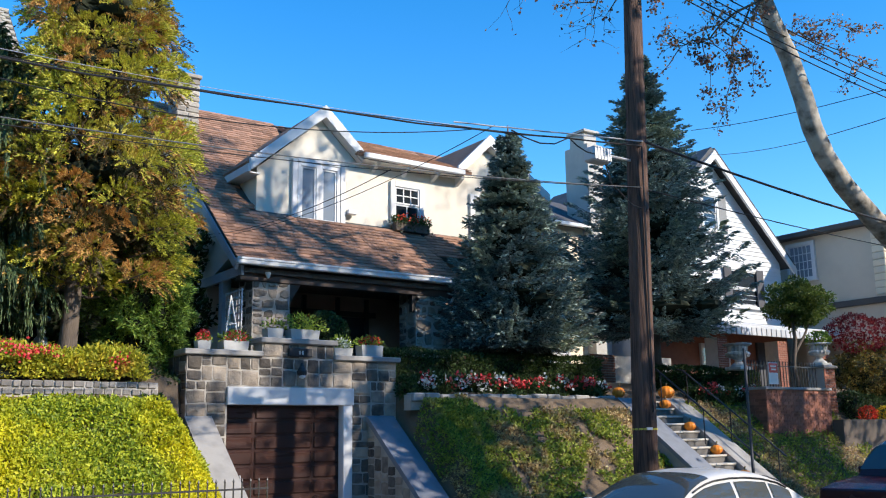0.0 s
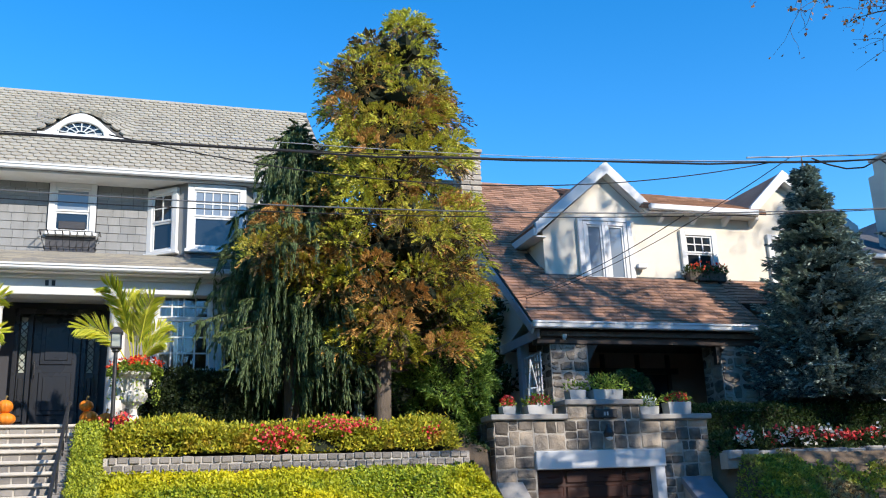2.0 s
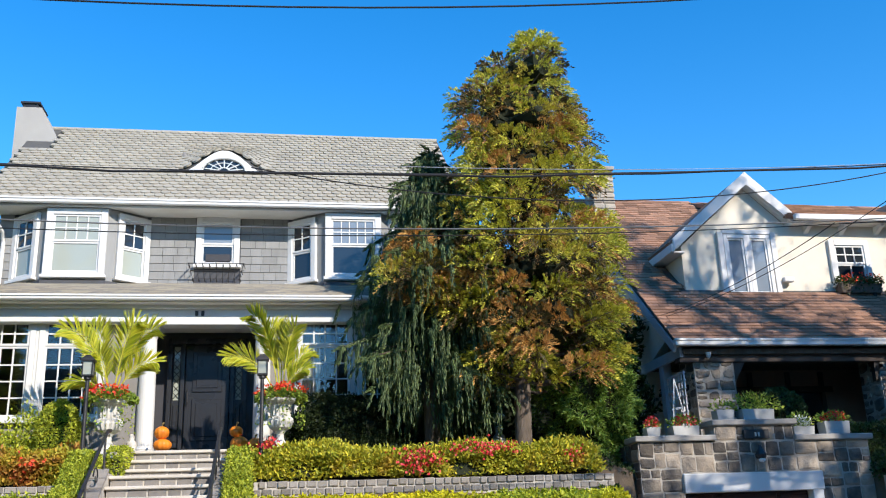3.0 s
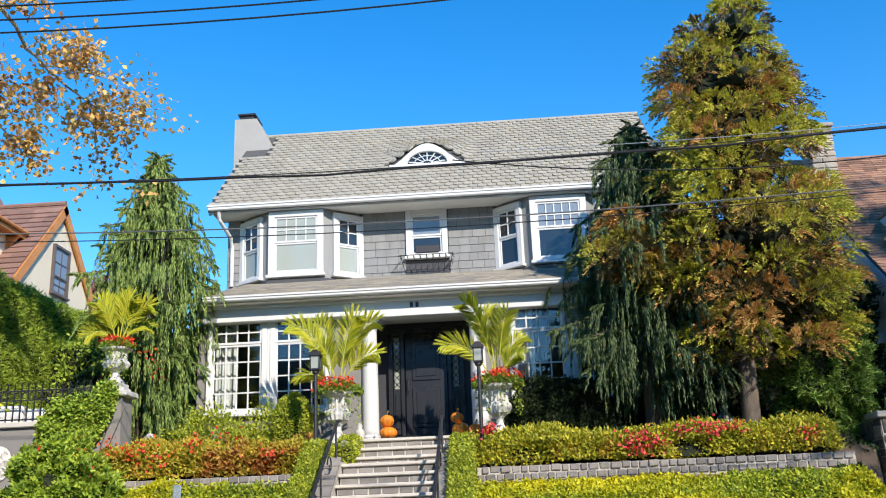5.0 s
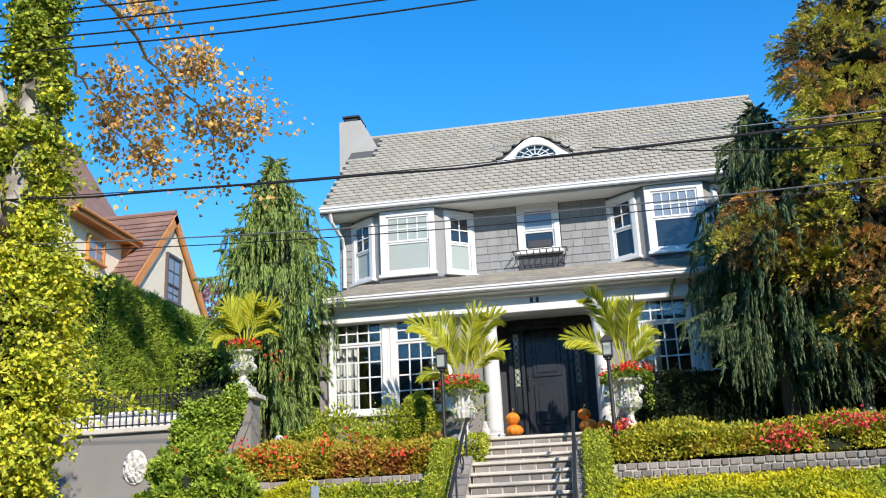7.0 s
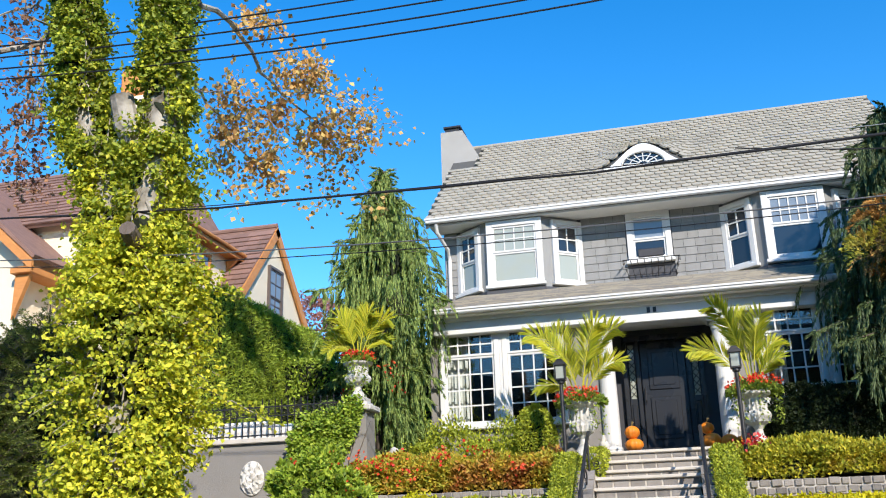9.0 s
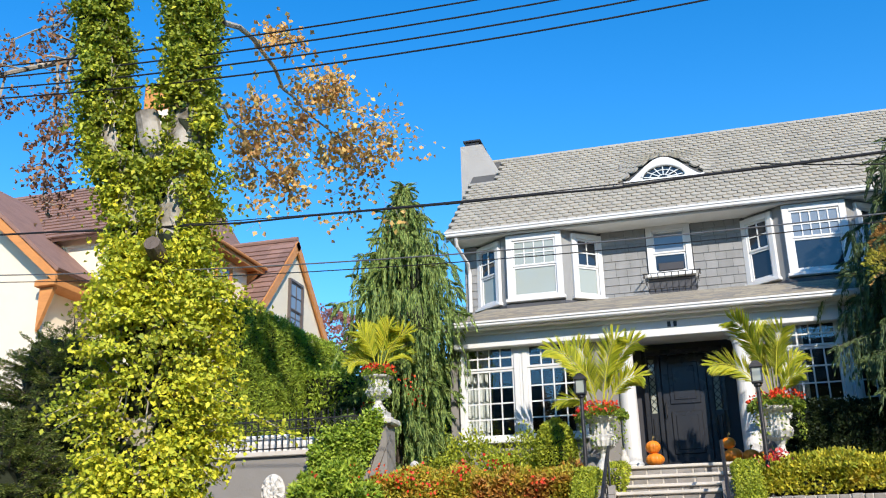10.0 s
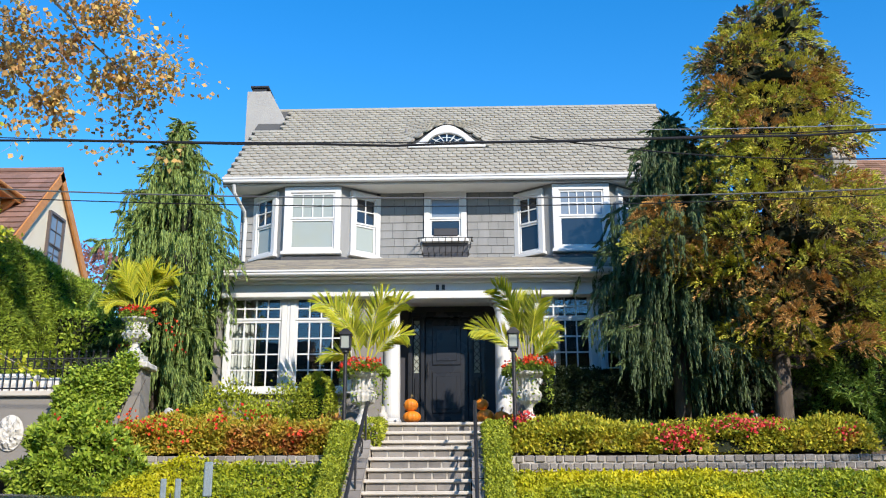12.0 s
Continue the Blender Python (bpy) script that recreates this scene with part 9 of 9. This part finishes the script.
part("marker", Shape().box(10.74, 10.86, 10.185, 10.2, 1.73, 1.77), WHITE, pole)
part("junction_box", Shape().box(9.95, 10.36, 10.25, 10.5, 5.93, 6.17, 0.03), GALV, pole, "ribbed grey junction box")
for i in range(6):
    part("box_rib", Shape().box(9.97 + i * 0.066, 9.995 + i * 0.066, 10.238, 10.26, 5.95, 6.15), GALV, pole)
part("bracket", Shape().tube([(10.36, 10.4, 6.1), (11.0, 10.4, 6.1)], 0.022, 6), GALV, pole)
part("riser_cable", Shape().tube([(10.3, 10.35, 5.93), (10.35, 10.3, 5.6), (10.75, 10.25, 5.3), (10.93, 10.22, 5.25)], 0.012, 5), CABLE, pole)
part("riser_cable", Shape().tube([(11.0, 10.2, 6.3), (10.98, 10.2, 5.0), (10.9, 10.19, 2.0)], 0.015, 5), CABLE, pole)


STRAND = material("grey_lashed_cable_strand", (0.16, 0.165, 0.165), (0.07, 0.07, 0.07), 0.5, 60, 5, 0.2, metal=0.3)


def wire(pts, r, label="thin black overhead wire strung along the street", mat=None):
    solid("overhead_wire", Shape().tube(pts, r, 6), mat or CABLE, label, "wire", group="overhead wires")


def sag(z0, k, xm, xa, xb, y, wob=0.0, n=44):
    return [(xa + (xb - xa) * i / n, y, z0 + k * (xa + (xb - xa) * i / n - xm) ** 2 + wob * math.sin(i * 1.9) * math.sin(i * 0.7)) for i in range(n + 1)]


wire(sag(5.63, 0.0046, -1.4, -28, 11.05, 10.25, 0.02), 0.013, "thick black cable bundle sagging along the street")
wire(sag(5.67, 0.0045, -1.4, -28, 11.05, 10.3, 0.0), 0.006)
wire([(7.2 + k * 0.35, 10.22, 6.03 + 0.034 * k + 0.004 * math.sin(k * 2.3)) for k in range(12)], 0.011, "pale lashed cable strand beside the pole", GALV)
wire([(8.25, 10.22, 6.1), (8.5, 10.22, 6.03), (8.8, 10.22, 5.99), (9.1, 10.22, 6.03), (9.4, 10.22, 6.18), (9.56, 10.22, 6.08), (9.78, 10.24, 6.02), (9.97, 10.27, 6.03)], 0.011, "slack black cable loop leading to the junction box")
wire(sag(5.0, 0.0047, -0.5, -28, 11.0, 10.25), 0.008, "thin grey overhead cable strung along the street", STRAND)
wire(sag(4.93, 0.005, -0.9, -28, 11.0, 10.3), 0.006)
for i, dz in enumerate((0.0, 0.25, 0.52, 0.8)):
    wire(sag(7.59 + dz, 0.0073 - 0.0006 * i, -3.6, -28, 11.2, 10.1 + 0.12 * i), 0.011)
    wire([(11.2 + k * 1.2, 10.1 + 0.12 * i, 9.32 + dz - 0.16 * k + 0.008 * k * k) for k in range(22)], 0.012)
wire([(11.1 + k * 1.2, 10.25, 6.42 - 0.12 * k + 0.006 * k * k) for k in range(22)], 0.022, "thick black cable bundle sagging along the street")
wire([(11.1 + k * 1.2, 10.3, 5.62 - 0.06 * k + 0.004 * k * k) for k in range(22)], 0.01)
wire([(26.2 - 8.2 * t, 21 - 11.2 * t, 11.4 - 3.4 * t - 0.8 * t * (1 - t)) for t in [k / 12 * 1.9 for k in range(13)]], 0.009, "thin service wire to the gabled house")
wire([(20.6 - 2.2 * t, 17 - 7.0 * t, 10.2 - 1.45 * t - 0.4 * t * (1 - t)) for t in [k / 12 * 2.2 for k in range(13)]], 0.009, "thin service wire above the spruce")
wire([(8.0 - 0.7 * t, 10.3 + 9.5 * t, 6.15 - 0.05 * t - 1.2 * t * (1 - t)) for t in [k / 14 for k in range(15)]], 0.006, "service wire dropping to the white house")
wire([(6.2 + 1.1 * t, 10.3 + 9.6 * t, 5.2 + 1.0 * t - 0.8 * t * (1 - t)) for t in [k / 14 for k in range(15)]], 0.006, "service wire dropping to the white house")
wire(sag(5.4, 0.0253, 2.69, -0.8, 7.7, 10.27), 0.007, "thin black cable drooping from the bundle and rising again")
wire(sag(5.8, 0.006, 1.0, -0.5, 7.6, 10.34), 0.004, "thin pale wire strung beside the cable bundle", GALV)
sp = thing("sign_post", (13.9, 10.7, -0.1), "plain grey steel sign post on the pavement", "sign post")
part("post", Shape().box(13.88, 13.925, 10.68, 10.72, -0.1, 3.15, 0.005), GREY_SHADE, sp)



# ---- parked cars ----
def car(x, y, L, W, H, hood, belt, cab, paint, label, seat=True, box=False):
    """A parked car facing -x; cab: where windscreen foot, roof front, roof rear and rear foot lie along it, as parts of L."""
    z0 = -0.25
    ob = thing("parked_car", (x, y, z0), label, "car", "parked cars")
    xa, xb = x - L / 2, x + L / 2
    c0, c1, c2, c3 = (xa + L * k for k in cab)
    body = Shape()
    prof = [(xa + 0.02, 0.35), (xa, 0.55), (xa + 0.1, hood - 0.08), (xa + 0.5, hood), (c0, belt), (c3, belt + 0.02), (xb - 0.08, belt - 0.03), (xb, 0.6), (xb - 0.02, 0.35), (xb - 0.3, 0.22), (xa + 0.3, 0.22)]
    n = len(prof)
    rings = []
    for yy, sh in ((-W / 2, 0.05), (-W / 2 + 0.06, 0.0), (W / 2 - 0.06, 0.0), (W / 2, 0.05)):
        cx, cz = x, 0.55
        rings.append([(cx + (px - cx) * (1 - sh * 0.35), y + yy, z0 + cz + (pz - cz) * (1 - sh * 1.5)) for px, pz in prof])
    vs = [p for r in rings for p in r]
    fs = [tuple(range(n))[::-1], tuple(range(3 * n, 4 * n))]
    for k in range(3):
        fs += [(k * n + i, k * n + (i + 1) % n, (k + 1) * n + (i + 1) % n, (k + 1) * n + i) for i in range(n)]
    bd = part("body", body.add(vs, fs), paint, ob)
    bv = bd.modifiers.new("bevel", "BEVEL")
    bv.width, bv.segments, bv.limit_method, bv.angle_limit = 0.05, 3, "ANGLE", radians(20)
    # rounded cab shell with the panes set on its skin
    hb, ht = W / 2 - 0.06, W / 2 - 0.24
    zb, zt = z0 + belt - 0.03, z0 + H
    us, hs = ([0, 0.05, 0.1, 0.16, 0.25, 0.6, 0.88, 0.95, 1.0], [0, 0.45, 0.78, 0.95, 1.0, 1.01, 0.97, 0.85, 0.1]) if box else \
             ([0, 0.1, 0.2, 0.28, 0.36, 0.46, 0.58, 0.7, 0.8, 0.9, 1.0], [0, 0.34, 0.66, 0.85, 0.95, 1.0, 0.995, 0.92, 0.76, 0.44, 0.02])
    xc0, xc3 = c0 - 0.05, c3 + 0.1

    def skin(u, v, out=0.0):
        """A point of the cab: u from windscreen foot to rear foot, v from -1 at one belt over the roof at 0 to 1 at the other."""
        h = float(np.interp(u, us, hs))
        a, sg = 1 - abs(v), 1 if v > 0 else -1
        half = hb + (ht - hb) * h + out
        if a < 0.5:
            k = a * 2
            return (xc0 + (xc3 - xc0) * u, y + sg * (hb + out + (half - hb - out) * k ** 1.4), zb + (zt - zb) * h * 0.84 * k)
        k = (a - 0.5) * 2
        return (xc0 + (xc3 - xc0) * u, y + sg * half * math.cos(k * math.pi / 2) ** 0.75, zb + (zt - zb) * h * (0.84 + 0.16 * math.sin(k * math.pi / 2)) + out)

    def sheet(u0, u1, v0, v1, nu, nv, out):
        vs = [skin(u0 + (u1 - u0) * i / nu, v0 + (v1 - v0) * k / nv, out) for i in range(nu + 1) for k in range(nv + 1)]
        return Shape().add(vs, [(i * (nv + 1) + k, i * (nv + 1) + k + 1, (i + 1) * (nv + 1) + k + 1, (i + 1) * (nv + 1) + k) for i in range(nu) for k in range(nv)])
    part("roof", sheet(0, 1, -1, 1, 36, 32, 0.0), paint, ob, smooth=True)
    fw, rw_ = (0.02, 0.14) if box else (0.03, 0.33), (0.9, 0.985) if box else (0.76, 0.95)
    part("windscreen", sheet(*fw, -0.46, 0.46, 10, 14, 0.012), CAR_GLASS, ob, smooth=True)
    part("rear_window", sheet(*rw_, -0.44, 0.44, 8, 14, 0.012), CAR_GLASS, ob, smooth=True)
    cuts = (0.07, 0.3, 0.34, 0.58, 0.62, 0.9) if box else (0.17, 0.46, 0.485, 0.7, 0.72, 0.85)
    for sgn in (-1, 1):
        for u0, u1 in zip(cuts[::2], cuts[1::2]):
            part("side_window", sheet(u0, u1, sgn * 0.94, sgn * 0.58, 8, 6, 0.012), CAR_GLASS, ob, smooth=True)
        part("roof_trim", Shape().tube([skin(0.2 + 0.64 * k / 12, sgn * 0.53, 0.014) for k in range(13)], 0.012, 6), CABLE, ob)
        part("mirror", Shape().box(c0 + 0.25, c0 + 0.4, y + sgn * (W / 2 + 0.02) - 0.07, y + sgn * (W / 2 + 0.02) + 0.09, z0 + belt, z0 + belt + 0.14, 0.03), paint, ob)
        for wx in (xa + 0.85, xb - 0.9):
            yo = y + sgn * (W / 2 - 0.1)
            tyre = [(0.19, -0.1), (0.3, -0.1), (0.325, -0.06), (0.325, 0.06), (0.3, 0.1), (0.19, 0.1)]
            t = Shape().lathe(tyre, (0, 0, 0), 22)
            t.v = [(wx + p[0], yo + p[2], z0 + 0.325 + p[1]) for p in t.v]
            wh = part("wheel", t, CABLE, ob, "black tyre")
            rm = Shape().lathe([(0.03, -0.07), (0.19, -0.05), (0.2, 0.05), (0.03, 0.07)], (0, 0, 0), 10)
            rm.v = [(wx + p[0], yo + p[2], z0 + 0.325 + p[1]) for p in rm.v]
            part("rim", rm, GALV, wh)
    part("windscreen_wiper", Shape().tube([(c0 + 0.05, y - 0.4, zb + 0.05), (c0 + 0.2, y + 0.15, zb + 0.16)], 0.01, 5), CABLE, ob)
    for sgn in (-1, 1):
        part("headlight", Shape().box(xa + 0.02, xa + 0.2, y + sgn * (W / 2 - 0.28) - 0.18, y + sgn * (W / 2 - 0.28) + 0.18, z0 + 0.58, z0 + 0.72, 0.03), GLASS_PALE, ob)
    return ob


CAR_GLASS = glassy("tinted_car_glass", (0.06, 0.07, 0.07))
SILVER = material("silver_car_paint", (0.55, 0.545, 0.52), (0.5, 0.49, 0.47), 0.3, 200, 1, 0.02, metal=0.0)
MAROON = material("dark_maroon_car_paint", (0.055, 0.012, 0.016), (0.04, 0.01, 0.012), 0.25, 200, 1, 0.02, metal=0.2)
BLACKP = material("black_car_paint", (0.012, 0.012, 0.014), None, 0.2, 200, 1, 0.02)
car(10.02, 8.95, 4.6, 1.78, 1.45, 0.86, 0.93, (0.24, 0.43, 0.68, 0.86), SILVER, "silver four-door saloon parked at the kerb")
car(16.9, 8.95, 4.9, 1.9, 1.82, 1.05, 1.15, (0.26, 0.36, 0.9, 0.98), MAROON, "dark maroon estate car parked at the kerb", box=True)
car(-6.3, 8.95, 5.0, 1.95, 2.18, 1.15, 1.3, (0.2, 0.33, 0.92, 0.99), BLACKP, "black van parked at the kerb", box=True)


# ---- the other side of the street, behind the camera ----
# Unseen row added to block low sky light and darken window reflections.
OLD_BRICK = material("weathered_brick_wall", (0.2, 0.11, 0.08), (0.13, 0.08, 0.06), 0.9, 30, 0.8, 0.3)
L_STREET = leafage("dull_green_tree_leaves", [(0.05, 0.07, 0.02), (0.1, 0.11, 0.03), (0.2, 0.14, 0.04), (0.04, 0.06, 0.018)])


def facing_house(x, w, h):
    ob = thing("house", (x, -17, -0.1), "plain unseen brick house added across the street", "house", "houses across the street")
    part("wall", Shape().box(x - w / 2, x + w / 2, -22, -13.5, -0.1, h), OLD_BRICK, ob)
    part("roof", Shape().prism([(-22.4, h), (-13.1, h), (-17.7, h + 3.2)], "x", x - w / 2 - 0.3, x + w / 2 + 0.3), BROWN_TILE, ob)
    for i in range(3):
        for z in (1.2, 4.4):
            xx = x - w / 2 + w * (i + 0.5) / 3 - 0.5
            part("window", Shape().box(xx, xx + 1.0, -13.5, -13.44, z, z + 1.6, 0.01), GLASS, ob)


for i in range(10):
    facing_house(-50 + i * 11.5, 9.6, 8.2 + 0.8 * (i % 3))


def facing_tree(x, top, seed):
    rng = np.random.default_rng(seed)
    ob = thing("street_tree", (x, -11.0, -0.1), "dark unseen leafy tree added across the street", "tree", "trees across the street")
    part("trunk", Shape().tube([(x, -11, -0.3), (x + 0.1, -11, 3), (x, -11, top - 1)], [0.3, 0.24, 0.08], 9), BARK, ob, smooth=True)
    n = 2600
    c = rng.normal(size=(36, 3)) * np.array([1.7, 1.2, 2.0]) + np.array([x, -11.2, top - 4.2])
    P = c[rng.integers(0, 36, n)] + unit(rng, n) * rng.random((n, 1)) ** 0.5 * 1.0
    P = P[P[:, 2] < top]
    crown_of("crown", P, unit(rng, len(P)), unit(rng, len(P)), 0.32, 0.22, L_STREET, ob)


for i in range(9):
    facing_tree(-41 + i * 10.3 + 2 * math.sin(i * 2.1), 10.5 + 1.6 * math.sin(i * 1.3), 200 + i)


# white wire trellis by the porch
tr = thing("garden_trellis", (6.75, 16.95, 3.3), "slim white wire trellis standing on the garage terrace", "trellis")
for dx, dy in ((-0.16, -0.1), (0.16, -0.1), (0.0, 0.16)):
    part("rod", Shape().tube([(6.75 + dx, 16.95 + dy, 2.9), (6.75 + dx * 0.6, 16.95 + dy * 0.6, 3.8), (6.75, 16.95, 4.4)], 0.012, 6), WHITE, tr)
for z, r in ((3.5, 0.13), (3.85, 0.1)):
    part("ring", Shape().tube([(6.75 + r * math.cos(k * math.pi / 6), 16.95 + r * math.sin(k * math.pi / 6), z) for k in range(13)], 0.01, 5), WHITE, tr)
